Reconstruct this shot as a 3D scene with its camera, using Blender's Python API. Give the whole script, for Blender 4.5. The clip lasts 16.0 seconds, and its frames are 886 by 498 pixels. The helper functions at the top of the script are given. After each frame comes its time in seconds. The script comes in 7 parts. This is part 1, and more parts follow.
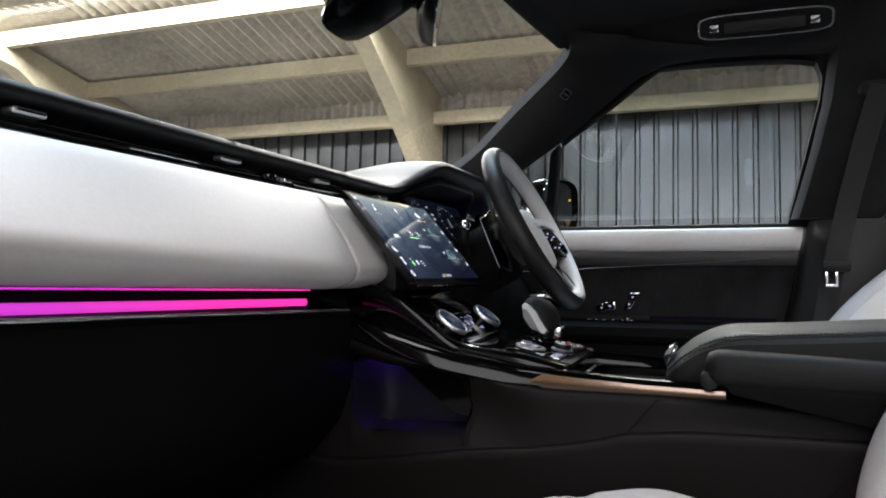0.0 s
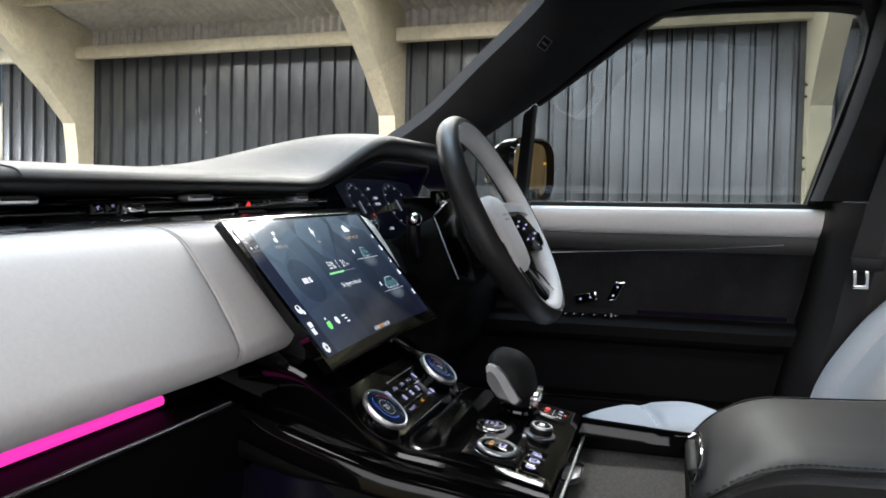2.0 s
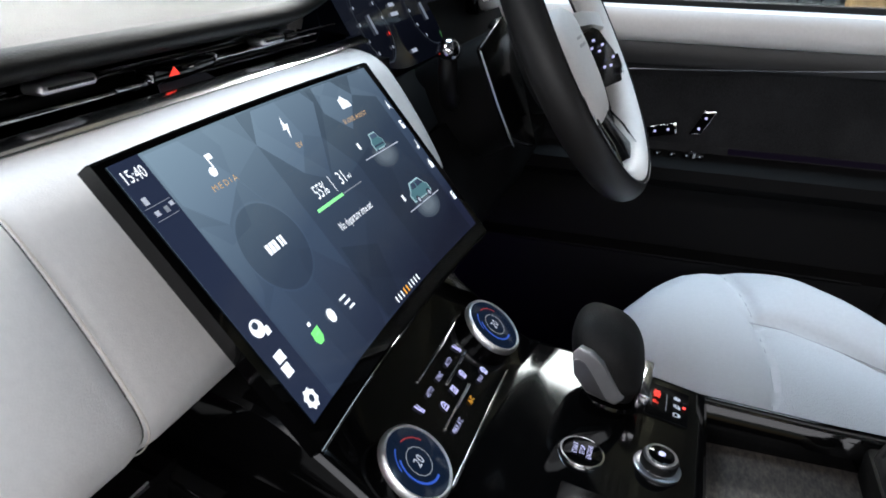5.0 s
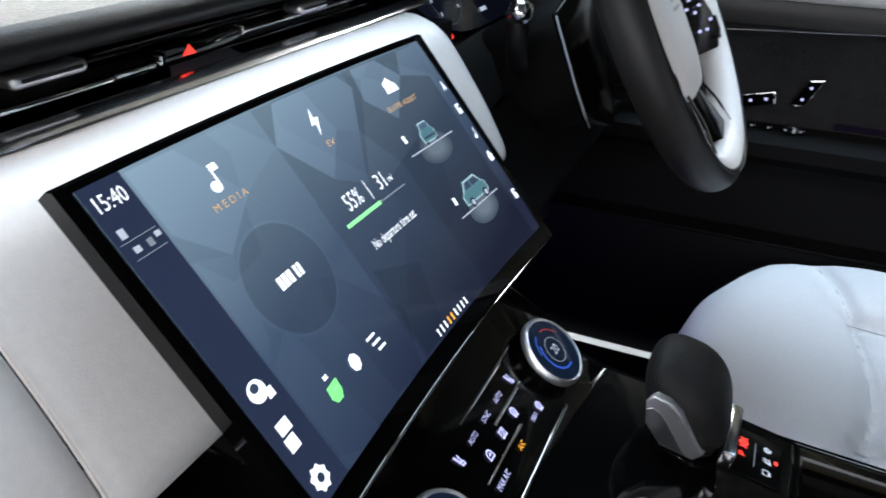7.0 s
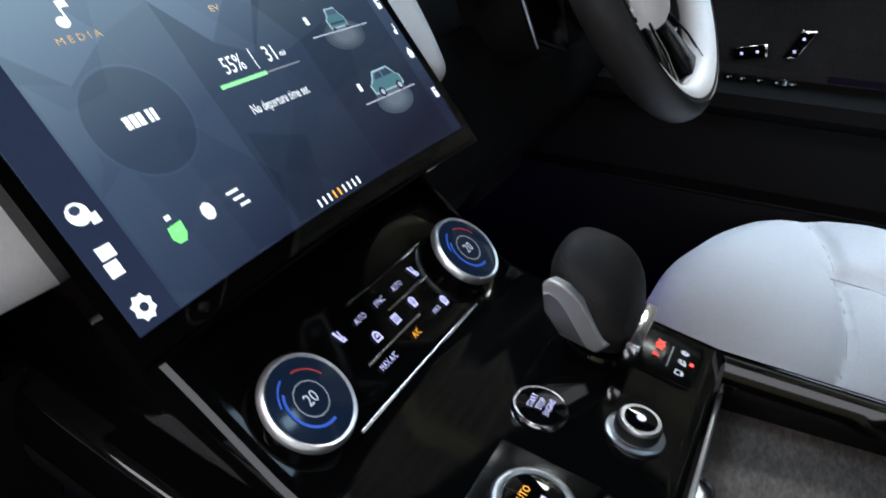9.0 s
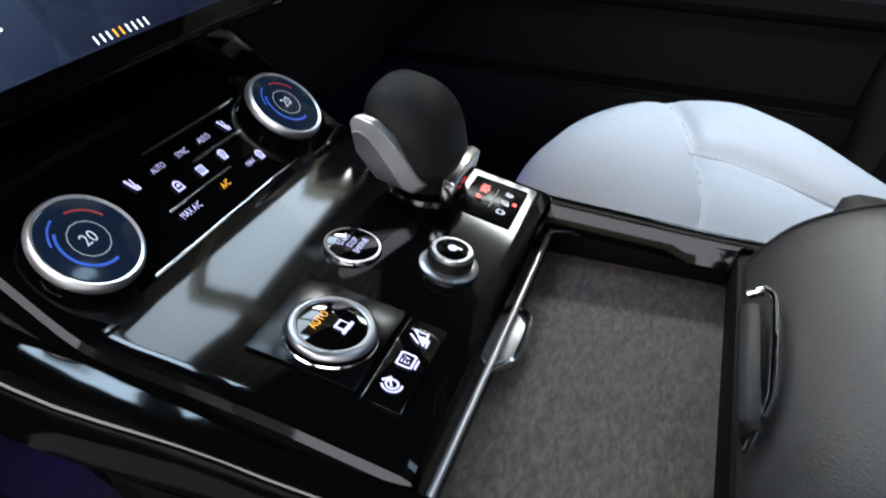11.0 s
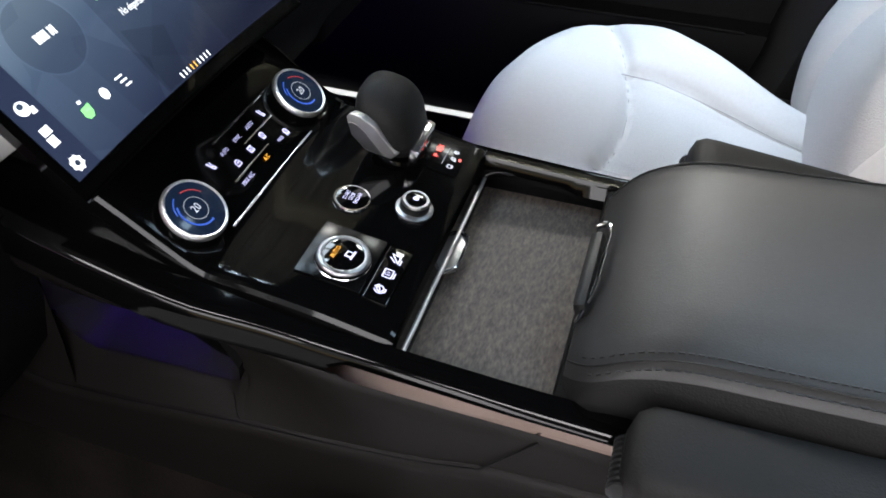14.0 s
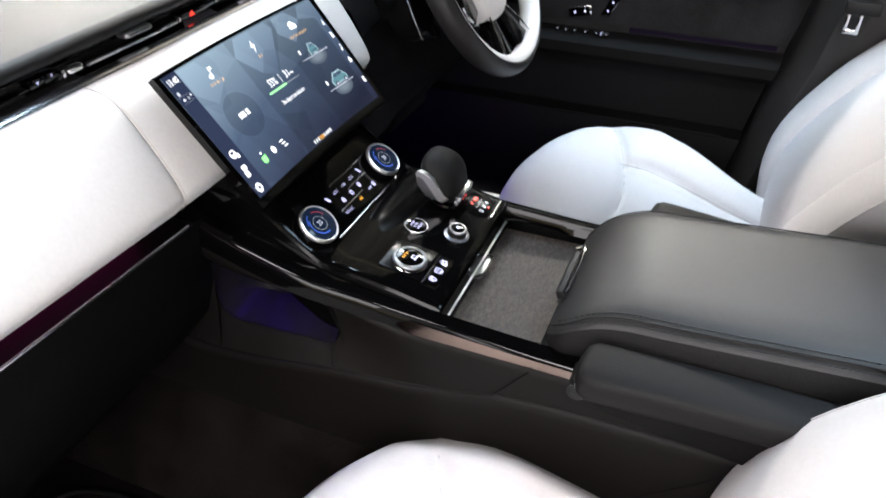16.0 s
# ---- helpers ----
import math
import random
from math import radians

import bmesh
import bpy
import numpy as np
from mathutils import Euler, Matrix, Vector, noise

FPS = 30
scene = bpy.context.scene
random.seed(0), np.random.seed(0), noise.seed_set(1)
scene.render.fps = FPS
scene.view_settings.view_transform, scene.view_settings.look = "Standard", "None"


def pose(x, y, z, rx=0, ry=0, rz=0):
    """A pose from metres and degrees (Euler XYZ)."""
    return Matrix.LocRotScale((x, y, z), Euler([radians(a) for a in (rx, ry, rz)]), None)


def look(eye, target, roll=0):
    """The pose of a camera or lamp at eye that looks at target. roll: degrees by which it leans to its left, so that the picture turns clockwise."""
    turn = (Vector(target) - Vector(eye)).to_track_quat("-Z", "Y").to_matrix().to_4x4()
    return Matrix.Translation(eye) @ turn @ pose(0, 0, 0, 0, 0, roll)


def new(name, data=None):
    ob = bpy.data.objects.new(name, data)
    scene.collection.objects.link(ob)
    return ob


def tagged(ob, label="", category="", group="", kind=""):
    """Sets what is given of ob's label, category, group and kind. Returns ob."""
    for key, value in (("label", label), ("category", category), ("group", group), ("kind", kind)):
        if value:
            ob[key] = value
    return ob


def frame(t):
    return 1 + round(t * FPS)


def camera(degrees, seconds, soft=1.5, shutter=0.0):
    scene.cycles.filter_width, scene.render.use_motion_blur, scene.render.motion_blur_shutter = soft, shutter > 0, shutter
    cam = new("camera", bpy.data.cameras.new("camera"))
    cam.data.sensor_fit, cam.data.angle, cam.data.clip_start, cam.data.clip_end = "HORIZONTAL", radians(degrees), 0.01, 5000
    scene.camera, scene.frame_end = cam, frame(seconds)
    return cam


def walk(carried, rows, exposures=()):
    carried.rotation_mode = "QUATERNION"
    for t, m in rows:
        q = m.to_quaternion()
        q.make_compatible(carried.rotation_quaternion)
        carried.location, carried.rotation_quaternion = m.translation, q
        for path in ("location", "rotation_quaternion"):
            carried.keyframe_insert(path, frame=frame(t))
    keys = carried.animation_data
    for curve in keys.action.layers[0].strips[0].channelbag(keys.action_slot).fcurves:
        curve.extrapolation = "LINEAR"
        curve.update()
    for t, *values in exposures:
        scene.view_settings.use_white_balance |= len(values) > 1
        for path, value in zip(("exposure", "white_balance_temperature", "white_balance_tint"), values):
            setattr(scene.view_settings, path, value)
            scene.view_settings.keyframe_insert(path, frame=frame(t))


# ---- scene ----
cam = camera(61.6, 16.0, 1.7, 0.4)
# The car is described in its own frame: x to the rear, y from the near seat to the driver, z up.
# P() turns its units into metres; CAR leans the parked car on its sloping yard floor.
S, LIFT, LEAN = 1.2, -0.25, 3.0


def P(x, y, z):
    return Vector((S * x, S * y, S * z + LIFT))


CAR = Matrix.Translation((0, 1.1, 1.0)) @ pose(0, 0, 0, LEAN, 0, 0) @ Matrix.Translation((0, -1.1, -1.0))
PATH = [
    (0, (0.0202, 0.0468, 1.1019), (-0.3191, 0.9869, 1.1351), 0.27),
    (0.5, (-0.0085, 0.1082, 1.1419), (-0.3203, 1.0582, 1.1620), 0.28),
    (1, (-0.0237, 0.1781, 1.1791), (-0.3173, 1.1341, 1.1713), 0.35),
    (1.5, (-0.0326, 0.2504, 1.2076), (-0.3232, 1.2065, 1.1680), 0.42),
    (2, (-0.0474, 0.3232, 1.2287), (-0.3421, 1.2755, 1.1494), 0.43),
    (2.5, (-0.0574, 0.3798, 1.2438), (-0.3737, 1.3212, 1.1265), 0.48),
    (3, (-0.0649, 0.4244, 1.2581), (-0.4078, 1.3498, 1.0964), 0.54),
    (3.5, (-0.0855, 0.4640, 1.2710), (-0.4310, 1.3783, 1.0598), 0.60),
    (4, (-0.1196, 0.5167, 1.2775), (-0.4517, 1.4191, 1.0030), 0.65),
    (4.2, (-0.1319, 0.5363, 1.2796), (-0.4493, 1.4351, 0.9773), 0.70),
    (6.3, (-0.1996, 0.6933, 1.3072), (-0.4645, 1.5359, 0.8383), 1.12),
    (6.5, (-0.1965, 0.6951, 1.3057), (-0.4782, 1.5320, 0.8364), 1.17),
    (7, (-0.1919, 0.6916, 1.2999), (-0.5444, 1.5016, 0.8313), 1.33),
    (7.5, (-0.1797, 0.6905, 1.2908), (-0.6044, 1.4634, 0.8194), 1.50),
    (8, (-0.1515, 0.6973, 1.2769), (-0.5970, 1.4585, 0.8056), 1.21),
    (8.5, (-0.1332, 0.7043, 1.2620), (-0.5536, 1.4824, 0.7952), 1.05),
    (9, (-0.1196, 0.7066, 1.2409), (-0.5149, 1.4980, 0.7745), 0.77),
    (9.5, (-0.1041, 0.7081, 1.2248), (-0.4755, 1.5095, 0.7560), 0.69),
    (10, (-0.0825, 0.7148, 1.2086), (-0.4278, 1.5245, 0.7340), 0.36),
    (10.2, (-0.0805, 0.7148, 1.1967), (-0.4038, 1.5363, 0.7269), 0.43),
    (12.3, (-0.0462, 0.7038, 1.2189), (-0.2800, 1.3970, 0.5371), 0.03),
    (12.5, (-0.0460, 0.6984, 1.2353), (-0.2775, 1.3904, 0.5515), 0.05),
    (13, (-0.0398, 0.6742, 1.2710), (-0.2697, 1.3671, 0.5876), 0.04),
    (13.5, (-0.0272, 0.6426, 1.3068), (-0.2562, 1.3368, 0.6244), 0.04),
    (14, (-0.0096, 0.5996, 1.3517), (-0.2374, 1.2928, 0.6679), 0.17),
    (14.5, (0.0072, 0.5576, 1.3818), (-0.2177, 1.2489, 0.6951), 0.29),
    (15, (0.0241, 0.5016, 1.4125), (-0.2102, 1.1966, 0.7327), 0.46),
    (15.5, (0.0507, 0.4251, 1.4374), (-0.2174, 1.1467, 0.7991), 0.29),
    (16, (0.0780, 0.3584, 1.4622), (-0.2261, 1.1144, 0.8827), 0.31),
]
walk(cam, [(t, CAR @ look(P(*eye), P(*target), roll)) for t, eye, target, roll in PATH], [(0.0, -0.32, 6250, 10), (1.5, -0.25, 6200, 10), (3.0, -0.28, 6150, 9), (4.2, -0.20, 6100, 9), (6.3, 0.24, 5950, 8), (8.2, 0.15, 5950, 8), (10.2, 0.20, 5950, 8), (12.3, 0.52, 6150, 9), (14.0, 0.64, 6250, 10), (16.0, 0.72, 6350, 11)])

# ---- light ----
world = bpy.data.worlds.new("sky")
scene.world = world
world.use_nodes = True
wn = world.node_tree.nodes
sky = wn.new("ShaderNodeTexSky")
sky.sky_type, sky.sun_disc, sky.sun_elevation, sky.sun_rotation = "NISHITA", False, radians(32), radians(200)
world.node_tree.links.new(sky.outputs[0], wn["Background"].inputs[0])
wn["Background"].inputs[1].default_value = 0.05
sun_data = bpy.data.lights.new("sun", "SUN")
sun_data.energy, sun_data.angle, sun_data.color = 1.2, radians(10), (1.0, 0.95, 0.88)
sun = new("sun", sun_data)
sun.matrix_world = look((-20, -40, 30), (0, 0, 0))


def area(name, eye, target, wide, high, watts, colour):
    d = bpy.data.lights.new(name, "AREA")
    d.shape, d.size, d.size_y, d.energy, d.color = "RECTANGLE", wide, high, watts, colour
    ob = new(name, d)
    ob.matrix_world = look(eye, target)
    return ob


# daylight through the wide roller door behind the open car door
area("door_daylight", (1.1, -5.6, 2.8), (0.0, 1.0, 1.2), 5.6, 2.2, 205, (1.0, 0.95, 0.93))
# lamps standing in for translucent roof sheets, which are not modelled
area("rooflight_stand_in", (0.0, -2.6, 4.75), (0.0, 0.6, 1.1), 8.5, 1.4, 550, (1.0, 0.945, 0.93))
area("rooflight_stand_in", (0.3, 2.6, 6.0), (0.3, 2.4, 0), 7.0, 1.3, 680, (0.68, 0.85, 1.0))
area("rooflight_stand_in", (-2.85, 5.0, 5.66), (-2.85, 4.0, 0.66), 0.95, 3.6, 110, (0.80, 0.91, 1.0))
# added lamp under the roof that brightens the cladding wall
area("rooflight_stand_in", (-7.0, 7.35, 5.20), (-7.0, 7.50, 0), 14.6, 1.0, 2900, (1.0, 0.95, 0.88))
# added lamp at the far end that rakes the ribs; no door there
area("end_wall_fill", (-26.5, 4.5, 2.0), (-6.0, 8.5, 3.4), 8.0, 3.6, 5600, (1.0, 0.98, 0.95))

# ---- materials ----
def material(name, colour, rough=0.5, metal=0.0, noise_scale=0.0, vary=0.15, bump=0.0, bump_scale=400.0, coat=0.0, sheen=0.0,
             emit=None, strength=0.0, second=None, mottle=6.0, stretch=(1, 1, 1), spec=0.5):
    m = bpy.data.materials.new(name)
    m.use_nodes = True
    n, l = m.node_tree.nodes, m.node_tree.links
    b = n["Principled BSDF"]
    b.inputs["Base Color"].default_value = (*colour, 1)
    b.inputs["Roughness"].default_value, b.inputs["Metallic"].default_value = rough, metal
    b.inputs["Coat Weight"].default_value, b.inputs["Coat Roughness"].default_value = coat, 0.04
    b.inputs["Sheen Weight"].default_value = sheen
    b.inputs["Specular IOR Level"].default_value = spec
    if emit:
        b.inputs["Emission Color"].default_value = (*emit, 1)
        b.inputs["Emission Strength"].default_value = strength
    co = n.new("ShaderNodeTexCoord")
    mp = n.new("ShaderNodeMapping")
    mp.inputs["Scale"].default_value = stretch
    l.new(co.outputs["Object"], mp.inputs[0])
    if noise_scale:
        fine, broad = n.new("ShaderNodeTexNoise"), n.new("ShaderNodeTexNoise")
        fine.inputs["Scale"].default_value, broad.inputs["Scale"].default_value = noise_scale, mottle
        fine.inputs["Detail"].default_value = broad.inputs["Detail"].default_value = 6
        l.new(mp.outputs[0], fine.inputs[0]), l.new(mp.outputs[0], broad.inputs[0])
        add = n.new("ShaderNodeMath")
        add.operation = "ADD"
        l.new(fine.outputs[0], add.inputs[0]), l.new(broad.outputs[0], add.inputs[1])
        ramp = n.new("ShaderNodeValToRGB")
        lo, hi = [c * (1 - vary) for c in colour], [min(1, c * (1 + vary)) for c in colour]
        ramp.color_ramp.elements[0].position, ramp.color_ramp.elements[1].position = 0.36, 0.64
        ramp.color_ramp.elements[0].color = (*(second or lo), 1)
        ramp.color_ramp.elements[1].color = (*(colour if second else hi), 1)
        half = n.new("ShaderNodeMath")
        half.operation, half.inputs[1].default_value = "MULTIPLY", 0.5
        l.new(add.outputs[0], half.inputs[0]), l.new(half.outputs[0], ramp.inputs[0])
        l.new(ramp.outputs[0], b.inputs["Base Color"])
        rr = n.new("ShaderNodeMapRange")
        rr.inputs["To Min"].default_value, rr.inputs["To Max"].default_value = max(0, rough - 0.08), min(1, rough + 0.08)
        l.new(broad.outputs[0], rr.inputs[0]), l.new(rr.outputs[0], b.inputs["Roughness"])
    if bump:
        vo = n.new("ShaderNodeTexVoronoi" if bump_scale > 300 else "ShaderNodeTexNoise")
        vo.inputs["Scale"].default_value = bump_scale
        l.new(mp.outputs[0], vo.inputs[0])
        bp = n.new("ShaderNodeBump")
        bp.inputs["Strength"].default_value, bp.inputs["Distance"].default_value = bump, 0.001
        l.new(vo.outputs[0], bp.inputs["Height"]), l.new(bp.outputs[0], b.inputs["Normal"])
    return m


def glass(name, tint=(1, 1, 1)):
    m = bpy.data.materials.new(name)
    m.use_nodes = True
    n, l = m.node_tree.nodes, m.node_tree.links
    n.remove(n["Principled BSDF"])
    tr, gl, mix, fr, pw = (n.new("ShaderNode" + k) for k in ("BsdfTransparent", "BsdfGlossy", "MixShader", "LayerWeight", "Math"))
    tr.inputs[0].default_value, gl.inputs["Roughness"].default_value = (*tint, 1), 0.0
    pw.operation, pw.inputs[1].default_value = "POWER", 4.5
    half = n.new("ShaderNodeMath")
    half.operation, half.inputs[1].default_value, half.inputs[2].default_value = "MULTIPLY_ADD", 0.85, 0.04
    l.new(fr.outputs["Facing"], pw.inputs[0]), l.new(pw.outputs[0], half.inputs[0]), l.new(half.outputs[0], mix.inputs[0])
    l.new(tr.outputs[0], mix.inputs[1]), l.new(gl.outputs[0], mix.inputs[2])
    l.new(mix.outputs[0], n["Material Output"].inputs[0])
    return m


WHITE = material("pale_leather", (0.72, 0.70, 0.68), 0.48, 0, 220, 0.04, 0.10, 900, mottle=3)
SEATW = material("pale_seat_leather", (0.50, 0.482, 0.480), 0.5, 0, 200, 0.04, 0.12, 800, mottle=4)
STITCH = material("seat_seam_thread", (0.30, 0.29, 0.29), 0.7, 0, 400, 0.10, 0.2, 600)
PERF = material("perforated_leather", (0.49, 0.475, 0.475), 0.6, 0, 420, 0.08, 0.55, 480, mottle=4)
LEATHER = material("black_leather", (0.0160, 0.0153, 0.0151), 0.46, 0, 260, 0.15, 0.11, 900, mottle=5, spec=0.45)
DASHTOP = material("black_dash_leather", (0.0080, 0.0077, 0.0074), 0.40, 0, 260, 0.15, 0.25, 700, mottle=5, spec=0.17)
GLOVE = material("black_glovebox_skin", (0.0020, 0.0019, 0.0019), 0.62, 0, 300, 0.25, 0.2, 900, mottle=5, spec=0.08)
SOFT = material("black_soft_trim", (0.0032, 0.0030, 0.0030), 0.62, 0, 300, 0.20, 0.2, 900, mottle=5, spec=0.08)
SUEDE = material("black_suede", (0.0100, 0.0100, 0.0107), 0.9, 0, 500, 0.65, 0.4, 350, sheen=0.08, mottle=14, spec=0.1)
HEADLINING = material("black_headlining", (0.016, 0.016, 0.017), 0.92, 0, 500, 0.3, 0.3, 350, sheen=0.1, mottle=12, spec=0.12)
FLANK = material("warm_black_soft_trim", (0.0046, 0.0039, 0.0035), 0.50, 0, 300, 0.22, 0.2, 900, mottle=5, spec=0.11)
PILLARTRIM = material("black_pillar_trim", (0.020, 0.0195, 0.019), 0.5, 0, 300, 0.2, 0.2, 800, mottle=5, spec=0.4)
POCKET = material("pocket_lining_plastic", (0.0060, 0.0058, 0.0060), 0.55, 0, 300, 0.2, 0.2, 900, mottle=5, spec=0.2)
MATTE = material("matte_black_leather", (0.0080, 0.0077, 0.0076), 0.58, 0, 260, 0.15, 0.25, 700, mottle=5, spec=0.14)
CARPET = material("black_carpet", (0.0055, 0.0045, 0.0040), 0.95, 0, 420, 0.6, 0.8, 240, mottle=14, spec=0.03)
DIALPLATE = material("satin_black_plate", (0.0016, 0.0016, 0.0018), 0.18, 0, 200, 0.1, spec=0.09)
PANEL = material("gloss_black_panel", (0.0012, 0.0012, 0.0013), 0.06, spec=0.24)
PIANO = material("piano_black", (0.0012, 0.0012, 0.0013), 0.03, spec=0.40)
DARK = material("black_plastic", (0.005, 0.005, 0.0053), 0.48, 0, 300, 0.25, 0.15, 800, spec=0.25)
CHROME = material("satin_chrome", (0.72, 0.72, 0.74), 0.16, 1.0, 60, 0.06)
BRIGHT = material("bright_chrome", (0.82, 0.82, 0.83), 0.06, 1.0, 40, 0.04)
SATIN = material("brushed_satin_metal", (0.80, 0.80, 0.81), 0.38, 1.0, 120, 0.05)
GREYBADGE = material("grey_badge_bars", (0.42, 0.41, 0.40), 0.45, 0.2, 80, 0.1)
GREYPLATE = material("grey_satin_plate", (0.10, 0.10, 0.12), 0.35, 0.3, 80, 0.1)
GUNMETAL = material("smoked_gunmetal", (0.15, 0.15, 0.155), 0.25, 1.0, 60, 0.06)
SMOKED = material("brushed_smoked_metal", (0.34, 0.34, 0.35), 0.34, 1.0, 90, 0.06)
BRONZE = material("smoked_metal_strip", (0.20, 0.150, 0.125), 0.14, 1.0, 20, 0.08)
TRAYMAT = material("textured_tray_mat", (0.062, 0.051, 0.042), 0.74, 0, 520, 0.4, 0.6, 200, second=(0.0095, 0.0075, 0.0062), mottle=240, stretch=(1, 0.40, 1))
LED = material("pink_light_guide", (0.4, 0.02, 0.2), 0.3, emit=(1.0, 0.045, 0.48), strength=1.25)
PURPLE = material("violet_footwell_lamp", (0.2, 0.05, 0.4), 0.3, emit=(0.16, 0.02, 1.0), strength=42.0)
FOOTLAMP = material("violet_footwell_glow", (0.2, 0.05, 0.4), 0.3, emit=(0.16, 0.02, 1.0), strength=45.0)
ICON = material("icon_white", (0.5, 0.5, 0.5), 0.4, emit=(0.95, 0.97, 1.0), strength=1.0)
LILAC = material("icon_lilac", (0.4, 0.4, 0.5), 0.4, emit=(0.62, 0.58, 1.0), strength=0.75)
AMBER = material("icon_amber", (0.4, 0.2, 0.02), 0.4, emit=(1.0, 0.42, 0.03), strength=1.1)
GOLD = material("icon_gold", (0.3, 0.2, 0.1), 0.4, emit=(0.62, 0.36, 0.13), strength=0.8)
GREEN = material("icon_green", (0.1, 0.4, 0.1), 0.4, emit=(0.25, 0.9, 0.22), strength=1.0)
PALEGREEN = material("icon_pale_green", (0.1, 0.4, 0.1), 0.4, emit=(0.36, 0.90, 0.38), strength=0.9)
RED = material("icon_red", (0.4, 0.02, 0.02), 0.4, emit=(1.0, 0.04, 0.02), strength=1.2)
BLUE = material("icon_blue", (0.02, 0.05, 0.3), 0.4, emit=(0.05, 0.16, 0.75), strength=0.34)
DIMICON = material("icon_dim", (0.2, 0.2, 0.2), 0.4, emit=(0.75, 0.8, 0.95), strength=0.5)
GREYICON = material("icon_grey", (0.1, 0.1, 0.1), 0.4, emit=(0.16, 0.18, 0.22), strength=1.0)
KNOBFACE = material("knob_display", (0.001, 0.0012, 0.0018), 0.12, emit=(0.02, 0.04, 0.09), strength=0.28)
ROOFGLASS = glass("tinted_roof_glass", (0.22, 0.24, 0.25))
SIDEGLASS = glass("tinted_side_glass", (0.74, 0.77, 0.77))
GLASS = glass("window_glass", (0.93, 0.95, 0.95))
MIRROR = material("mirror_glass", (0.85, 0.86, 0.87), 0.01, 1.0)
BODY = material("dark_car_paint", (0.012, 0.013, 0.016), 0.25, 0.2, 50, 0.2, coat=1.0)
RUBBER = material("black_tyre_rubber", (0.018, 0.018, 0.019), 0.8, 0, 60, 0.3, 0.4, 120)
BELT = material("black_belt_webbing", (0.013, 0.013, 0.0135), 0.7, 0, 400, 0.3, 0.4, 250)
CREAM = material("cream_painted_steel", (0.50, 0.452, 0.325), 0.6, 0, 18, 0.18, 0.3, 60, mottle=1.6)
TIMBER = material("ochre_plywood", (0.36, 0.225, 0.095), 0.7, 0, 20, 0.25, 0.2, 80, stretch=(1, 1, 0.2))
CONCRETE = material("grey_concrete_floor", (0.15, 0.142, 0.132), 0.7, 0, 14, 0.25, 0.4, 90, mottle=0.6)
SHEET = material("dark_profiled_sheet", (0.105, 0.112, 0.120), 0.24, 0.7, 8, 0.25, 0.1, 40, mottle=0.7, stretch=(1, 1, 0.25))
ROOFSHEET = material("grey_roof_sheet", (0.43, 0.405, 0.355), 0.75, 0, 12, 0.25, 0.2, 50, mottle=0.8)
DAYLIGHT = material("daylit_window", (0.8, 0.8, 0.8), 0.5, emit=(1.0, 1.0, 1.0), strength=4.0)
DIMSHEET = material("dimmed_roof_sheet", (0.15, 0.135, 0.115), 0.75, 0, 12, 0.3, 0.2, 50, mottle=0.8)


def display(name, low, high, facets, low_z, high_z, strength=1.0, middle=None):
    """A lit display: a slow gradient of blues broken into pale facets."""
    m = bpy.data.materials.new(name)
    m.use_nodes = True
    n, l = m.node_tree.nodes, m.node_tree.links
    b = n["Principled BSDF"]
    b.inputs["Base Color"].default_value, b.inputs["Roughness"].default_value = (0.0012, 0.0012, 0.0018, 1), 0.08
    co, vo, gr, sep = (n.new("ShaderNode" + k) for k in ("TexCoord", "TexVoronoi", "ValToRGB", "SeparateXYZ"))
    vo.inputs["Scale"].default_value = facets
    l.new(co.outputs["Object"], vo.inputs[0]), l.new(co.outputs["Object"], sep.inputs[0])
    mr = n.new("ShaderNodeMapRange")
    mr.inputs["From Min"].default_value, mr.inputs["From Max"].default_value = low_z, high_z
    tilt = n.new("ShaderNodeMath")
    tilt.operation, tilt.inputs[1].default_value = "MULTIPLY_ADD", -0.16
    l.new(sep.outputs["Y"], tilt.inputs[0]), l.new(sep.outputs["Z"], tilt.inputs[2])
    l.new(tilt.outputs[0], mr.inputs[0])
    mul = n.new("ShaderNodeMath")
    mul.operation = "MULTIPLY_ADD"
    mul.inputs[1].default_value, mul.inputs[2].default_value = 0.12, -0.06
    l.new(vo.outputs["Color"], mul.inputs[0])
    add = n.new("ShaderNodeMath")
    add.operation = "ADD"
    l.new(mul.outputs[0], add.inputs[0]), l.new(mr.outputs[0], add.inputs[1])
    l.new(add.outputs[0], gr.inputs[0])
    e = gr.color_ramp.elements
    e[0].position, e[1].position = 0.05, 1.0
    e[0].color, e[1].color = (*low, 1), (*high, 1)
    if middle:
        e.new(0.52).color = (*middle, 1)
    l.new(gr.outputs[0], b.inputs["Emission Color"])
    b.inputs["Emission Strength"].default_value = strength
    return m


PICTURE = ((0.011, 0.014, 0.034), (0.20, 0.27, 0.325), 16, 0.0, 0.16)
SCREEN = display("touchscreen_picture", *PICTURE, 1.12, (0.050, 0.074, 0.118))
SCREEN_DEEP, SCREEN_DIM, SCREEN_LIT, SCREEN_PALE = (display("touchscreen_facet", *PICTURE, k, (0.050, 0.074, 0.118)) for k in (0.72, 0.88, 1.22, 1.38))
CLUSTER = display("instrument_picture", (0.0022, 0.0026, 0.0050), (0.0055, 0.0068, 0.0125), 15, -0.04, 0.05)


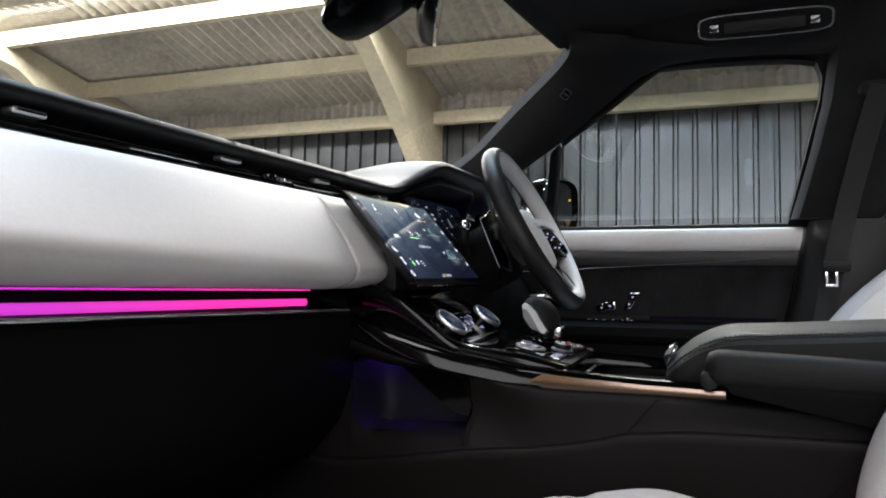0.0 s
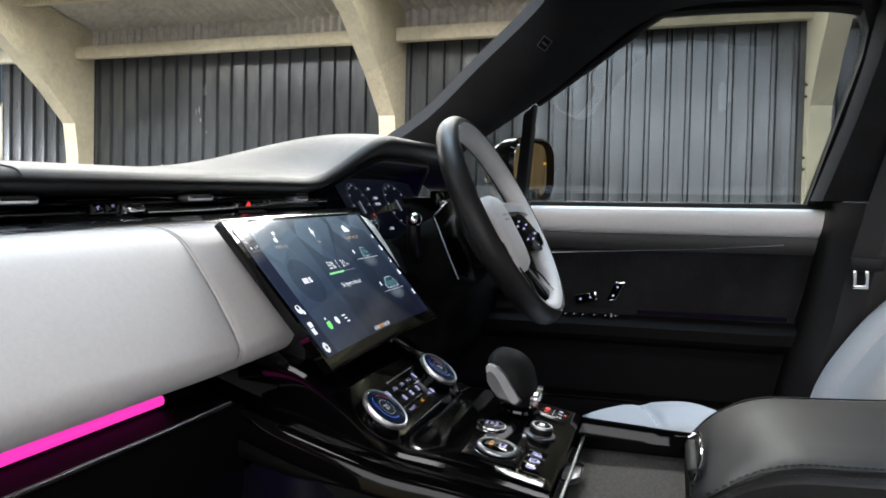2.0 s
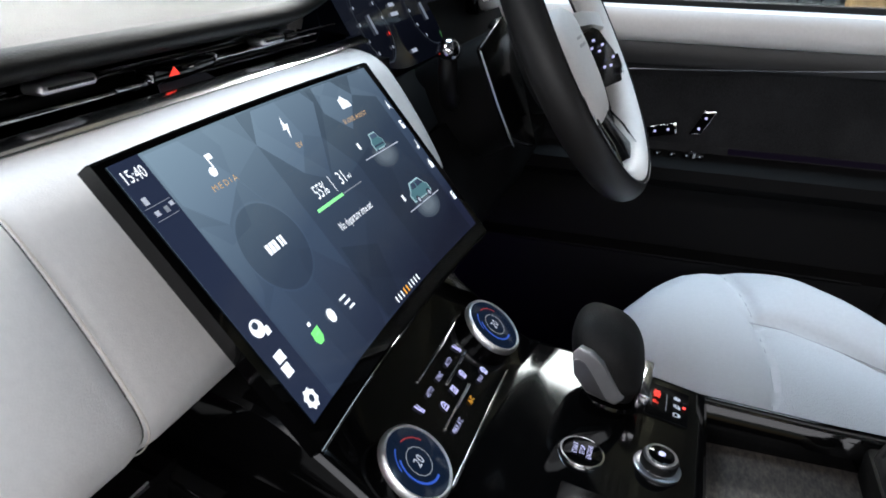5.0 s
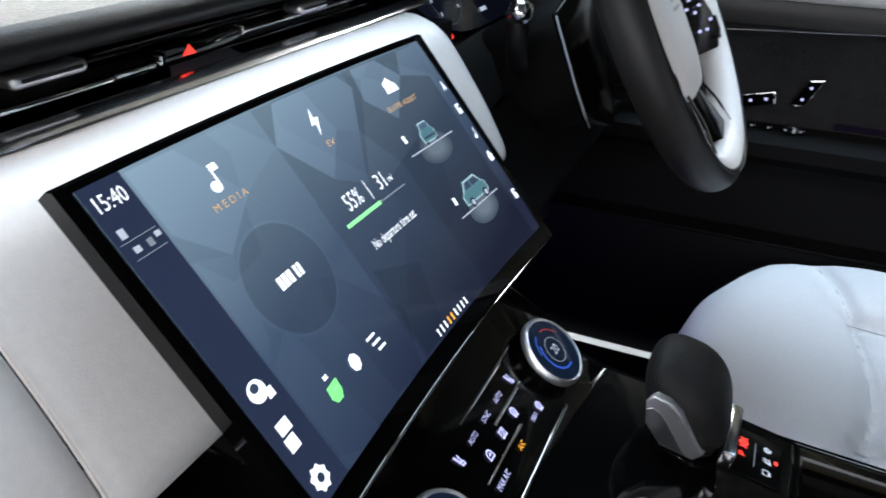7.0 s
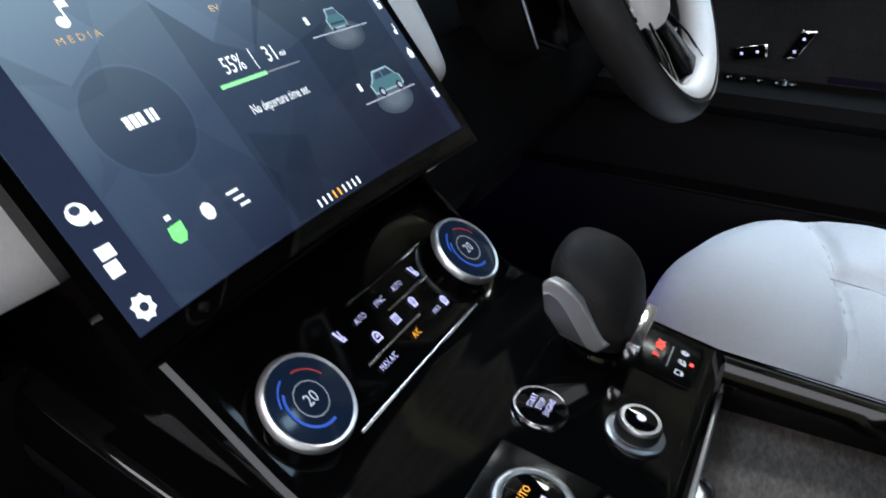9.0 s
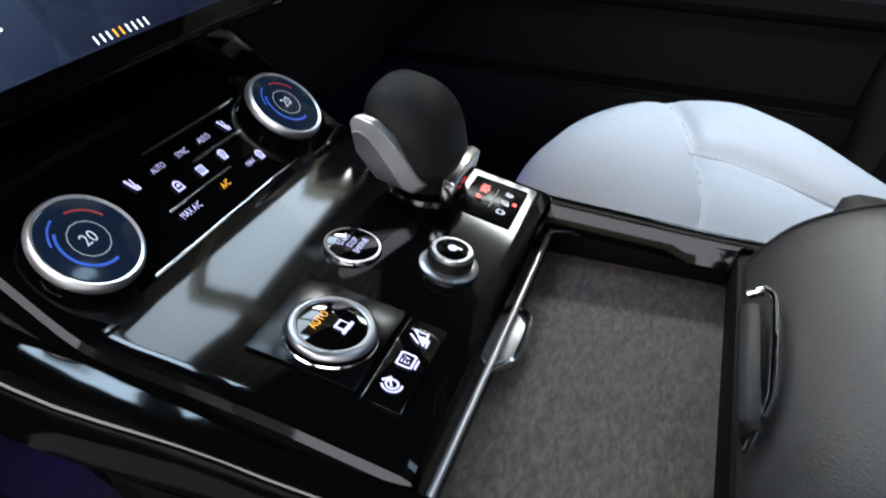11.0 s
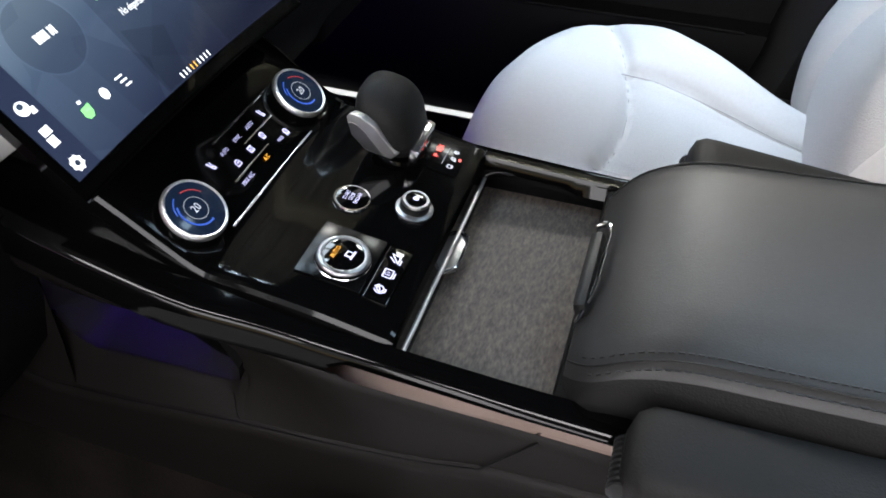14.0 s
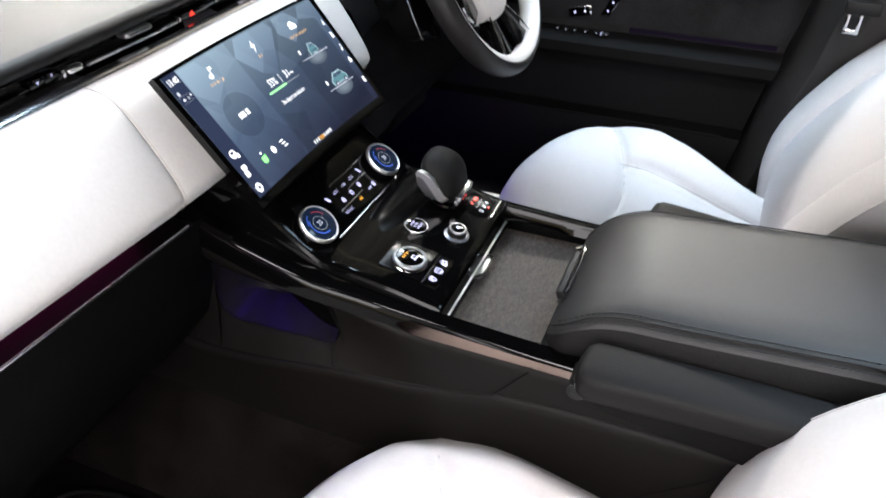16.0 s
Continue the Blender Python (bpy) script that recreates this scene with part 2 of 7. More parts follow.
def along_y(mat, stops):
    """Let a light guide's colour run along the dashboard."""
    n, l = mat.node_tree.nodes, mat.node_tree.links
    co, sep, mr, ramp = (n.new("ShaderNode" + k) for k in ("TexCoord", "SeparateXYZ", "MapRange", "ValToRGB"))
    mr.inputs["From Min"].default_value, mr.inputs["From Max"].default_value = stops[0][0], stops[-1][0]
    l.new(co.outputs["Object"], sep.inputs[0]), l.new(sep.outputs["Y"], mr.inputs[0]), l.new(mr.outputs[0], ramp.inputs[0])
    ramp.color_ramp.elements[0].color, ramp.color_ramp.elements[1].color = (*stops[0][1], 1), (*stops[-1][1], 1)
    l.new(ramp.outputs[0], n["Principled BSDF"].inputs["Emission Color"])


along_y(LED, [(-0.80, (0.50, 0.05, 0.72)), (-0.42, (1.0, 0.045, 0.48))])

# ---- building helpers ----
ORIGIN = {}


def smooth(a, b, x):
    t = min(1.0, max(0.0, (x - a) / (b - a)))
    return t * t * (3 - 2 * t)


def thing(name, at, label, category, group="", kind="", car=True, grow=1.0, to=None):
    """An Empty at a thing's base: car units when car, metres otherwise. grow and to: drawn larger, set down elsewhere."""
    ob = new(name)
    ob.empty_display_size = 0.05
    ob.matrix_world = CAR @ Matrix.Translation(P(*(to or at))) if car else Matrix.Translation(at)
    ORIGIN[ob] = (Vector(at), S * grow if car else 1.0)
    return tagged(ob, label, category, group, kind)


def part(name, bm, mat, parent, label="", sharp=38, kind=""):
    at, k = ORIGIN[parent]
    for v in bm.verts:
        v.co = (v.co - at) * k
    bmesh.ops.recalc_face_normals(bm, faces=bm.faces)
    me = bpy.data.meshes.new(name)
    bm.to_mesh(me)
    bm.free()
    for p in me.polygons:
        p.use_smooth = True
    me.set_sharp_from_angle(angle=radians(sharp))
    me.materials.append(mat)
    ob = new(name, me)
    ob.parent = parent
    ORIGIN[ob] = (at, k)
    return tagged(ob, label, kind=kind)


def B():
    return bmesh.new()


def box(bm, c, s, bevel=0.0, turn=None, seg=2):
    m = Matrix.Translation(c) @ (turn or Matrix()) @ Matrix.Diagonal((*s, 1))
    got = bmesh.ops.create_cube(bm, size=1, matrix=m)["verts"]
    if bevel:
        edges = list({e for v in got for e in v.link_edges})
        bmesh.ops.bevel(bm, geom=edges, offset=bevel, segments=seg, affect="EDGES", profile=0.5)
    return bm


def loft(bm, rings, closed=False, caps=False):
    rows = [[bm.verts.new(p) for p in r] for r in rings]
    n = len(rows[0])
    for a, b in zip(rows, rows[1:]):
        for i in range(n if closed else n - 1):
            j = (i + 1) % n
            bm.faces.new((a[i], a[j], b[j], b[i]))
    if caps:
        bm.faces.new(rows[0]), bm.faces.new(rows[-1])
    return bm


def frame_of(axis):
    z = Vector(axis).normalized()
    x = z.orthogonal().normalized()
    return x, z.cross(x), z


def lathe(bm, prof, c, axis, seg=32, caps=True):
    x, y, z = frame_of(axis)
    c = Vector(c)
    rings = [[c + z * h + (x * math.cos(a) + y * math.sin(a)) * r for a in (2 * math.pi * i / seg for i in range(seg))] for r, h in prof]
    return loft(bm, rings, True, caps)


def sweep(bm, pts, wide, high=None, seg=10, closed=False, up=(0, 0, 1)):
    """A tube of elliptic section along pts."""
    high = high or wide
    pts = [Vector(p) for p in pts]
    rings = []
    for i, p in enumerate(pts):
        a = pts[i - 1] if i or closed else p
        b = pts[(i + 1) % len(pts)] if i + 1 < len(pts) or closed else p
        d = (b - a).normalized()
        side = d.cross(Vector(up))
        side = side.normalized() if side.length > 1e-4 else d.orthogonal().normalized()
        u = side.cross(d)
        rings.append([p + side * math.cos(t) * wide + u * math.sin(t) * high for t in (2 * math.pi * k / seg for k in range(seg))])
    if closed:
        rings.append(rings[0])
        loft(bm, rings, True)
        bmesh.ops.remove_doubles(bm, verts=bm.verts, dist=1e-6)
        return bm
    return loft(bm, rings, True, True)


def prism(bm, a, b, bevel=0.0):
    """The solid between two polygons of as many corners."""
    loft(bm, [a, b], True, True)
    if bevel:
        bmesh.ops.bevel(bm, geom=list(bm.edges), offset=bevel, segments=2, affect="EDGES", profile=0.5)
    return bm


def curve(pts, n=8):
    """Catmull-Rom through pts."""
    pts = [Vector(p) for p in pts]
    out = []
    for i in range(len(pts) - 1):
        a, b, c, d = pts[max(0, i - 1)], pts[i], pts[i + 1], pts[min(len(pts) - 1, i + 2)]
        for k in range(n):
            t = k / n
            out.append(0.5 * (2 * b + (c - a) * t + (2 * a - 5 * b + 4 * c - d) * t * t + (3 * b - a - 3 * c + d) * t ** 3))
    return out + [pts[-1]]


def ring2(c, x, y, rx, ry, power=2.0, n=32):
    """A rounded outline round c in the plane of x and y."""
    out = []
    for i in range(n):
        a = 2 * math.pi * i / n
        ca, sa = math.cos(a), math.sin(a)
        out.append(Vector(c) + Vector(x) * rx * math.copysign(abs(ca) ** (2 / power), ca) + Vector(y) * ry * math.copysign(abs(sa) ** (2 / power), sa))
    return out


def lettering(text, c, right, up, size, squash=1.0):
    """Flat letters centred on c; returns a bmesh."""
    cu = bpy.data.curves.new("letters", "FONT")
    cu.body, cu.size, cu.align_x, cu.align_y, cu.resolution_u = text, size, "CENTER", "CENTER", 2
    ob = bpy.data.objects.new("letters", cu)
    me = bpy.data.meshes.new_from_object(ob)
    bm = B()
    bm.from_mesh(me)
    r, u = Vector(right).normalized(), Vector(up).normalized()
    for v in bm.verts:
        v.co = Vector(c) + r * v.co.x * squash + u * v.co.y
    bpy.data.objects.remove(ob), bpy.data.meshes.remove(me), bpy.data.curves.remove(cu)
    return bm

# ---- the warehouse ----
WALL_Y, EAVE, RIDGE_Y, SLOPE, BACK_Y = 11.3, 4.50, 2.6, 0.20, -6.2
X0, X1 = -27.6, 13.4
FRAMES = [-21.95, -16.05, -10.14, -4.22, 1.69, 7.60]


def roof_z(y):
    return EAVE + SLOPE * ((WALL_Y - y) if y > RIDGE_Y else (WALL_Y - 2 * RIDGE_Y + y))


bm = box(B(), (-7, 2.5, -0.05), (60, 40, 0.1))
ground = part("ground", bm, CONCRETE, g := thing("warehouse_floor", (0, 2.5, 0), "grey worn concrete floor of the warehouse", "floor", kind="structure", car=False))


def profiled(bm, x0, x1, y, z0, z1, pitch=0.272, deep=0.05):
    """Box-rib sheet facing -y."""
    pts = []
    n = int((x1 - x0) / pitch)
    for i in range(n + 1):
        x = x0 + i * pitch
        for dx, d in ((0, 0), (0.09, 0.004), (0.185, 0), (0.205, deep), (0.250, deep)):
            if x + dx <= x1:
                pts.append((x + dx, y + d))
    loft(bm, [[Vector((x, yy, z0)) for x, yy in pts], [Vector((x, yy, z1)) for x, yy in pts]])
    return bm


wall = thing("wall_north", (-4, WALL_Y, 0), "dark profiled steel cladding wall with upright ribs", "wall", kind="structure", car=False)
WIN_X0, WIN_X1, WIN_Z0, WIN_Z1 = -15.2, -12.15, 2.30, 3.30
for a, b in zip(FRAMES, FRAMES[1:]):
    if a < WIN_X0 < b:
        part("cladding_sheet", profiled(B(), a, WIN_X0, WALL_Y, 0, EAVE), SHEET, wall)
        part("cladding_sheet", profiled(B(), WIN_X1, b, WALL_Y, 0, EAVE), SHEET, wall)
        part("cladding_sheet", profiled(B(), WIN_X0, WIN_X1, WALL_Y, 0, WIN_Z0), SHEET, wall)
        part("cladding_sheet", profiled(B(), WIN_X0, WIN_X1, WALL_Y, WIN_Z1, EAVE), SHEET, wall)
    else:
        part("cladding_sheet", profiled(B(), a, b, WALL_Y, 0, EAVE), SHEET, wall)
part("cladding_sheet", profiled(B(), X0, FRAMES[0], WALL_Y, 0, EAVE), SHEET, wall)
part("cladding_sheet", profiled(B(), FRAMES[-1], X1, WALL_Y, 0, EAVE), SHEET, wall)
part("outer_skin", box(B(), ((X0 + WIN_X0) / 2, WALL_Y + 0.12, EAVE / 2), (WIN_X0 - X0, 0.1, EAVE)), DARK, wall)
part("outer_skin", box(B(), ((X1 + WIN_X1) / 2, WALL_Y + 0.12, EAVE / 2), (X1 - WIN_X1, 0.1, EAVE)), DARK, wall)

win = thing("window_1", ((WIN_X0 + WIN_X1) / 2, WALL_Y, WIN_Z0), "bright daylit window in the cladding wall", "window", kind="structure", car=False)
part("pane", box(B(), ((WIN_X0 + WIN_X1) / 2, WALL_Y + 0.10, (WIN_Z0 + WIN_Z1) / 2), (WIN_X1 - WIN_X0, 0.02, WIN_Z1 - WIN_Z0)), DAYLIGHT, win)
bm = B()
for x in (WIN_X0, (WIN_X0 + WIN_X1) / 2, WIN_X1):
    box(bm, (x, WALL_Y + 0.03, (WIN_Z0 + WIN_Z1) / 2), (0.06, 0.08, WIN_Z1 - WIN_Z0 + 0.06))
for z in (WIN_Z0, WIN_Z1):
    box(bm, ((WIN_X0 + WIN_X1) / 2, WALL_Y + 0.03, z), (WIN_X1 - WIN_X0, 0.08, 0.06))
part("window_frame", bm, CREAM, win)

# the other three walls
for name, x0, x1, y0, y1 in (("wall_west", X0 - 0.2, X0, BACK_Y, WALL_Y), ("wall_east", X1, X1 + 0.2, BACK_Y, WALL_Y)):
    w = thing(name, (x0, (y0 + y1) / 2, 0), "dark steel end wall of the warehouse", "wall", kind="structure", car=False)
    part("cladding_sheet", box(B(), ((x0 + x1) / 2, (y0 + y1) / 2, 3.2), (0.2, y1 - y0, 6.4)), SHEET, w)
    if name == "wall_east":
        for k in range(14):
            part("plywood_board", box(B(), (x0 - 0.02, y0 + 0.63 + 1.23 * k, 1.3), (0.03, 1.215, 2.6), 0.004), TIMBER, w)
back = thing("wall_south", (0, BACK_Y, 0), "dark steel wall with a wide open doorway", "wall", kind="structure", car=False)
part("cladding_sheet", box(B(), ((X0 - 2.9) / 2, BACK_Y, 2.1), (-2.9 - X0, 0.2, 4.2)), SHEET, back)
part("cladding_sheet", box(B(), ((X1 + 3.9) / 2, BACK_Y, 2.1), (X1 - 3.9, 0.2, 4.2)), SHEET, back)
part("lintel", box(B(), (0.5, BACK_Y, 4.18), (6.8, 0.2, 0.06)), SHEET, back)

# portal frames: tapered legs that bend into rafters
for x in FRAMES:
    f = thing("portal_frame", (x, WALL_Y - 0.2, 0), "cream painted steel portal frame with a tapered haunch", "frame", "portal frames", car=False)
    h = 0.13
    leg = [(WALL_Y - 0.02, 0), (WALL_Y - 0.02, EAVE + 0.02), (WALL_Y - 2.94, roof_z(WALL_Y - 2.94) - 0.10), (WALL_Y - 2.94, 4.57), (WALL_Y - 2.47, 4.31), (WALL_Y - 1.85, 3.95), (WALL_Y - 1.05, 3.38), (WALL_Y - 0.46, 2.84), (WALL_Y - 0.38, 2.3), (WALL_Y - 0.34, 0)]
    part("leg", prism(B(), [Vector((x - h, y, z)) for y, z in leg], [Vector((x + h, y, z)) for y, z in leg]), CREAM, f)
    raft = [(WALL_Y - 2.94, roof_z(WALL_Y - 2.94) - 0.11), (RIDGE_Y, roof_z(RIDGE_Y) - 0.12), (RIDGE_Y, roof_z(RIDGE_Y) - 0.52), (WALL_Y - 4.2, roof_z(WALL_Y - 4.2) - 0.54), (WALL_Y - 2.94, 4.575)]
    part("rafter", prism(B(), [Vector((x - h, y, z)) for y, z in raft], [Vector((x + h, y, z)) for y, z in raft]), CREAM, f)
    far = [(BACK_Y + 0.1, EAVE - 0.25), (RIDGE_Y, roof_z(RIDGE_Y) - 0.12), (RIDGE_Y, roof_z(RIDGE_Y) - 0.52), (BACK_Y + 0.1, EAVE - 0.65)]
    part("rafter", prism(B(), [Vector((x - h, y, z)) for y, z in far], [Vector((x + h, y, z)) for y, z in far]), CREAM, f)
    part("splice_plate", box(B(), (x, WALL_Y - 0.34, 1.55), (0.34, 0.10, 0.34), 0.01), CREAM, f)
    part("column_casing", box(B(), (x, WALL_Y - 0.36, 0.62), (0.5, 0.42, 1.24), 0.02), TIMBER, f, "ochre boarded casing round the foot")
    for z in (2.05, 2.2, 3.0, 3.15):
        part("bolt", lathe(B(), [(0.018, 0), (0.018, 0.03)], (x - h, WALL_Y - 0.22, z), (-1, 0, 0), 8), DARK, f)

# purlins along the building, and the roof sheets on them
for k, y in enumerate((9.75, 8.15, 6.55, 4.95, 3.35)):
    p = thing("purlin", (-7, y, roof_z(y) - 0.22), "cream painted purlin under the roof sheets", "beam", "roof purlins", car=False)
    z = roof_z(y) - 0.04
    prof = [(-0.05, 0), (0.05, 0), (0.05, -0.03), (0.0, -0.035), (0.0, -0.20), (0.06, -0.205), (0.06, -0.235), (-0.05, -0.235)]
    part("beam", prism(B(), [Vector((X0, y + a, z + b)) for a, b in prof], [Vector((X1, y + a, z + b)) for a, b in prof]), CREAM, p)
eb = thing("eave_beam", (-7, WALL_Y - 0.12, EAVE - 0.3), "cream painted eave beam along the top of the wall", "beam", kind="structure", car=False)
part("beam", box(B(), (-7, WALL_Y - 0.40, 4.05), (X1 - X0, 0.14, 0.20), 0.01), CREAM, eb)
part("eave_sheet", loft(B(), [[Vector((X0 + i * 0.0375, WALL_Y - 0.07 + 0.02 * math.cos(2 * math.pi * i / 4), z)) for i in range(int((X1 - X0) / 0.0375))] for z in (4.15, 4.55)]), ROOFSHEET, eb, "corrugated sheet above the eave beam")


def roof_half(y0, y1):
    bm = B()
    n = int((X1 - X0) / 0.05)
    xs = [X0 + i * 0.05 for i in range(n)]
    rows = [[Vector((x, y, roof_z(y) + 0.032 * math.cos(2 * math.pi * x / 0.20))) for x in xs] for y in (y0, y1)]
    return loft(bm, rows)


roof = thing("ceiling", (-7, RIDGE_Y, EAVE), "grey corrugated roof sheets", "ceiling", kind="structure", car=False)
part("roof_sheet", roof_half(WALL_Y + 0.2, RIDGE_Y), ROOFSHEET, roof)
# unseen near slope, coloured darker so the gloss trim reflects less light
part("roof_sheet", roof_half(RIDGE_Y, BACK_Y - 0.2), DIMSHEET, roof, "roof sheet coloured dark to dim its reflections")

# ---- the car: shell, pillars, roof, glass ----
CY = 0.97


def mirror_y(p):
    return Vector((p[0], 2 * CY - p[1], p[2]))


body = thing("car_body", (0.2, CY, 0.6), "dark car body shell with black lined pillars and roof", "car")
part("floor_pan", box(B(), (0.15, CY, 0.585), (1.9, 1.46, 0.05), 0.01), CARPET, body, "black floor carpet")
part("firewall", prism(B(), [Vector((-0.80, 0.22, 0.6)), Vector((-0.80, 1.74, 0.6)), Vector((-0.95, 1.74, 1.22)), Vector((-0.95, 0.22, 1.22))],
                       [Vector((-0.84, 0.22, 0.6)), Vector((-0.84, 1.74, 0.6)), Vector((-0.99, 1.74, 1.22)), Vector((-0.99, 0.22, 1.22))]), CARPET, body)
part("rear_bulkhead", box(B(), (1.12, CY, 1.05), (0.04, 1.4, 0.95)), SOFT, body)
part("bonnet", prism(B(), [Vector((-1.0, 0.2, 1.16)), Vector((-1.0, 1.74, 1.16)), Vector((-1.9, 1.68, 1.08)), Vector((-1.9, 0.26, 1.08))],
                     [Vector((-1.0, 0.2, 0.7)), Vector((-1.0, 1.74, 0.7)), Vector((-1.9, 1.68, 0.6)), Vector((-1.9, 0.26, 0.6))], 0.03), BODY, body)
# the far flank below the glass
part("side_panel", prism(B(), [Vector((-1.0, 1.83, 0.55)), Vector((1.15, 1.83, 0.55)), Vector((1.15, 1.80, 1.17)), Vector((-1.0, 1.80, 1.17))],
                         [Vector((-1.0, 1.87, 0.55)), Vector((1.15, 1.87, 0.55)), Vector((1.15, 1.83, 1.17)), Vector((-1.0, 1.83, 1.17))]), BODY, body)
part("door_sill", box(B(), (0.1, 0.17, 0.60), (1.5, 0.10, 0.08), 0.01), DARK, body)


# wheels that carry the car
for x in (-1.32, 1.02):
    for y, foot in ((0.30, 0.037), (1.64, -0.045)):
        c, side = Vector((x, y, (foot + 0.36 - LIFT) / S)), (-1 if y < CY else 1)
        r = 0.36 / S
        w_ = part("wheel", lathe(B(), [(r * 0.70, -0.10), (r * 0.93, -0.105), (r * 0.99, -0.08), (r, 0.0), (r * 0.99, 0.08), (r * 0.93, 0.105), (r * 0.70, 0.10)], c, (0, side, 0), 40), RUBBER, body, "black rubber tyre")
        part("rim", lathe(B(), [(r * 0.71, 0.098), (r * 0.69, 0.104), (r * 0.62, 0.085), (r * 0.20, 0.075), (r * 0.17, 0.090), (0.004, 0.092)], c, (0, side, 0), 40), GUNMETAL, w_, "dark alloy rim")


def roof_y(y):
    d = abs(y - CY) / 0.53
    return 1.640 - 0.085 * d ** 3


def lining(x0, x1, y0, y1, lift=0.0, front=0.0):
    ys = [y0 + (y1 - y0) * i / 14 for i in range(15)]
    rows = []
    for i in range(7):
        bowed = [x0 - (front * (1 - ((y - CY) / 0.53) ** 2) if x0 < 0 else 0) for y in ys]
        rows.append([Vector((a + (x1 - a) * i / 6, y, roof_y(y) + lift - 0.01 * (1 - i / 6) ** 2 * (x0 < 0))) for a, y in zip(bowed, ys)])
    return rows


for x0, x1, y0, y1 in ((-0.245, 0.10, 0.44, 1.50), (1.0, 1.14, 0.44, 1.50), (0.10, 1.0, 0.44, 0.70), (0.10, 1.0, 1.24, 1.50)):
    part("headliner", loft(B(), lining(x0, x1, y0, y1, 0, 0.13)), HEADLINING, body, "black suede headlining")
    part("roof_skin", loft(B(), lining(x0, x1, y0, y1, 0.035, 0.13)), BODY, body)
part("roof_glass", loft(B(), lining(0.10, 1.0, 0.70, 1.24, 0.02)), ROOFGLASS, body).visible_shadow = False
bm = B()
for y in (0.70, 1.24):
    box(bm, (0.55, y, roof_y(y) + 0.012), (0.92, 0.02, 0.03), 0.004)
for x in (0.10, 1.0):
    box(bm, (x, CY, roof_y(CY) + 0.012), (0.02, 0.54, 0.03), 0.004)
part("roof_glass_frame", bm, HEADLINING, body)

# windscreen: base along the dashboard, top along the roof header
SCREEN_BASE, SCREEN_TOP = -1.02, -0.25


def screen_point(u, v):
    y = CY + (u - 0.5) * (1.40 - 0.36 * v)
    bow = (0.10 + 0.03 * v) * (1 - (2 * u - 1) ** 2)
    return Vector((SCREEN_BASE + (SCREEN_TOP - SCREEN_BASE) * v - bow, y, 1.20 + 0.445 * v - 0.090 * (2 * u - 1) ** 2 * v + 0.03 * math.sin(v * math.pi)))


ws = part("windscreen", loft(B(), [[screen_point(u / 16, v / 10) for u in range(17)] for v in range(11)]), GLASS, body)
ws.visible_shadow = False
part("windscreen_header", loft(B(), [[screen_point(u / 16, v) + Vector((0.0, 0, d)) for u in range(17)] for v, d in ((0.985, -0.003), (0.995, -0.008), (1.03, -0.008))]), HEADLINING, body)

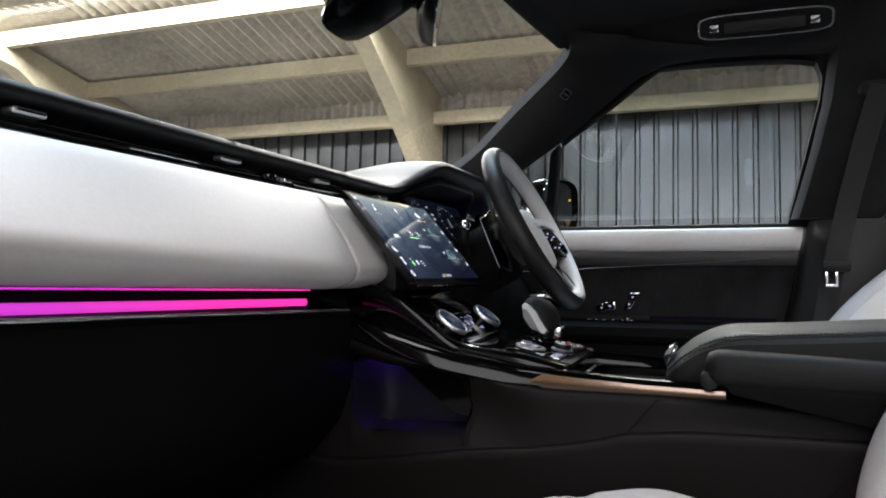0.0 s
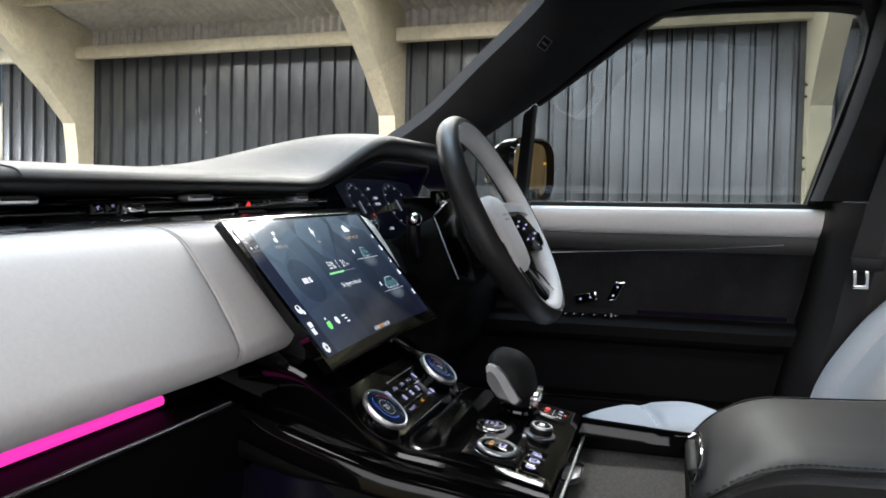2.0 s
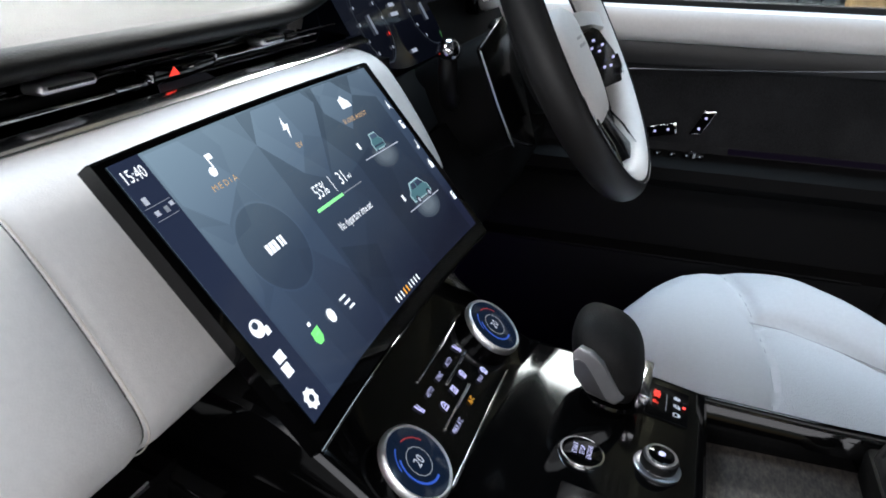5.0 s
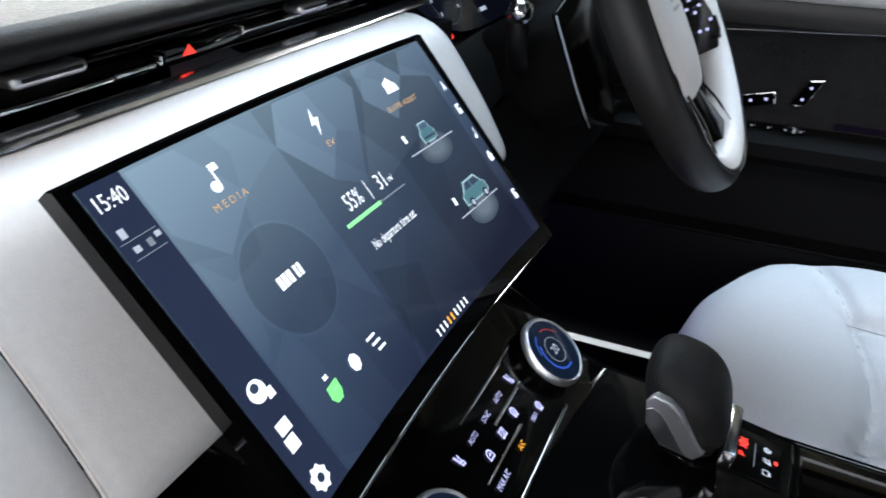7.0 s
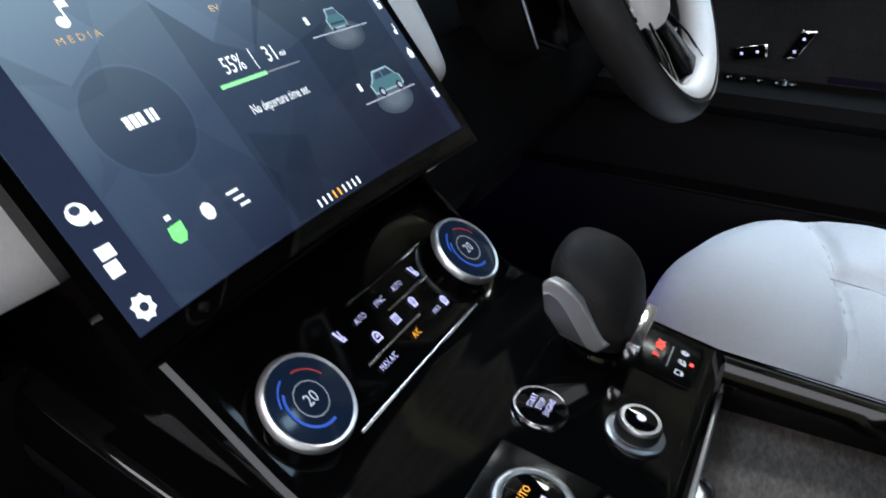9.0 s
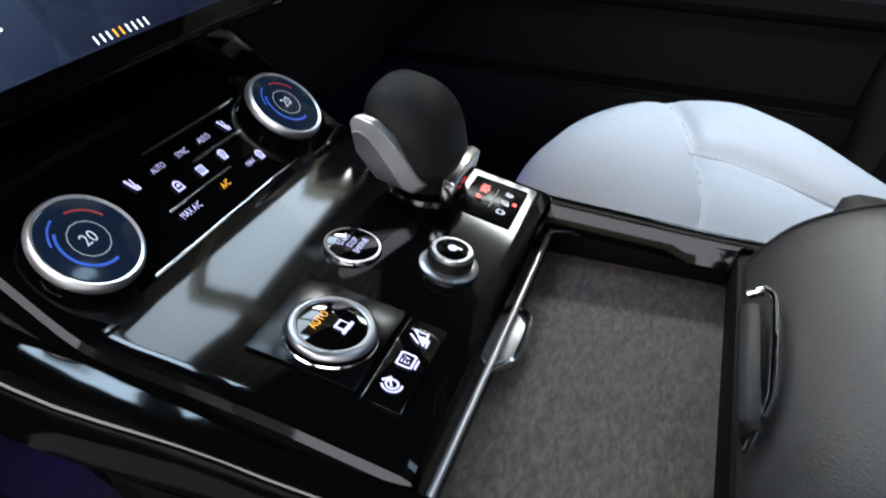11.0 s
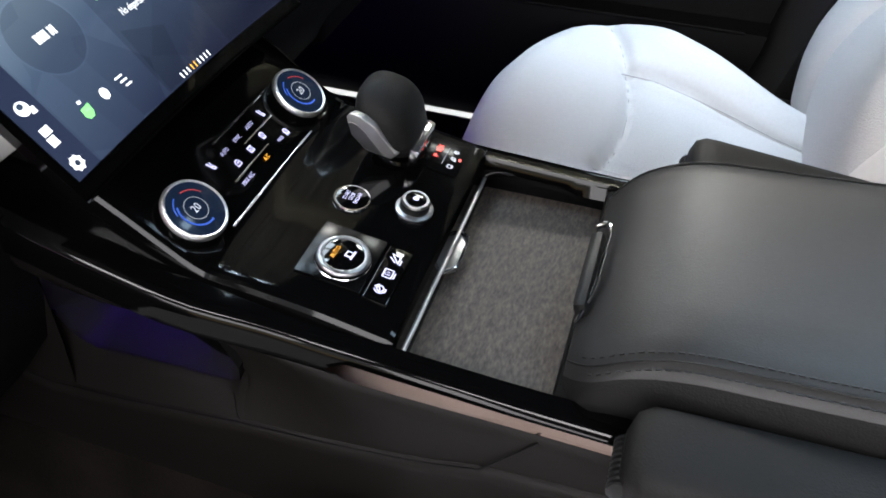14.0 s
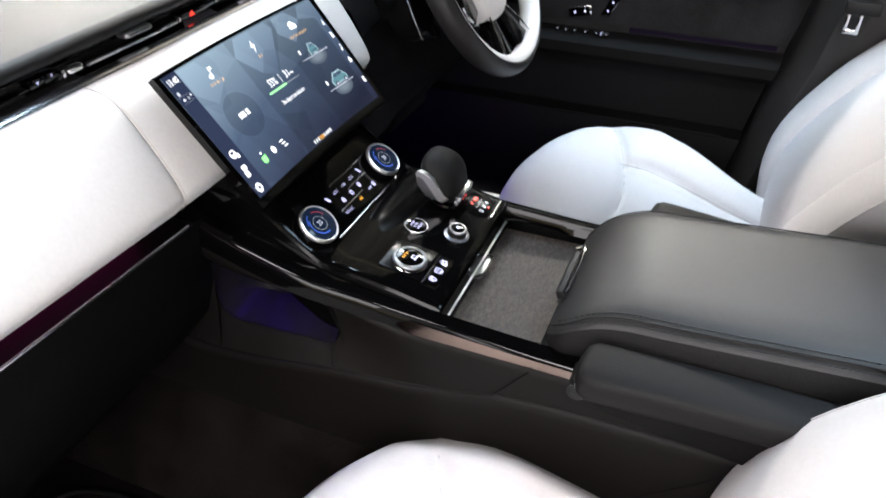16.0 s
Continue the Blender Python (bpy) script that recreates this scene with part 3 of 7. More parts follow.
# front pillars
PILLAR_W = [(-1.02, 1.70, 1.16), (-0.75, 1.675, 1.235), (-0.51, 1.614, 1.335), (-0.36, 1.55, 1.44), (-0.262, 1.503, 1.510), (-0.235, 1.485, 1.545), (-0.24, 1.45, 1.572)]
PILLAR_D = [(-0.80, 1.73, 1.14), (-0.58, 1.70, 1.21), (-0.37, 1.625, 1.325), (-0.24, 1.575, 1.398), (-0.115, 1.522, 1.480), (-0.03, 1.50, 1.513), (0.05, 1.495, 1.518)]
for side in (0, 1):
    rings = []
    for w, d in zip(curve(PILLAR_W, 5), curve(PILLAR_D, 5)):
        out, mid = Vector((-0.02, 0.035, 0.02)), (w + d) / 2 + Vector((0.008, -0.012, -0.008))
        ring = [w, w * 0.75 + d * 0.25 + Vector((0.006, -0.010, -0.006)), mid, w * 0.25 + d * 0.75 + Vector((0.006, -0.010, -0.006)), d, d + out, w + out]
        rings.append([mirror_y(p) for p in ring] if side else ring)
    part("front_pillar", loft(B(), rings, True, True), HEADLINING, body, "black suede pillar lining")
    # roof rail over the door
    rail = []
    for x, y, z in curve([(-0.12, 1.526, 1.482), (-0.03, 1.507, 1.507), (0.10, 1.502, 1.508), (0.24, 1.502, 1.500), (0.34, 1.51, 1.49)], 4):
        ring = [Vector(p) for p in ((x, y, z), (x, y - 0.016, z + 0.012), (x, y - 0.05, z + 0.05), (x, y - 0.06, z + 0.085), (x, y + 0.03, z + 0.06), (x, y + 0.03, z))]
        rail.append([mirror_y(p) for p in ring] if side else ring)
    part("roof_rail", loft(B(), rail, True, True), HEADLINING, body)
    # middle pillar: upper lining follows the door's edge, lower lining is hard trim
    up, low = [], []
    for z, x in ((1.215, 0.203), (1.26, 0.214), (1.34, 0.232), (1.42, 0.246), (1.47, 0.25), (1.56, 0.256)):
        y = 1.70 - 0.65 * (z - 1.2) - 0.02
        ring = [Vector(p) for p in ((x - 0.03, y + 0.03, z), (x - 0.018, y + 0.004, z), (x + 0.02, y - 0.015, z), (x + 0.09, y - 0.015, z), (x + 0.13, y + 0.01, z), (x + 0.13, y + 0.08, z), (x - 0.03, y + 0.08, z))]
        up.append([mirror_y(p) for p in ring] if side else ring)
    for z, x in ((0.60, 0.07), (0.79, 0.118), (0.95, 0.15), (1.05, 0.18), (1.17, 0.200), (1.212, 0.206)):
        y = 1.70 - 0.012
        ring = [Vector(p) for p in ((x, y + 0.04, z), (x + 0.008, y - 0.002, z), (x + 0.04, y - 0.03, z), (x + 0.12, y - 0.03, z), (x + 0.2, y, z), (x + 0.2, y + 0.10, z), (x, y + 0.10, z))]
        low.append([mirror_y(p) for p in ring] if side else ring)
    if side == 0:
        part("pillar_upper_trim", loft(B(), up, True, True), HEADLINING, body)
        part("pillar_lower_trim", loft(B(), low, True, True), PILLARTRIM, body, "smooth black pillar trim")
tag_n = Vector((-0.07, -0.876, -0.485)).normalized()
tag_u = (Vector((0.62, -0.25, 0.74)) - tag_n * Vector((0.62, -0.25, 0.74)).dot(tag_n)).normalized()
tag_m = Matrix((tag_u, tag_n.cross(tag_u), tag_n)).transposed().to_4x4()
tag = part("airbag_tag", box(B(), Vector((-0.250, 1.514, 1.461)) + tag_n * 0.001, (0.021, 0.017, 0.002), 0.0008, tag_m), GREYPLATE, body, "small grey tag on the pillar")
part("tag_face", box(B(), Vector((-0.250, 1.514, 1.461)) + tag_n * 0.0018, (0.0175, 0.0135, 0.0012), 0.0004, tag_m), SOFT, tag)
part("tag_bar", box(B(), Vector((-0.250, 1.514, 1.461)) + tag_n * 0.0026, (0.003, 0.009, 0.0006), 0, tag_m), GREYPLATE, tag)
# quarter behind the middle pillar, closed
part("rear_side_lining", box(B(), (0.75, 1.66, 1.1), (0.8, 0.05, 1.0)), SOFT, body)

# ---- dashboard ----
# wheel, column and instruments are drawn at a handy size and set down a little larger before the driver
DRIVER = 1.125


def driver_side(p):
    return tuple(a + (b - a) * DRIVER for a, b in zip((-0.086, 0.387, 1.230), p))


dash = thing("dashboard", (-0.5, CY, 1.0), "dashboard with pale leather fascia and black leather top", "dashboard")
FASCIA = [(-0.447, 1.199), (-0.425, 1.1975), (-0.408, 1.190), (-0.394, 1.174), (-0.375, 1.146), (-0.361, 1.122), (-0.355, 1.108), (-0.358, 1.098), (-0.367, 1.0905), (-0.386, 1.0842), (-0.404, 1.0846)]


def lift(y):
    """The fascia and the ledge under it climb a little towards the passenger door."""
    return 0.042 * max(0.0, 0.79 - y)


def climb(y, z):
    """The lift at one height of the fascia: none at its top, most at its belly, half under it."""
    return lift(y) * min(1, max(0, (1.195 - z) / 0.105)) * (1 - 0.45 * smooth(1.099, 1.0845, z))


def edge(y, z, slope=0.022):
    """A line along the ledge that climbs more gently."""
    return z + slope * (0.76 - y)


def fascia(y0, y1, round0, round1):
    sec = curve([(x, 0, z) for x, z in FASCIA], 4)
    ys = [y0, y0 + 0.002, y0 + 0.005, y0 + 0.010] + [y0 + 0.010 + (y1 - y0 - 0.020) * i / 20 for i in range(1, 20)] + [y1 - 0.010, y1 - 0.005, y1 - 0.002, y1]
    rings = []
    for y in ys:
        inset = 0.0028 * (max(0, 1 - (y - y0) / 0.010) ** 2 * round0 + max(0, 1 - (y1 - y) / 0.010) ** 2 * round1)
        rings.append([Vector((p.x - inset, y, p.z + climb(y, p.z))) for p in sec])
    return loft(B(), rings)


part("fascia_panel", fascia(0.13, 0.8065, 0, 1), WHITE, dash, "pale leather fascia panel")
part("fascia_panel", fascia(0.8072, 1.172, 1, 0), WHITE, dash, "pale leather fascia panel behind the screen")
part("fascia_seam", sweep(B(), [p + Vector((0.0002, 0.8069, 0.0004)) for p in curve([(x, 0, z) for x, z in FASCIA], 4)], 0.0004, 0.0004, 8, up=(0, 1, 0)), material("tan_seam_welt", (0.52, 0.48, 0.43), 0.6, 0, 200, 0.1), dash, "tan welt between the fascia panels")
# turned-in end of the fascia beside the steering column
bm = B()
sec = curve([(x, 0, z) for x, z in FASCIA[:-2]], 4)
loft(bm, [[Vector((p.x - d, 1.172 + s, p.z - e)) for p in sec] for s, d, e in ((0, 0, 0), (0.010, 0.002, 0), (0.017, 0.007, 0), (0.022, 0.016, 0.002), (0.025, 0.06, 0.004))])
part("fascia_end", bm, WHITE, dash)
# added dark box that hides the pale fascia from the rail's reflection
part("fascia_blocker", box(B(), (-0.372, 1.0, 1.104), (0.055, 0.225, 0.050), 0.004), DARK, dash)
part("backing", box(B(), (-0.52, 0.70, 1.13), (0.16, 1.14, 0.10)), DARK, dash)


def hump(y):
    return smooth(1.095, 1.32, y) * (1 - smooth(1.527, 1.70, y))


def top_section(y):
    h = hump(y)
    e = smooth(0.13, 0.20, y) * (1 - smooth(1.66, 1.74, y))
    return curve([(-0.492, y, 1.222 + 0.045 * h), (-0.462 + 0.018 * h, y, 1.223 + 0.055 * h), (-0.448 + 0.020 * h, y, 1.228 + 0.061 * h), (-0.447 + 0.020 * h, y, 1.236 + 0.063 * h),
                  (-0.462 + 0.016 * h, y, 1.242 + 0.064 * h), (-0.53, y, 1.247 + 0.060 * h), (-0.62, y, 1.252 + 0.040 * h), (-0.72, y, 1.2545 + 0.012 * h), (-0.84, y, 1.252), (-1.03, y, 1.225)], 4)


ys = [0.13 + 1.61 * i / 90 for i in range(91)]
part("top_pad", loft(B(), [top_section(y)[15:] for y in ys]), DASHTOP, dash, "black leather top pad")
part("pad_lip", loft(B(), [top_section(y)[:16] for y in ys]), DARK, dash, "black lip under the top pad")
part("pad_seam", sweep(B(), [top_section(y)[13] + Vector((-0.012, 0, 0.001)) for y in ys], 0.0009, 0.0007, 6), DARK, dash)
part("pad_seam", sweep(B(), [top_section(y)[13] + Vector((-0.019, 0, 0.0012)) for y in ys], 0.0008, 0.0006, 6), DARK, dash)
part("pad_joint", sweep(B(), [p + Vector((0, 0, 0.0004)) for p in top_section(0.70)[12:]], 0.0010, 0.0008, 6), DARK, dash)

# recessed gloss vent band between pad and fascia
part("vent_band", loft(B(), [[Vector((x, y, z)) for x, z in ((-0.445, 1.1985), (-0.455, 1.2005), (-0.470, 1.203), (-0.492, 1.2055), (-0.495, 1.226))] for y in (0.13, 0.5, 0.9, 1.235)]), PIANO, dash)
strip = [(-0.4420, 1.1988), (-0.4412, 1.1996), (-0.4420, 1.2004), (-0.4490, 1.2046), (-0.4498, 1.2046), (-0.4500, 1.1990)]
part("chrome_strip", prism(B(), [Vector((x, 0.14, z)) for x, z in strip], [Vector((x, 1.228, z)) for x, z in strip]), CHROME, dash, "bright chrome strip along the vent")
part("vent_slat", box(B(), (-0.474, 0.64, 1.2095), (0.030, 1.0, 0.0022), 0.0008), DARK, dash)
part("vent_slat", box(B(), (-0.478, 0.64, 1.2165), (0.026, 1.0, 0.0020), 0.0008), PIANO, dash)
for y0, y1, z, h, m_ in ((0.56, 0.655, 1.2105, 0.0030, CHROME), (0.829, 0.929, 1.2092, 0.0032, BRIGHT), (0.930, 0.9545, 1.2100, 0.0026, CHROME), (1.018, 1.155, 1.2138, 0.0016, CHROME), (0.64, 0.755, 1.2105, 0.0026, PIANO)):
    part("vent_bar", box(B(), (-0.4575, (y0 + y1) / 2, z), (0.006, y1 - y0, h), h * 0.4), m_, dash)
for y0, y1, z in ((0.750, 0.793, 1.2192), (0.815, 0.868, 1.2205), (0.925, 1.050, 1.2200), (1.12, 1.20, 1.2160)):
    part("vent_edge", sweep(B(), [(-0.4610, y0, z), (-0.4610, (y0 + y1) / 2, z + 0.0002), (-0.4610, y1, z)], 0.0009, 0.0007, 6), CHROME, dash)
part("vent_edge", sweep(B(), [(-0.4585, y, 1.2072) for y in (0.15, 0.6, 1.16)], 0.0011, 0.0008, 6), GUNMETAL, dash)
for y, w, z in ((0.455, 0.03, 1.2190), (0.70, 0.034, 1.2200), (0.895, 0.036, 1.2203), (1.083, 0.030, 1.2178)):
    tab_ = part("vent_tab", box(B(), (-0.4565, y, z), (0.014, w, 0.0060), 0.0026, seg=3), SATIN, dash, "satin chrome vent slider")
    part("tab_groove", box(B(), (-0.4492, y, z + 0.0004), (0.0008, w * 0.8, 0.0014)), DARK, tab_)
for k, y in enumerate((0.7745, 0.790)):
    part("vent_button", box(B(), (-0.462, y, 1.2128), (0.012, 0.0150, 0.0090), 0.001), PIANO, dash)
    part("button_mark", lettering("^" if k else "v", (-0.4552, y, 1.2138), (0, 1, 0), (0, 0, 1), 0.006), LILAC, dash)
part("vent_knuckle", box(B(), (-0.4580, 0.8145, 1.2118), (0.012, 0.018, 0.0078), 0.0030, seg=3), BRIGHT, dash, "bright chrome end of the vent bar")
part("vent_knuckle", box(B(), (-0.4580, 0.8015, 1.2118), (0.010, 0.0035, 0.0078), 0.0012), BRIGHT, dash)
for y, z in ((0.9565, 1.2120), (1.0180, 1.2150)):
    part("bar_cap", box(B(), (-0.4570, y, z), (0.008, 0.0022, 0.0050), 0.0008), BRIGHT, dash)
part("hazard_button", box(B(), (-0.460, 0.987, 1.2132), (0.014, 0.056, 0.0066), 0.0012), PIANO, dash)
part("touch_plate", prism(B(), [Vector(p) for p in ((-0.4515, 0.960, 1.2015), (-0.4515, 1.016, 1.2015), (-0.458, 1.010, 1.2065), (-0.458, 0.966, 1.2065))], [Vector(p) for p in ((-0.4505, 0.960, 1.2020), (-0.4505, 1.016, 1.2020), (-0.457, 1.010, 1.2070), (-0.457, 0.966, 1.2070))]), GREYPLATE, dash)
part("touch_plate", prism(B(), [Vector(p) for p in ((-0.4515, 0.720, 1.2015), (-0.4515, 0.822, 1.2015), (-0.458, 0.812, 1.2065), (-0.458, 0.726, 1.2065))], [Vector(p) for p in ((-0.4505, 0.720, 1.2020), (-0.4505, 0.822, 1.2020), (-0.457, 0.812, 1.2070), (-0.457, 0.726, 1.2070))]), POCKET, dash)
part("hazard_mark", prism(B(), [Vector((-0.4532, 0.9705, 1.2112)), Vector((-0.4532, 0.980, 1.2112)), Vector((-0.4532, 0.9755, 1.2160))],
                          [Vector((-0.4526, 0.9705, 1.2112)), Vector((-0.4526, 0.980, 1.2112)), Vector((-0.4526, 0.9755, 1.2160))]), RED, dash)

# light guide, gloss ledge with chrome lip, glovebox
part("light_guide", sweep(B(), [(-0.4120, y, edge(y, 1.0695)) for y in (0.13, 0.4, 0.6, 0.785)], 0.0034, 0.0040, 12), LED, dash, "glowing pink ambient light strip")
# the guide's reflection under the fascia, drawn as a thin glowing line
part("guide_reflection", sweep(B(), [(-0.4000, y, edge(y, 1.0833)) for y in (0.13, 0.4, 0.6, 0.775)], 0.0008, 0.0008, 10), LED, dash)
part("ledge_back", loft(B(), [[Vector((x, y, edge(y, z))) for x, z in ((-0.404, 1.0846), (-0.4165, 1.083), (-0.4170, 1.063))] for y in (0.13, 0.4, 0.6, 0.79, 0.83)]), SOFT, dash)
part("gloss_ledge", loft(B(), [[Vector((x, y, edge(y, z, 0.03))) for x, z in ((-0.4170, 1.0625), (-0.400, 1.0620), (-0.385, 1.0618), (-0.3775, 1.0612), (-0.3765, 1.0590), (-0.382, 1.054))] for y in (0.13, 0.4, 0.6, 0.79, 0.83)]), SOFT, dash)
part("ledge_lip", sweep(B(), [(-0.3778, y, edge(y, 1.0606, 0.03)) for y in (0.13, 0.4, 0.6, 0.79, 0.825)], 0.0014, 0.0018, 8), CHROME, dash)
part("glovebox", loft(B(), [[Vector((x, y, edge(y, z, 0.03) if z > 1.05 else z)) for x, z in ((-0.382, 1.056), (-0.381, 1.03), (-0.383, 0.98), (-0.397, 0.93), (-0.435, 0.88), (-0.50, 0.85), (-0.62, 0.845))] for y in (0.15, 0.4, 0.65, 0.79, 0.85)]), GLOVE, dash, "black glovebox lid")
part("kick_panel", loft(B(), [[Vector((x, y, z)) for x, z in ((-0.50, 0.86), (-0.56, 0.80), (-0.66, 0.70), (-0.70, 0.62))] for y in (0.15, 0.5, 0.86)]), CARPET, dash)
part("fuse_cover", loft(B(), [[Vector((x, y, z)) for x, z in ((-0.40, 1.11), (-0.37, 1.07), (-0.37, 1.0), (-0.40, 0.94), (-0.47, 0.90))] for y in (1.12, 1.3, 1.5, 1.72)]), SOFT, dash)
part("driver_panel", loft(B(), [[Vector((x, y, z)) for x, z in ((-0.46, 1.215), (-0.445, 1.19), (-0.43, 1.15), (-0.40, 1.11))] for y in (1.43, 1.55, 1.72)]), SOFT, dash)
part("side_vent", box(B(), (-0.44, 1.60, 1.21), (0.02, 0.12, 0.035), 0.006), PIANO, dash)
part("vent_trim", box(B(), (-0.430, 1.60, 1.21), (0.004, 0.10, 0.004), 0.001), CHROME, dash)

# instrument display under its hood
binn = thing("instrument_display", (-0.43, 1.27, 1.2), "curved instrument display glowing with dials", "display", grow=DRIVER, to=driver_side((-0.43, 1.27, 1.2)))


def cl(u, v, off=0.0):
    """A point of the instrument display: u from the near side, v downwards."""
    y = 1.145 + 0.265 * u
    x = -0.446 + 0.047 * v - 0.012 * (1 - (2 * u - 1) ** 2)
    p = Vector((x, y, 1.243 - 0.078 * v))
    return p + Vector((0.86, 0, 0.5)) * off


def cl_edge(u):
    return 0.07 * abs(2 * u - 1) ** 3


part("panel", loft(B(), [[cl(u / 20, cl_edge(u / 20) + (1 - cl_edge(u / 20) - 0.42 * abs(u / 10 - 1) ** 3) * v / 8) for u in range(21)] for v in range(9)]), CLUSTER, binn)
part("housing", loft(B(), [[cl(u / 20, v, o) for u in range(21)] for v, o in ((-0.15, 0.004), (-0.03, 0.003), (-0.02, -0.02), (1.02, -0.02), (1.03, 0.002), (1.25, 0.012), (1.6, 0.01))]), DARK, binn)
# inner hood: a second, darker arch under the padded one
arch, lip = [[], [], [], []], []
for i in range(41):
    y = 1.10 + 0.40 * i / 40
    h = smooth(1.091, 1.231, y) * (1 - smooth(1.40, 1.52, y))
    f = Vector((-0.463 + 0.052 * h, y, 1.215 + 0.050 * h))
    lip.append(f)
    arch[0].append(f + Vector((0.0, 0, 0.006)))
    arch[1].append(f)
    arch[2].append(f + Vector((-0.020 * h, 0, -0.006 * h)))
    arch[3].append(Vector((-0.475, y, min(1.246, f.z))))
part("inner_hood", loft(B(), arch), DARK, binn, "satin black inner hood")
part("hood_lip", sweep(B(), lip, 0.0026, 0.0022, 8), LEATHER, binn)


def disc_on(fn, u, v, ru, rv, n=24, r0=0.0):
    bm = B()
    out = [bm.verts.new(fn(u + ru * math.cos(2 * math.pi * i / n), v + rv * math.sin(2 * math.pi * i / n))) for i in range(n)]
    if r0:
        inn = [bm.verts.new(fn(u + ru * r0 * math.cos(2 * math.pi * i / n), v + rv * r0 * math.sin(2 * math.pi * i / n))) for i in range(n)]
        for i in range(n):
            bm.faces.new((out[i], out[(i + 1) % n], inn[(i + 1) % n], inn[i]))
    else:
        bm.faces.new(out)
    return bm


def patch_on(fn, u0, v0, u1, v1, shear=0.0):
    bm = B()
    loft(bm, [[fn(u0 + shear, v0), fn(u1 + shear, v0)], [fn(u0, v1), fn(u1, v1)]])
    return bm


def on_cl(u, v):
    return cl(u, v, 0.0012)


ring_dim = material("dial_ring_dim", (0.01, 0.02, 0.03), 0.3, emit=(0.03, 0.035, 0.045), strength=0.8)
for u0 in (0.24, 0.74):
    part("dial_ring", disc_on(on_cl, u0, 0.48, 0.135, 0.40, 36, 0.97), ring_dim, binn)
    for i in range(11):
        a = math.radians(130 + 28 * i)
        part("dial_number", patch_on(on_cl, u0 + 0.118 * math.cos(a) - 0.005, 0.48 + 0.35 * math.sin(a) - 0.016, u0 + 0.118 * math.cos(a) + 0.005, 0.48 + 0.35 * math.sin(a) + 0.016), RED if i == 9 else DIMICON, binn)
    part("dial_value", patch_on(on_cl, u0 - 0.010, 0.38, u0 + 0.010, 0.58), GREYICON, binn)
for u, v, w in ((0.46, 0.18, 0.03), (0.49, 0.34, 0.05), (0.48, 0.44, 0.07), (0.49, 0.86, 0.05)):
    part("readout", patch_on(on_cl, u - w / 2, v - 0.02, u + w / 2, v + 0.02), DIMICON, binn)
part("ready_lamp", patch_on(on_cl, 0.80, 0.74, 0.86, 0.82), GREEN, binn)
part("warning_lamp", patch_on(on_cl, 0.14, 0.90, 0.17, 0.96), RED, binn)

# ---- central touchscreen ----
tab = thing("touchscreen", (-0.35, 0.975, 1.083), "large glossy touchscreen glowing with a blue media page", "screen")


def ts(u, v, off=0.0):
    """A point of the touchscreen's face: u from the near side, v downwards."""
    y = 0.8400 + 0.2720 * u - 0.007 * u * v * v
    x = -0.3945 + 0.0985 * v - 0.005 * (1 - (2 * u - 1) ** 2)
    return Vector((x, y, 1.2030 - 0.115 * v)) + Vector((0.766, 0, 0.643)) * off


def on_ts(u, v):
    return ts(u, v, 0.0009)


def slab(u0, v0, u1, v1, front, back, n=16):
    bm = B()
    rings = []
    for i in range(n + 1):
        u = u0 + (u1 - u0) * i / n
        rings.append([ts(u, v0, back), ts(u, v0, front - 0.002), ts(u, v0 + 0.012, front), ts(u, v1 - 0.012, front), ts(u, v1, front - 0.002), ts(u, v1, back)])
    return loft(bm, rings, True, True)


part("frame", slab(0, 0, 1, 1, 0.0, -0.0080), PIANO, tab, "gloss black screen frame")
part("panel", loft(B(), [[ts(0.024 + 0.944 * u / 16, 0.030 + 0.900 * v / 10, 0.0004) for u in range(17)] for v in range(11)]), SCREEN, tab)
part("bottom_edge", sweep(B(), [ts(u / 10, 1.0, -0.001) for u in range(11)], 0.0011, 0.0011, 6), PIANO, tab)
part("bracket", box(B(), (-0.405, 0.975, 1.115), (0.06, 0.12, 0.05), 0.006), DARK, tab)


def word(text, u, v, size, mat, squash=1.0, name="lettering"):
    bm = lettering(text, (0, 0, 0), (1, 0, 0), (0, 1, 0), size, squash)
    for w in bm.verts:
        w.co = on_ts(u + w.co.x / 0.272, v - w.co.y / 0.150)
    part(name, bm, mat, tab)


part("side_bar", loft(B(), [[ts(0.024 + 0.075 * u / 4, 0.030 + 0.900 * v / 6, 0.0006) for u in range(5)] for v in range(7)]), material("screen_side_bar", (0.01, 0.012, 0.02), 0.1, emit=(0.017, 0.024, 0.050), strength=1.0), tab)
word("15:40", 0.060, 0.082, 0.0088, ICON, 0.80)
word("M E D I A", 0.232, 0.224, 0.0046, GOLD, 1.15)
word("EV", 0.51, 0.228, 0.0046, GOLD, 1.3)
word("SLOPE ASSIST", 0.776, 0.228, 0.0043, GOLD, 1.25)
word("55%", 0.468, 0.415, 0.0118, ICON, 0.72)
word("31", 0.566, 0.417, 0.0118, ICON, 0.8)
word("mi", 0.594, 0.425, 0.0048, ICON)
word("No departure time set", 0.519, 0.566, 0.0070, ICON, 0.66)
part("divider", patch_on(on_ts, 0.518, 0.38, 0.520, 0.45), ICON, tab)
part("charge_bar", patch_on(on_ts, 0.412, 0.464, 0.529, 0.477), PALEGREEN, tab)
part("charge_track", patch_on(on_ts, 0.530, 0.468, 0.622, 0.473), GREYICON, tab)
for u in (0.206, 0.2185, 0.231, 0.2495, 0.259):
    part("station_bar", patch_on(on_ts, u, 0.455, u + (0.0105 if u < 0.24 else 0.007), 0.492), ICON, tab)
dim = SCREEN_DIM
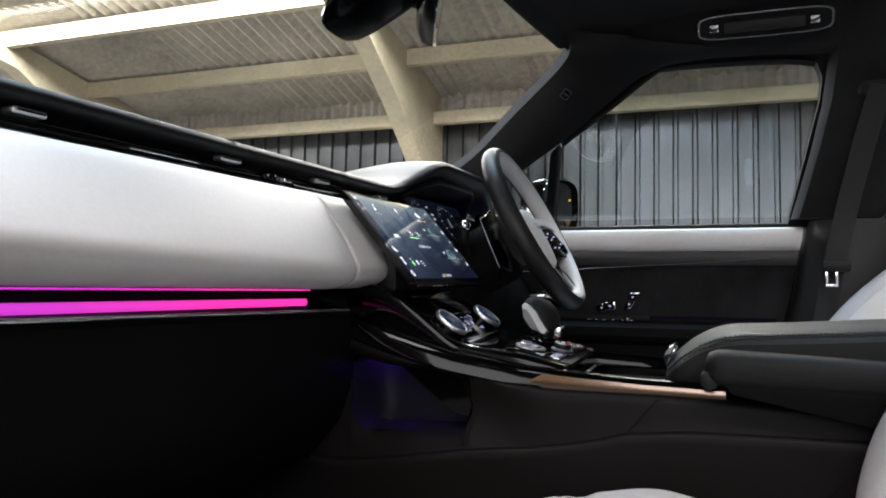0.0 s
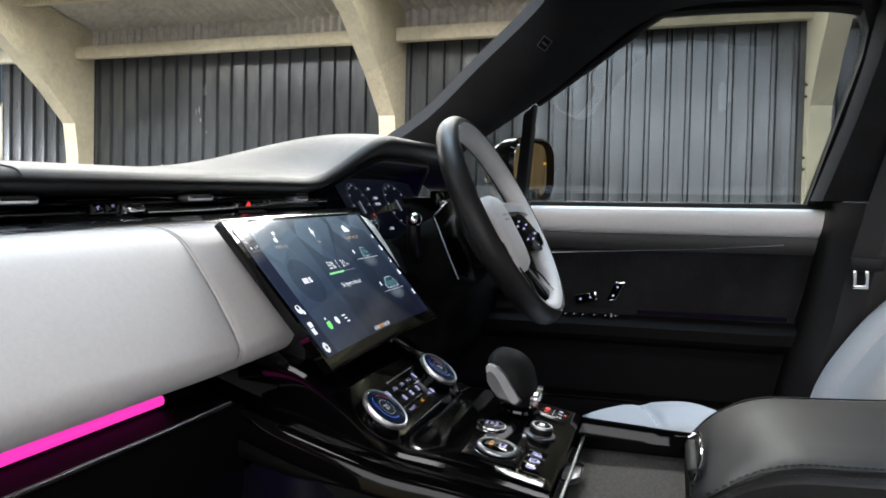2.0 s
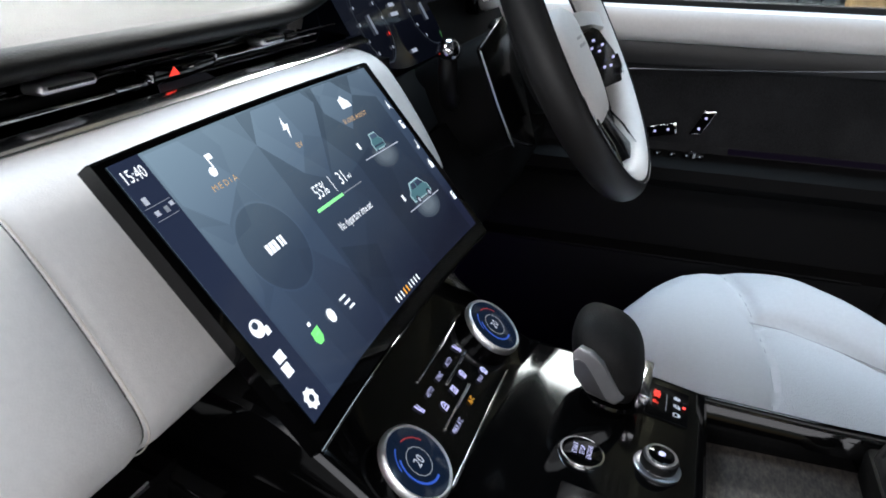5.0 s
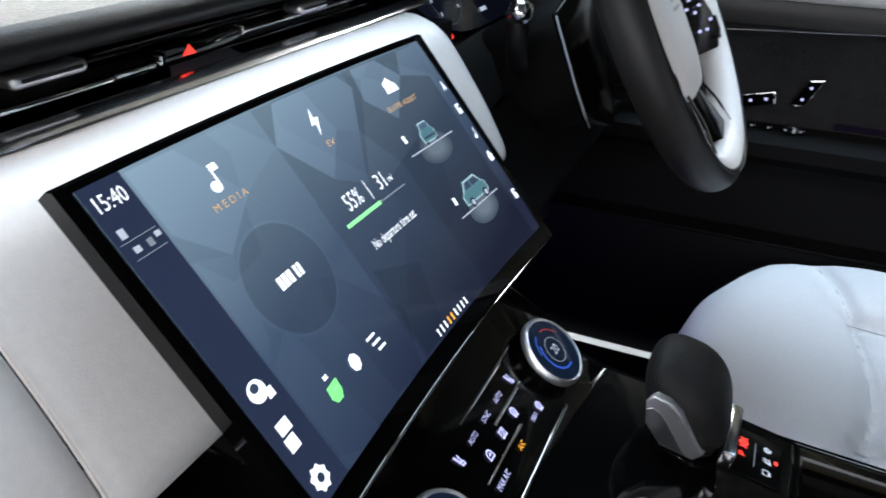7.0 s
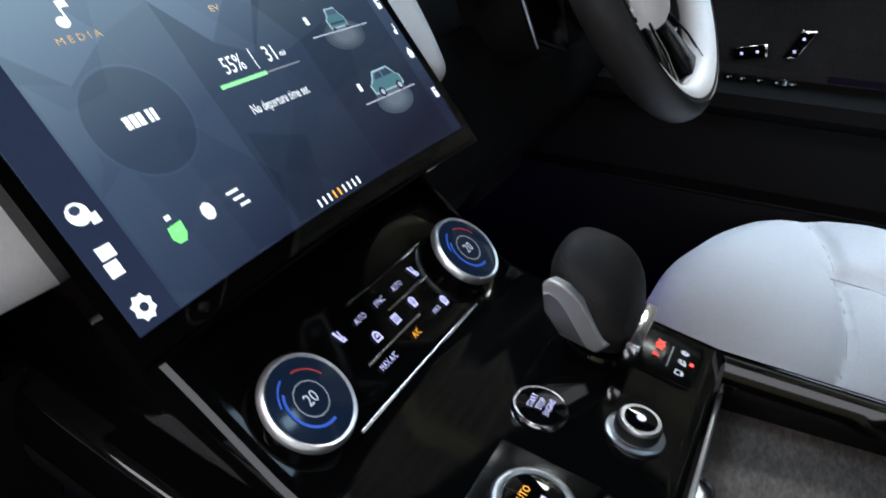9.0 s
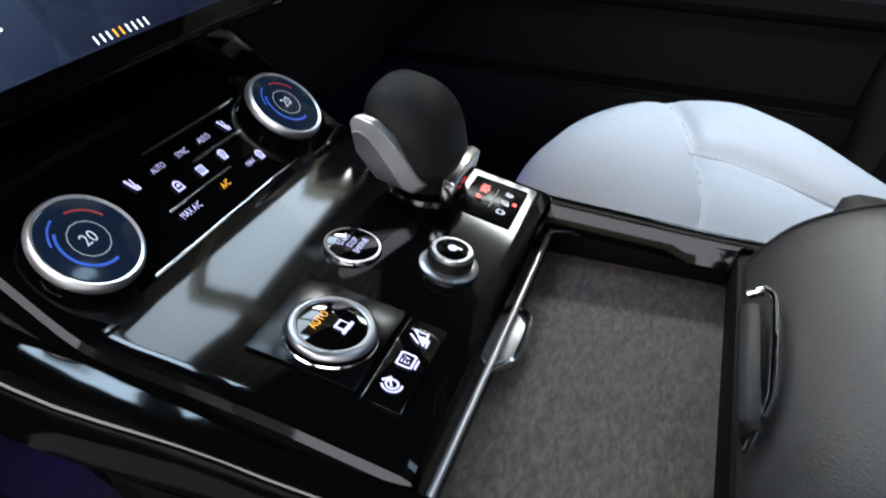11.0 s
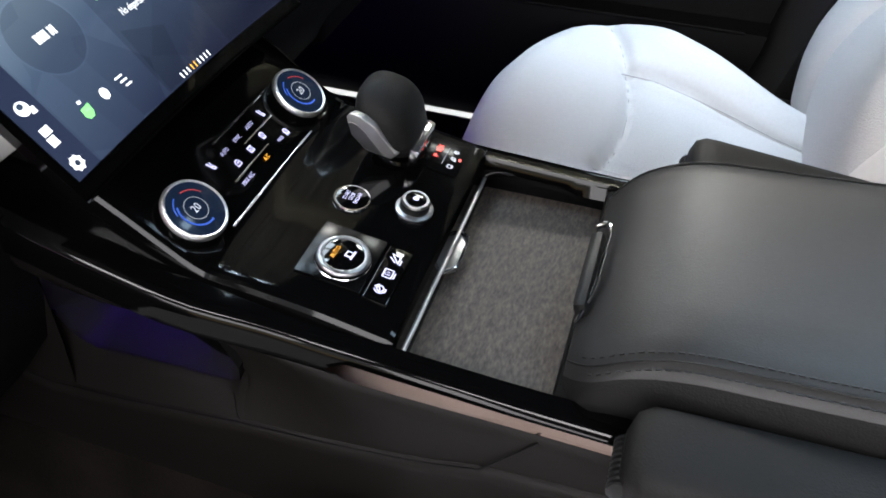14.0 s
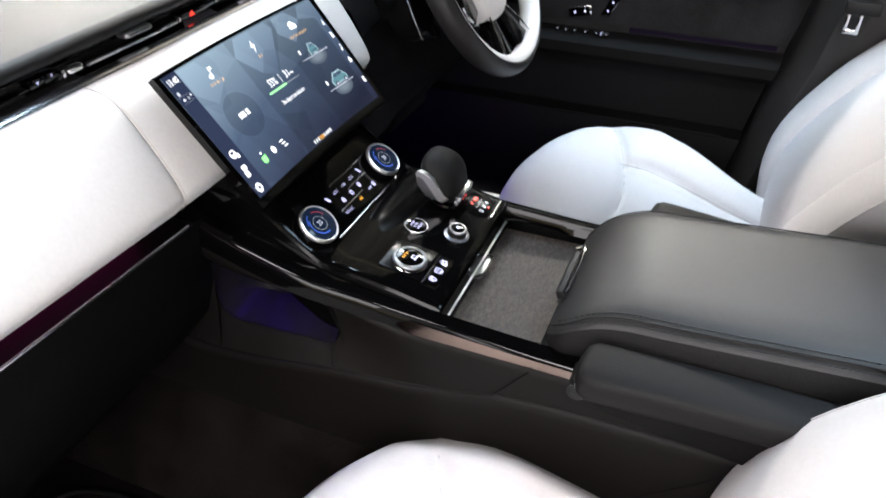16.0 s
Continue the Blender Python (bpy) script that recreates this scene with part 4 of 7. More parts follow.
rim = SCREEN_LIT
lit = SCREEN_LIT
lit2 = SCREEN_PALE


def facet(pts, mat, over=0.0):
    """A polygon laid on the curved panel in strips."""
    low, high = min(u for u, _ in pts), max(u for u, _ in pts)
    bm, cuts = B(), sorted({round(u, 6) for u, _ in pts} | {round(0.05 * k, 6) for k in range(21) if low + 1e-6 < 0.05 * k < high - 1e-6})

    def span(u):
        vs = []
        for (a, b), (c, d) in zip(pts, pts[1:] + pts[:1]):
            if abs(a - u) < 1e-6:
                vs.append(b)
            if min(a, c) + 1e-7 < u < max(a, c) - 1e-7:
                vs.append(b + (d - b) * (u - a) / (c - a))
        return min(vs), max(vs)

    for a, b in zip(cuts, cuts[1:]):
        (a0, a1), (b0, b1) = span(a), span(b)
        ring = [(a, a0), (b, b0)] + ([(b, b1)] if b1 - b0 > 1e-6 else []) + ([(a, a1)] if a1 - a0 > 1e-6 else [])
        bm.faces.new([bm.verts.new(ts(u, v, 0.0006 + over)) for u, v in ring])
    part("facet", bm, mat, tab)


# three cards, each broken into kites by paler and darker facets
facet(((0.385, 0.035), (0.662, 0.035), (0.662, 0.925), (0.385, 0.925)), dim)
facet(((0.662, 0.035), (0.930, 0.035), (0.930, 0.925), (0.662, 0.925)), SCREEN_DEEP)
OVER = 0.0002
for pts, m_ in ((((0.105, 0.04), (0.20, 0.04), (0.27, 0.23), (0.17, 0.34), (0.105, 0.22)), lit2), (((0.20, 0.04), (0.33, 0.04), (0.385, 0.16), (0.27, 0.23)), lit),
                (((0.27, 0.23), (0.385, 0.16), (0.385, 0.36), (0.31, 0.40)), SCREEN), (((0.105, 0.30), (0.17, 0.34), (0.13, 0.56), (0.105, 0.60)), lit),
                (((0.105, 0.62), (0.17, 0.56), (0.20, 0.93), (0.105, 0.93)), lit), (((0.385, 0.16), (0.44, 0.04), (0.53, 0.04), (0.545, 0.20), (0.46, 0.33)), lit2),
                (((0.53, 0.04), (0.64, 0.04), (0.662, 0.10), (0.60, 0.24), (0.545, 0.20)), lit), (((0.46, 0.33), (0.545, 0.20), (0.60, 0.24), (0.53, 0.40)), SCREEN),
                (((0.60, 0.24), (0.662, 0.10), (0.662, 0.42)), SCREEN_DEEP), (((0.69, 0.04), (0.78, 0.04), (0.83, 0.13), (0.735, 0.27), (0.672, 0.16)), lit),
                (((0.83, 0.13), (0.87, 0.04), (0.93, 0.04), (0.93, 0.18)), SCREEN), (((0.40, 0.62), (0.52, 0.70), (0.47, 0.92), (0.39, 0.92)), SCREEN_DEEP)):
    facet(pts, m_, OVER)
part("album_disc", disc_on(lambda u, v: ts(u, v, 0.00085), 0.235, 0.475, 0.095, 0.165, 36), dim, tab)
part("album_rim", disc_on(on_ts, 0.235, 0.475, 0.095, 0.165, 36, 0.95), rim, tab)
# app icons down the far side: arrow, book, note, house, card
def glyph(name, pts, mat=ICON, off=0.0009):
    bm = B()
    bm.faces.new([bm.verts.new(ts(u, v, off)) for u, v in pts])
    part(name, bm, mat, tab)


glyph("app_icon", ((0.944, 0.262), (0.951, 0.212), (0.958, 0.262), (0.951, 0.248)))
part("app_icon", patch_on(on_ts, 0.944, 0.326, 0.958, 0.370), ICON, tab)
part("app_icon_cut", patch_on(lambda a, b: ts(a, b, 0.0012), 0.948, 0.336, 0.956, 0.346), dim, tab)
part("app_icon", disc_on(on_ts, 0.949, 0.478, 0.005, 0.010, 10), ICON, tab)
part("app_icon", patch_on(on_ts, 0.952, 0.440, 0.955, 0.478), ICON, tab)
glyph("app_icon", ((0.943, 0.572), (0.952, 0.548), (0.961, 0.572), (0.959, 0.596), (0.945, 0.596)))
part("app_icon", patch_on(on_ts, 0.945, 0.735, 0.959, 0.778), ICON, tab)
part("app_icon_cut", patch_on(lambda a, b: ts(a, b, 0.0012), 0.948, 0.745, 0.956, 0.752), dim, tab)
# music note
part("icon_note", disc_on(on_ts, 0.225, 0.175, 0.011, 0.017, 12), ICON, tab)
part("icon_note", patch_on(on_ts, 0.232, 0.115, 0.236, 0.175), ICON, tab)
part("icon_note", patch_on(on_ts, 0.233, 0.115, 0.250, 0.135), ICON, tab)
# lightning bolt
bm = B()
bm.faces.new([bm.verts.new(on_ts(u, v)) for u, v in ((0.512, 0.10), (0.494, 0.155), (0.506, 0.155), (0.500, 0.195), (0.522, 0.135), (0.510, 0.135))])
part("icon_bolt", bm, ICON, tab)
bm = B()
bm.faces.new([bm.verts.new(on_ts(u, v)) for u, v in ((0.752, 0.175), (0.755, 0.13), (0.765, 0.125), (0.775, 0.115), (0.782, 0.13), (0.795, 0.15), (0.797, 0.175))])
part("icon_slope", bm, ICON, tab)
part("icon_signal", patch_on(on_ts, 0.037, 0.147, 0.048, 0.172), DIMICON, tab)
part("icon_signal", patch_on(on_ts, 0.042, 0.197, 0.053, 0.213), DIMICON, tab)
part("icon_signal", patch_on(on_ts, 0.066, 0.196, 0.076, 0.216), GREYICON, tab)
part("icon_signal", patch_on(on_ts, 0.083, 0.190, 0.093, 0.204), DIMICON, tab)
part("status_line", patch_on(on_ts, 0.030, 0.180, 0.092, 0.182), GREYICON, tab)
part("status_line", patch_on(on_ts, 0.036, 0.226, 0.092, 0.228), GREYICON, tab)
# driver, seat and settings icons down the near side
part("icon_profile", disc_on(on_ts, 0.058, 0.625, 0.017, 0.029, 20), ICON, tab)
part("icon_profile", disc_on(lambda u, v: ts(u, v, 0.0012), 0.056, 0.615, 0.008, 0.012, 12), dim, tab)
part("icon_profile", patch_on(on_ts, 0.068, 0.635, 0.082, 0.662), ICON, tab)
part("icon_phone", patch_on(on_ts, 0.045, 0.712, 0.070, 0.745), ICON, tab)
part("icon_phone", patch_on(on_ts, 0.042, 0.752, 0.064, 0.790), ICON, tab)
bm = B()
bm.faces.new([bm.verts.new(on_ts(0.054 + (0.019 if i % 2 else 0.015) * math.cos(math.pi * i / 8), 0.878 + (0.035 if i % 2 else 0.028) * math.sin(math.pi * i / 8))) for i in range(16)])
part("icon_gear", bm, ICON, tab)
part("icon_gear", disc_on(lambda u, v: ts(u, v, 0.0012), 0.054, 0.878, 0.007, 0.012, 12), dim, tab)
glyph("icon_leaf", ((0.158, 0.752), (0.186, 0.748), (0.184, 0.782), (0.176, 0.800), (0.162, 0.800), (0.155, 0.782)), GREEN)
part("icon_leaf_cut", patch_on(lambda a, b: ts(a, b, 0.0012), 0.166, 0.764, 0.180, 0.772), PALEGREEN, tab)
part("icon_leaf", patch_on(on_ts, 0.164, 0.722, 0.174, 0.735), ICON, tab)
part("icon_speaker", disc_on(on_ts, 0.238, 0.763, 0.013, 0.026, 8), ICON, tab)
for k in range(3):
    part("icon_climate", patch_on(on_ts, 0.286 + 0.006 * k, 0.745 + 0.022 * k, 0.312 + 0.004 * k, 0.753 + 0.022 * k), ICON, tab)
for k in range(9):
    part("page_mark", patch_on(on_ts, 0.448 + 0.0152 * k, 0.892, 0.453 + 0.0152 * k, 0.918), AMBER if 2 < k < 5 else ICON, tab)
# two little car pictures standing on a line
glows = [material("screen_glow", (0.02, 0.03, 0.04), 0.1, emit=(0.062 + 0.034 * k, 0.076 + 0.038 * k, 0.100 + 0.040 * k), strength=0.8) for k in range(4)]
carpaint = material("car_picture_paint", (0.02, 0.04, 0.05), 0.1, emit=(0.075, 0.165, 0.185), strength=1.0)
carlight = material("car_picture_light", (0.1, 0.2, 0.2), 0.1, emit=(0.36, 0.47, 0.50), strength=0.9)
for u, v in ((0.79, 0.405), (0.815, 0.690)):
    for k, g_ in enumerate(glows):
        part("floor_glow", disc_on(lambda a, b: ts(a, b, 0.00082 + 0.00002 * k), u, v + 0.024, 0.062 - 0.011 * k, 0.060 - 0.011 * k, 20), g_, tab)
    part("ground_line", patch_on(on_ts, u - 0.095, v + 0.002, u + 0.085, v + 0.007), DIMICON, tab)
    part("car_badge", patch_on(on_ts, u - 0.088, v - 0.075, u - 0.078, v - 0.045), ICON, tab)
CAR_A = ((0.762, 0.400), (0.760, 0.362), (0.770, 0.345), (0.774, 0.318), (0.806, 0.318), (0.811, 0.345), (0.820, 0.362), (0.818, 0.400))
glyph("car_picture", CAR_A, carlight)
glyph("car_paint", [(0.790 + (u - 0.790) * 0.90, 0.362 + (v - 0.362) * 0.84) for u, v in CAR_A], carpaint, 0.0011)
glyph("car_glass", ((0.775, 0.345), (0.778, 0.324), (0.802, 0.324), (0.806, 0.345)), lit2, 0.0013)
part("car_bumper", patch_on(lambda a, b: ts(a, b, 0.0012), 0.766, 0.376, 0.814, 0.384), dim, tab)
for u in (0.764, 0.806):
    part("car_wheel", patch_on(lambda a, b: ts(a, b, 0.0012), u, 0.396, u + 0.010, 0.408), dim, tab)
CAR_B = ((0.765, 0.678), (0.763, 0.640), (0.775, 0.628), (0.792, 0.590), (0.846, 0.588), (0.862, 0.625), (0.872, 0.634), (0.873, 0.668), (0.866, 0.678))
glyph("car_picture", CAR_B, carlight)
glyph("car_paint", [(0.818 + (u - 0.818) * 0.93, 0.640 + (v - 0.640) * 0.84) for u, v in CAR_B], carpaint, 0.0011)
glyph("car_glass", ((0.787, 0.624), (0.797, 0.598), (0.814, 0.597), (0.814, 0.624)), lit2, 0.0013)
glyph("car_glass", ((0.819, 0.624), (0.819, 0.597), (0.842, 0.596), (0.853, 0.622)), lit2, 0.0013)
for u in (0.788, 0.852):
    part("car_wheel", disc_on(lambda a, b: ts(a, b, 0.0012), u, 0.676, 0.011, 0.020, 14), dim, tab)
    part("car_wheel", disc_on(lambda a, b: ts(a, b, 0.0015), u, 0.676, 0.006, 0.011, 12), DIMICON, tab)

part("footwell_lamp", box(B(), (-0.52, 1.36, 0.895), (0.03, 0.10, 0.004), 0.001), FOOTLAMP, dash)

# ---- centre console ----
con = thing("centre_console", (-0.15, CY, 0.6), "gloss black centre console with soft black flanks", "console")
TOP = [(-0.44, 1.098), (-0.40, 1.094), (-0.345, 1.082), (-0.315, 1.0635), (-0.285, 1.0405), (-0.266, 1.0265), (-0.252, 1.0205), (-0.225, 1.0172), (-0.185, 1.0118), (-0.155, 1.0058), (-0.1345, 1.0015)]
RAILLOW = [(-0.44, 1.050), (-0.403, 1.035), (-0.33, 1.011), (-0.263, 0.994), (-0.20, 0.983), (-0.14, 0.980), (-0.03, 0.980), (0.02, 0.979), (0.10, 0.977)]
RAILTOP = [(-0.44, 1.068), (-0.40, 1.054), (-0.33, 1.034), (-0.253, 1.012), (-0.18, 1.000), (-0.12, 0.996), (-0.05, 0.992), (0.02, 0.990), (0.10, 0.988)]


def along(line, x):
    for (a, p), (b, q) in zip(line, line[1:]):
        if x <= b:
            return p + (q - p) * max(0, (x - a)) / (b - a)
    return line[-1][1]


top = curve([(x, 0, z) for x, z in TOP], 4)
bm = B()
rings = []
for p in top:
    rings.append([Vector((p.x, y, p.z - d)) for y, d in ((0.8640, 0.080), (0.8645, 0.026), (0.8655, 0.010), (0.8665, 0.0050), (0.8685, 0.0020), (0.8710, 0.0008), (0.876, 0.0001), (0.900, 0), (0.92, 0), (CY, 0), (1.03, 0), (1.076, 0), (1.082, 0.002), (1.086, 0.010), (1.09, 0.024))])
x, z = TOP[-1]
for dx, dz in ((0.004, 0.002), (0.006, 0.006), (0.007, 0.035)):
    rings.append([Vector((x + dx, p.y, p.z - dz)) for p in rings[len(top) - 1]])
part("control_panel", loft(bm, rings), PANEL, con, "gloss black control panel", 18)


def rail_edge(x):
    return 0.8375 + 0.009 * smooth(-0.29, -0.18, x)


def groove(x):
    """The crease along the flank, under the pocket and up to the armrest."""
    return along([(-0.80, 0.900), (-0.44, 0.890), (-0.405, 0.884), (-0.339, 0.8905), (-0.237, 0.908), (-0.166, 0.916), (-0.104, 0.9265), (-0.064, 0.9385), (0.0, 0.945), (0.33, 0.950)], x)


for side in (0, 1):
    rings = []
    for i in range(36):
        x = -0.44 + 0.54 * i / 35
        a, b, e = along(RAILTOP, x), along(RAILLOW, x), rail_edge(x)
        k = e + 0.006
        ring = [Vector((x, 0.872, a - 0.012)), Vector((x, 0.866, a + 0.0005)), Vector((x, k + 0.006, a)), Vector((x, k + 0.001, a - 0.0012)), Vector((x, k - 0.0015, a - 0.0040)), Vector((x, k - 0.0035, a * 0.5 + b * 0.5)), Vector((x, e + 0.0006, a * 0.15 + b * 0.85)), Vector((x, e, b)), Vector((x, e + 0.003, b - 0.003)), Vector((x, 0.872, b))]
        rings.append([mirror_y(p) for p in ring] if side else ring)
    part("rail", loft(B(), rings, True, True), PANEL, con, "gloss black side rail")
    inlay = []
    for i in range(28):
        x = -0.168 + 0.201 * i / 27
        a, b, e, f = along(RAILTOP, x), along(RAILLOW, x), rail_edge(x), smooth(-0.1685, -0.152, x)
        up, low = Vector((x, e + 0.0003, a - 0.0046)), Vector((x, e - 0.0008, b - 0.0016))
        mid = up * 0.4 + low * 0.6 + Vector((0, -0.0003, 0))
        ring = [mid + (up - mid) * f, mid * 0.5 + (mid + (up - mid) * f) * 0.5, mid, mid * 0.5 + (mid + (low - mid) * f) * 0.5, mid + (low - mid) * f]
        inlay.append([mirror_y(p) for p in ring] if side else ring)
    part("rail_inlay", loft(B(), inlay), BRONZE, con, "polished smoked bronze inlay under the rail")
    # flank: a roll above, a shelf line, then down to the floor
    flank, base_, upper = [], [], []
    for i in range(44):
        x = -0.80 + 1.13 * i / 43
        shelf = groove(x)
        ring = [Vector((x, 0.8395, shelf)), Vector((x, 0.8365, shelf - 0.0015)), Vector((x, 0.8345, shelf - 0.005)), Vector((x, 0.8345, shelf - 0.012)), Vector((x, 0.8365, shelf - 0.03)), Vector((x, 0.8375, shelf - 0.06)), Vector((x, 0.8360, 0.80))]
        flank.append([mirror_y(p) for p in ring] if side else ring)
        ring = [Vector((x, 0.8360, 0.80)), Vector((x, 0.8300, 0.76)), Vector((x, 0.812, 0.69)), Vector((x, 0.79, 0.62))]
        base_.append([mirror_y(p) for p in ring] if side else ring)
    for i in range(30):
        x = -0.236 + 0.566 * i / 29
        b, e = along(RAILLOW, x), rail_edge(x)
        shelf = groove(x)
        w = 0.016 * (1 - smooth(-0.236, -0.150, x))
        ring = [Vector((x, e + 0.004, b - 0.0012)), Vector((x, e - 0.0005 + w * 0.2, b - 0.0024)), Vector((x, e - 0.0035 + w * 0.5, b - 0.007)), Vector((x, e - 0.0045 + w, b * 0.7 + shelf * 0.3)), Vector((x, 0.8425 * 0.7 + e * 0.3 - 0.002 + w, b * 0.3 + shelf * 0.7)), Vector((x, 0.8395, shelf))]
        upper.append([mirror_y(p) for p in ring] if side else ring)
    part("lower_flank", loft(B(), flank), FLANK, con, "black soft lower flank", 60)
    part("flank_carpet", loft(B(), base_), CARPET, con, "black carpeted foot of the console", 60)
    part("upper_flank", loft(B(), upper), FLANK, con, "black soft upper flank", 60)
    rings = []
    for i in range(12):
        x = -0.56 + 0.176 * i / 11
        g, b = groove(x), max(1.02, along(RAILLOW, x))
        ring = [Vector((x, 0.860, b)), Vector((x, 0.852, b * 0.7 + g * 0.3)), Vector((x, 0.846, b * 0.3 + g * 0.7)), Vector((x, 0.8395, g))]
        rings.append([mirror_y(p) for p in ring] if side else ring)
    part("front_flank", loft(B(), rings), FLANK, con)
    brow, pocket, sill = [], [], []
    for i in range(17):
        x = -0.393 + 0.159 * i / 16
        b, e = along(RAILLOW, x), rail_edge(x)
        t = 0.014 * (1 - smooth(-0.37, -0.27, x)) + 0.004
        ring = [Vector((x, e + 0.004, b - 0.001)), Vector((x, e + 0.002, b - t * 0.5)), Vector((x, e + 0.004, b - t)), Vector((x, e + 0.010, b - t - 0.003))]
        brow.append([mirror_y(p) for p in ring] if side else ring)
        end = min(1.0, max(0.0, 1 - (1 - min(1.0, (x + 0.393) / 0.030)) ** 2)) ** 0.5
        end = min(end, max(0.0, 1 - (1 - min(1.0, (-0.234 - x) / 0.020)) ** 2) ** 0.5)
        mid, lo = 0.955, 0.9165 + 0.05 * max(0.0, x + 0.36)
        hi = b - t - 0.002
        ring = [Vector((x, 0.8480, mid + (hi - mid) * end)), Vector((x, 0.848 + 0.075 * end, mid + (hi - mid) * end)), Vector((x, 0.848 + 0.078 * end, mid + (lo + 0.012 - mid) * end)), Vector((x, 0.848 + 0.070 * end, mid + (lo - mid) * end)), Vector((x, 0.8565, mid + (lo - mid) * end))]
        pocket.append([mirror_y(p) for p in ring] if side else ring)
        g = groove(x)
        ring = [Vector((x, 0.8392, g)), Vector((x, 0.8420, g + 0.004)), Vector((x, 0.8500, g * 0.4 + lo * 0.6)), Vector((x, 0.8562, mid + (lo + 0.0005 - mid) * max(end, 0.25))), Vector((x, 0.8590, mid + (lo + 0.0006 - mid) * max(end, 0.25)))]
        sill.append([mirror_y(p) for p in ring] if side else ring)
    part("pocket_brow", loft(B(), brow), FLANK, con, "soft black brow over the side pocket", 60)
    part("pocket_sill", loft(B(), sill), FLANK, con, "sloping black sill of the side pocket", 60)
    part("pocket_lining", loft(B(), pocket), POCKET, con, "open side pocket washed in violet light")
    lamp = box(B(), (-0.362, 0.9150, 0.9992), (0.022, 0.010, 0.002), 0.001)
    if side:
        for v in lamp.verts:
            v.co = mirror_y(v.co)
    part("pocket_lamp", lamp, PURPLE, con)
part("flank_seam", sweep(B(), [(x, 0.8368, groove(x) - 0.0012) for x in (-0.43, -0.405, -0.37, -0.339, -0.29, -0.237, -0.20, -0.166, -0.13, -0.104, -0.08, -0.064)] + curve([(-0.055, 0.8385, 0.9475), (-0.045, 0.8400, 0.959), (-0.031, 0.8420, 0.976)], 4), 0.0006, 0.0007, 6), SOFT, con)
part("flank_seam", sweep(B(), curve([(-0.252, 0.8560, 0.922), (-0.247, 0.8500, 0.917), (-0.242, 0.8420, 0.911), (-0.238, 0.8385, 0.9070)], 5), 0.0006, 0.0006, 6), SOFT, con)
part("flank_seam", sweep(B(), curve([(0.158, 0.8372, 0.930), (0.135, 0.8360, 0.905), (0.097, 0.8365, 0.8705), (0.07, 0.8360, 0.845)], 5), 0.0006, 0.0007, 6), SOFT, con)

# tray with its textured mat and sliding latch
part("tray_floor", box(B(), (-0.045, CY, 0.9655), (0.19, 0.222, 0.004)), TRAYMAT, con, "mottled grey textured tray mat")
part("tray_wall", box(B(), (-0.045, 0.8645, 0.975), (0.19, 0.006, 0.030), 0.001), PIANO, con)
part("tray_wall", box(B(), (-0.045, 1.0755, 0.975), (0.19, 0.006, 0.030), 0.001), PIANO, con)
part("tray_edge", sweep(B(), [(-0.1285, 0.870, 0.9790), (-0.1285, CY, 0.9790), (-0.1285, 1.070, 0.9790)], 0.0022, 0.0018, 8), SATIN, con, "satin metal bar along the cover")
part("cover_lip", box(B(), (-0.1325, CY, 0.982), (0.006, 0.205, 0.016), 0.002), PIANO, con)
part("cover_latch", prism(B(), [Vector((-0.128, 0.957, 0.972)), Vector((-0.128, 1.001, 0.972)), Vector((-0.120, 0.996, 0.972)), Vector((-0.120, 0.964, 0.972))],
                          [Vector((-0.128, 0.957, 0.976)), Vector((-0.128, 1.001, 0.976)), Vector((-0.120, 0.996, 0.976)), Vector((-0.120, 0.964, 0.976))], 0.001), SMOKED, con)
part("latch_rim", sweep(B(), curve([(-0.128, 0.955, 0.976), (-0.122, 0.961, 0.977), (-0.119, 0.967, 0.977), (-0.119, 0.992, 0.977), (-0.122, 0.998, 0.977), (-0.128, 1.003, 0.976)], 4), 0.0015, 0.0018, 8), CHROME, con)

# controls on the panel
NORM = Vector((0.60, -0.01, 0.80)).normalized()
FLATN = Vector((0.17, 0, 0.985)).normalized()


def panel_z(x):
    return along([(p.x, p.z) for p in top], x)


def mark(bm, mat, name="mark"):
    part(name, bm, mat, con)


def on_panel(x, y, off=0.0008):
    """A point just above the control panel."""
    return Vector((x, y, panel_z(x) + off))


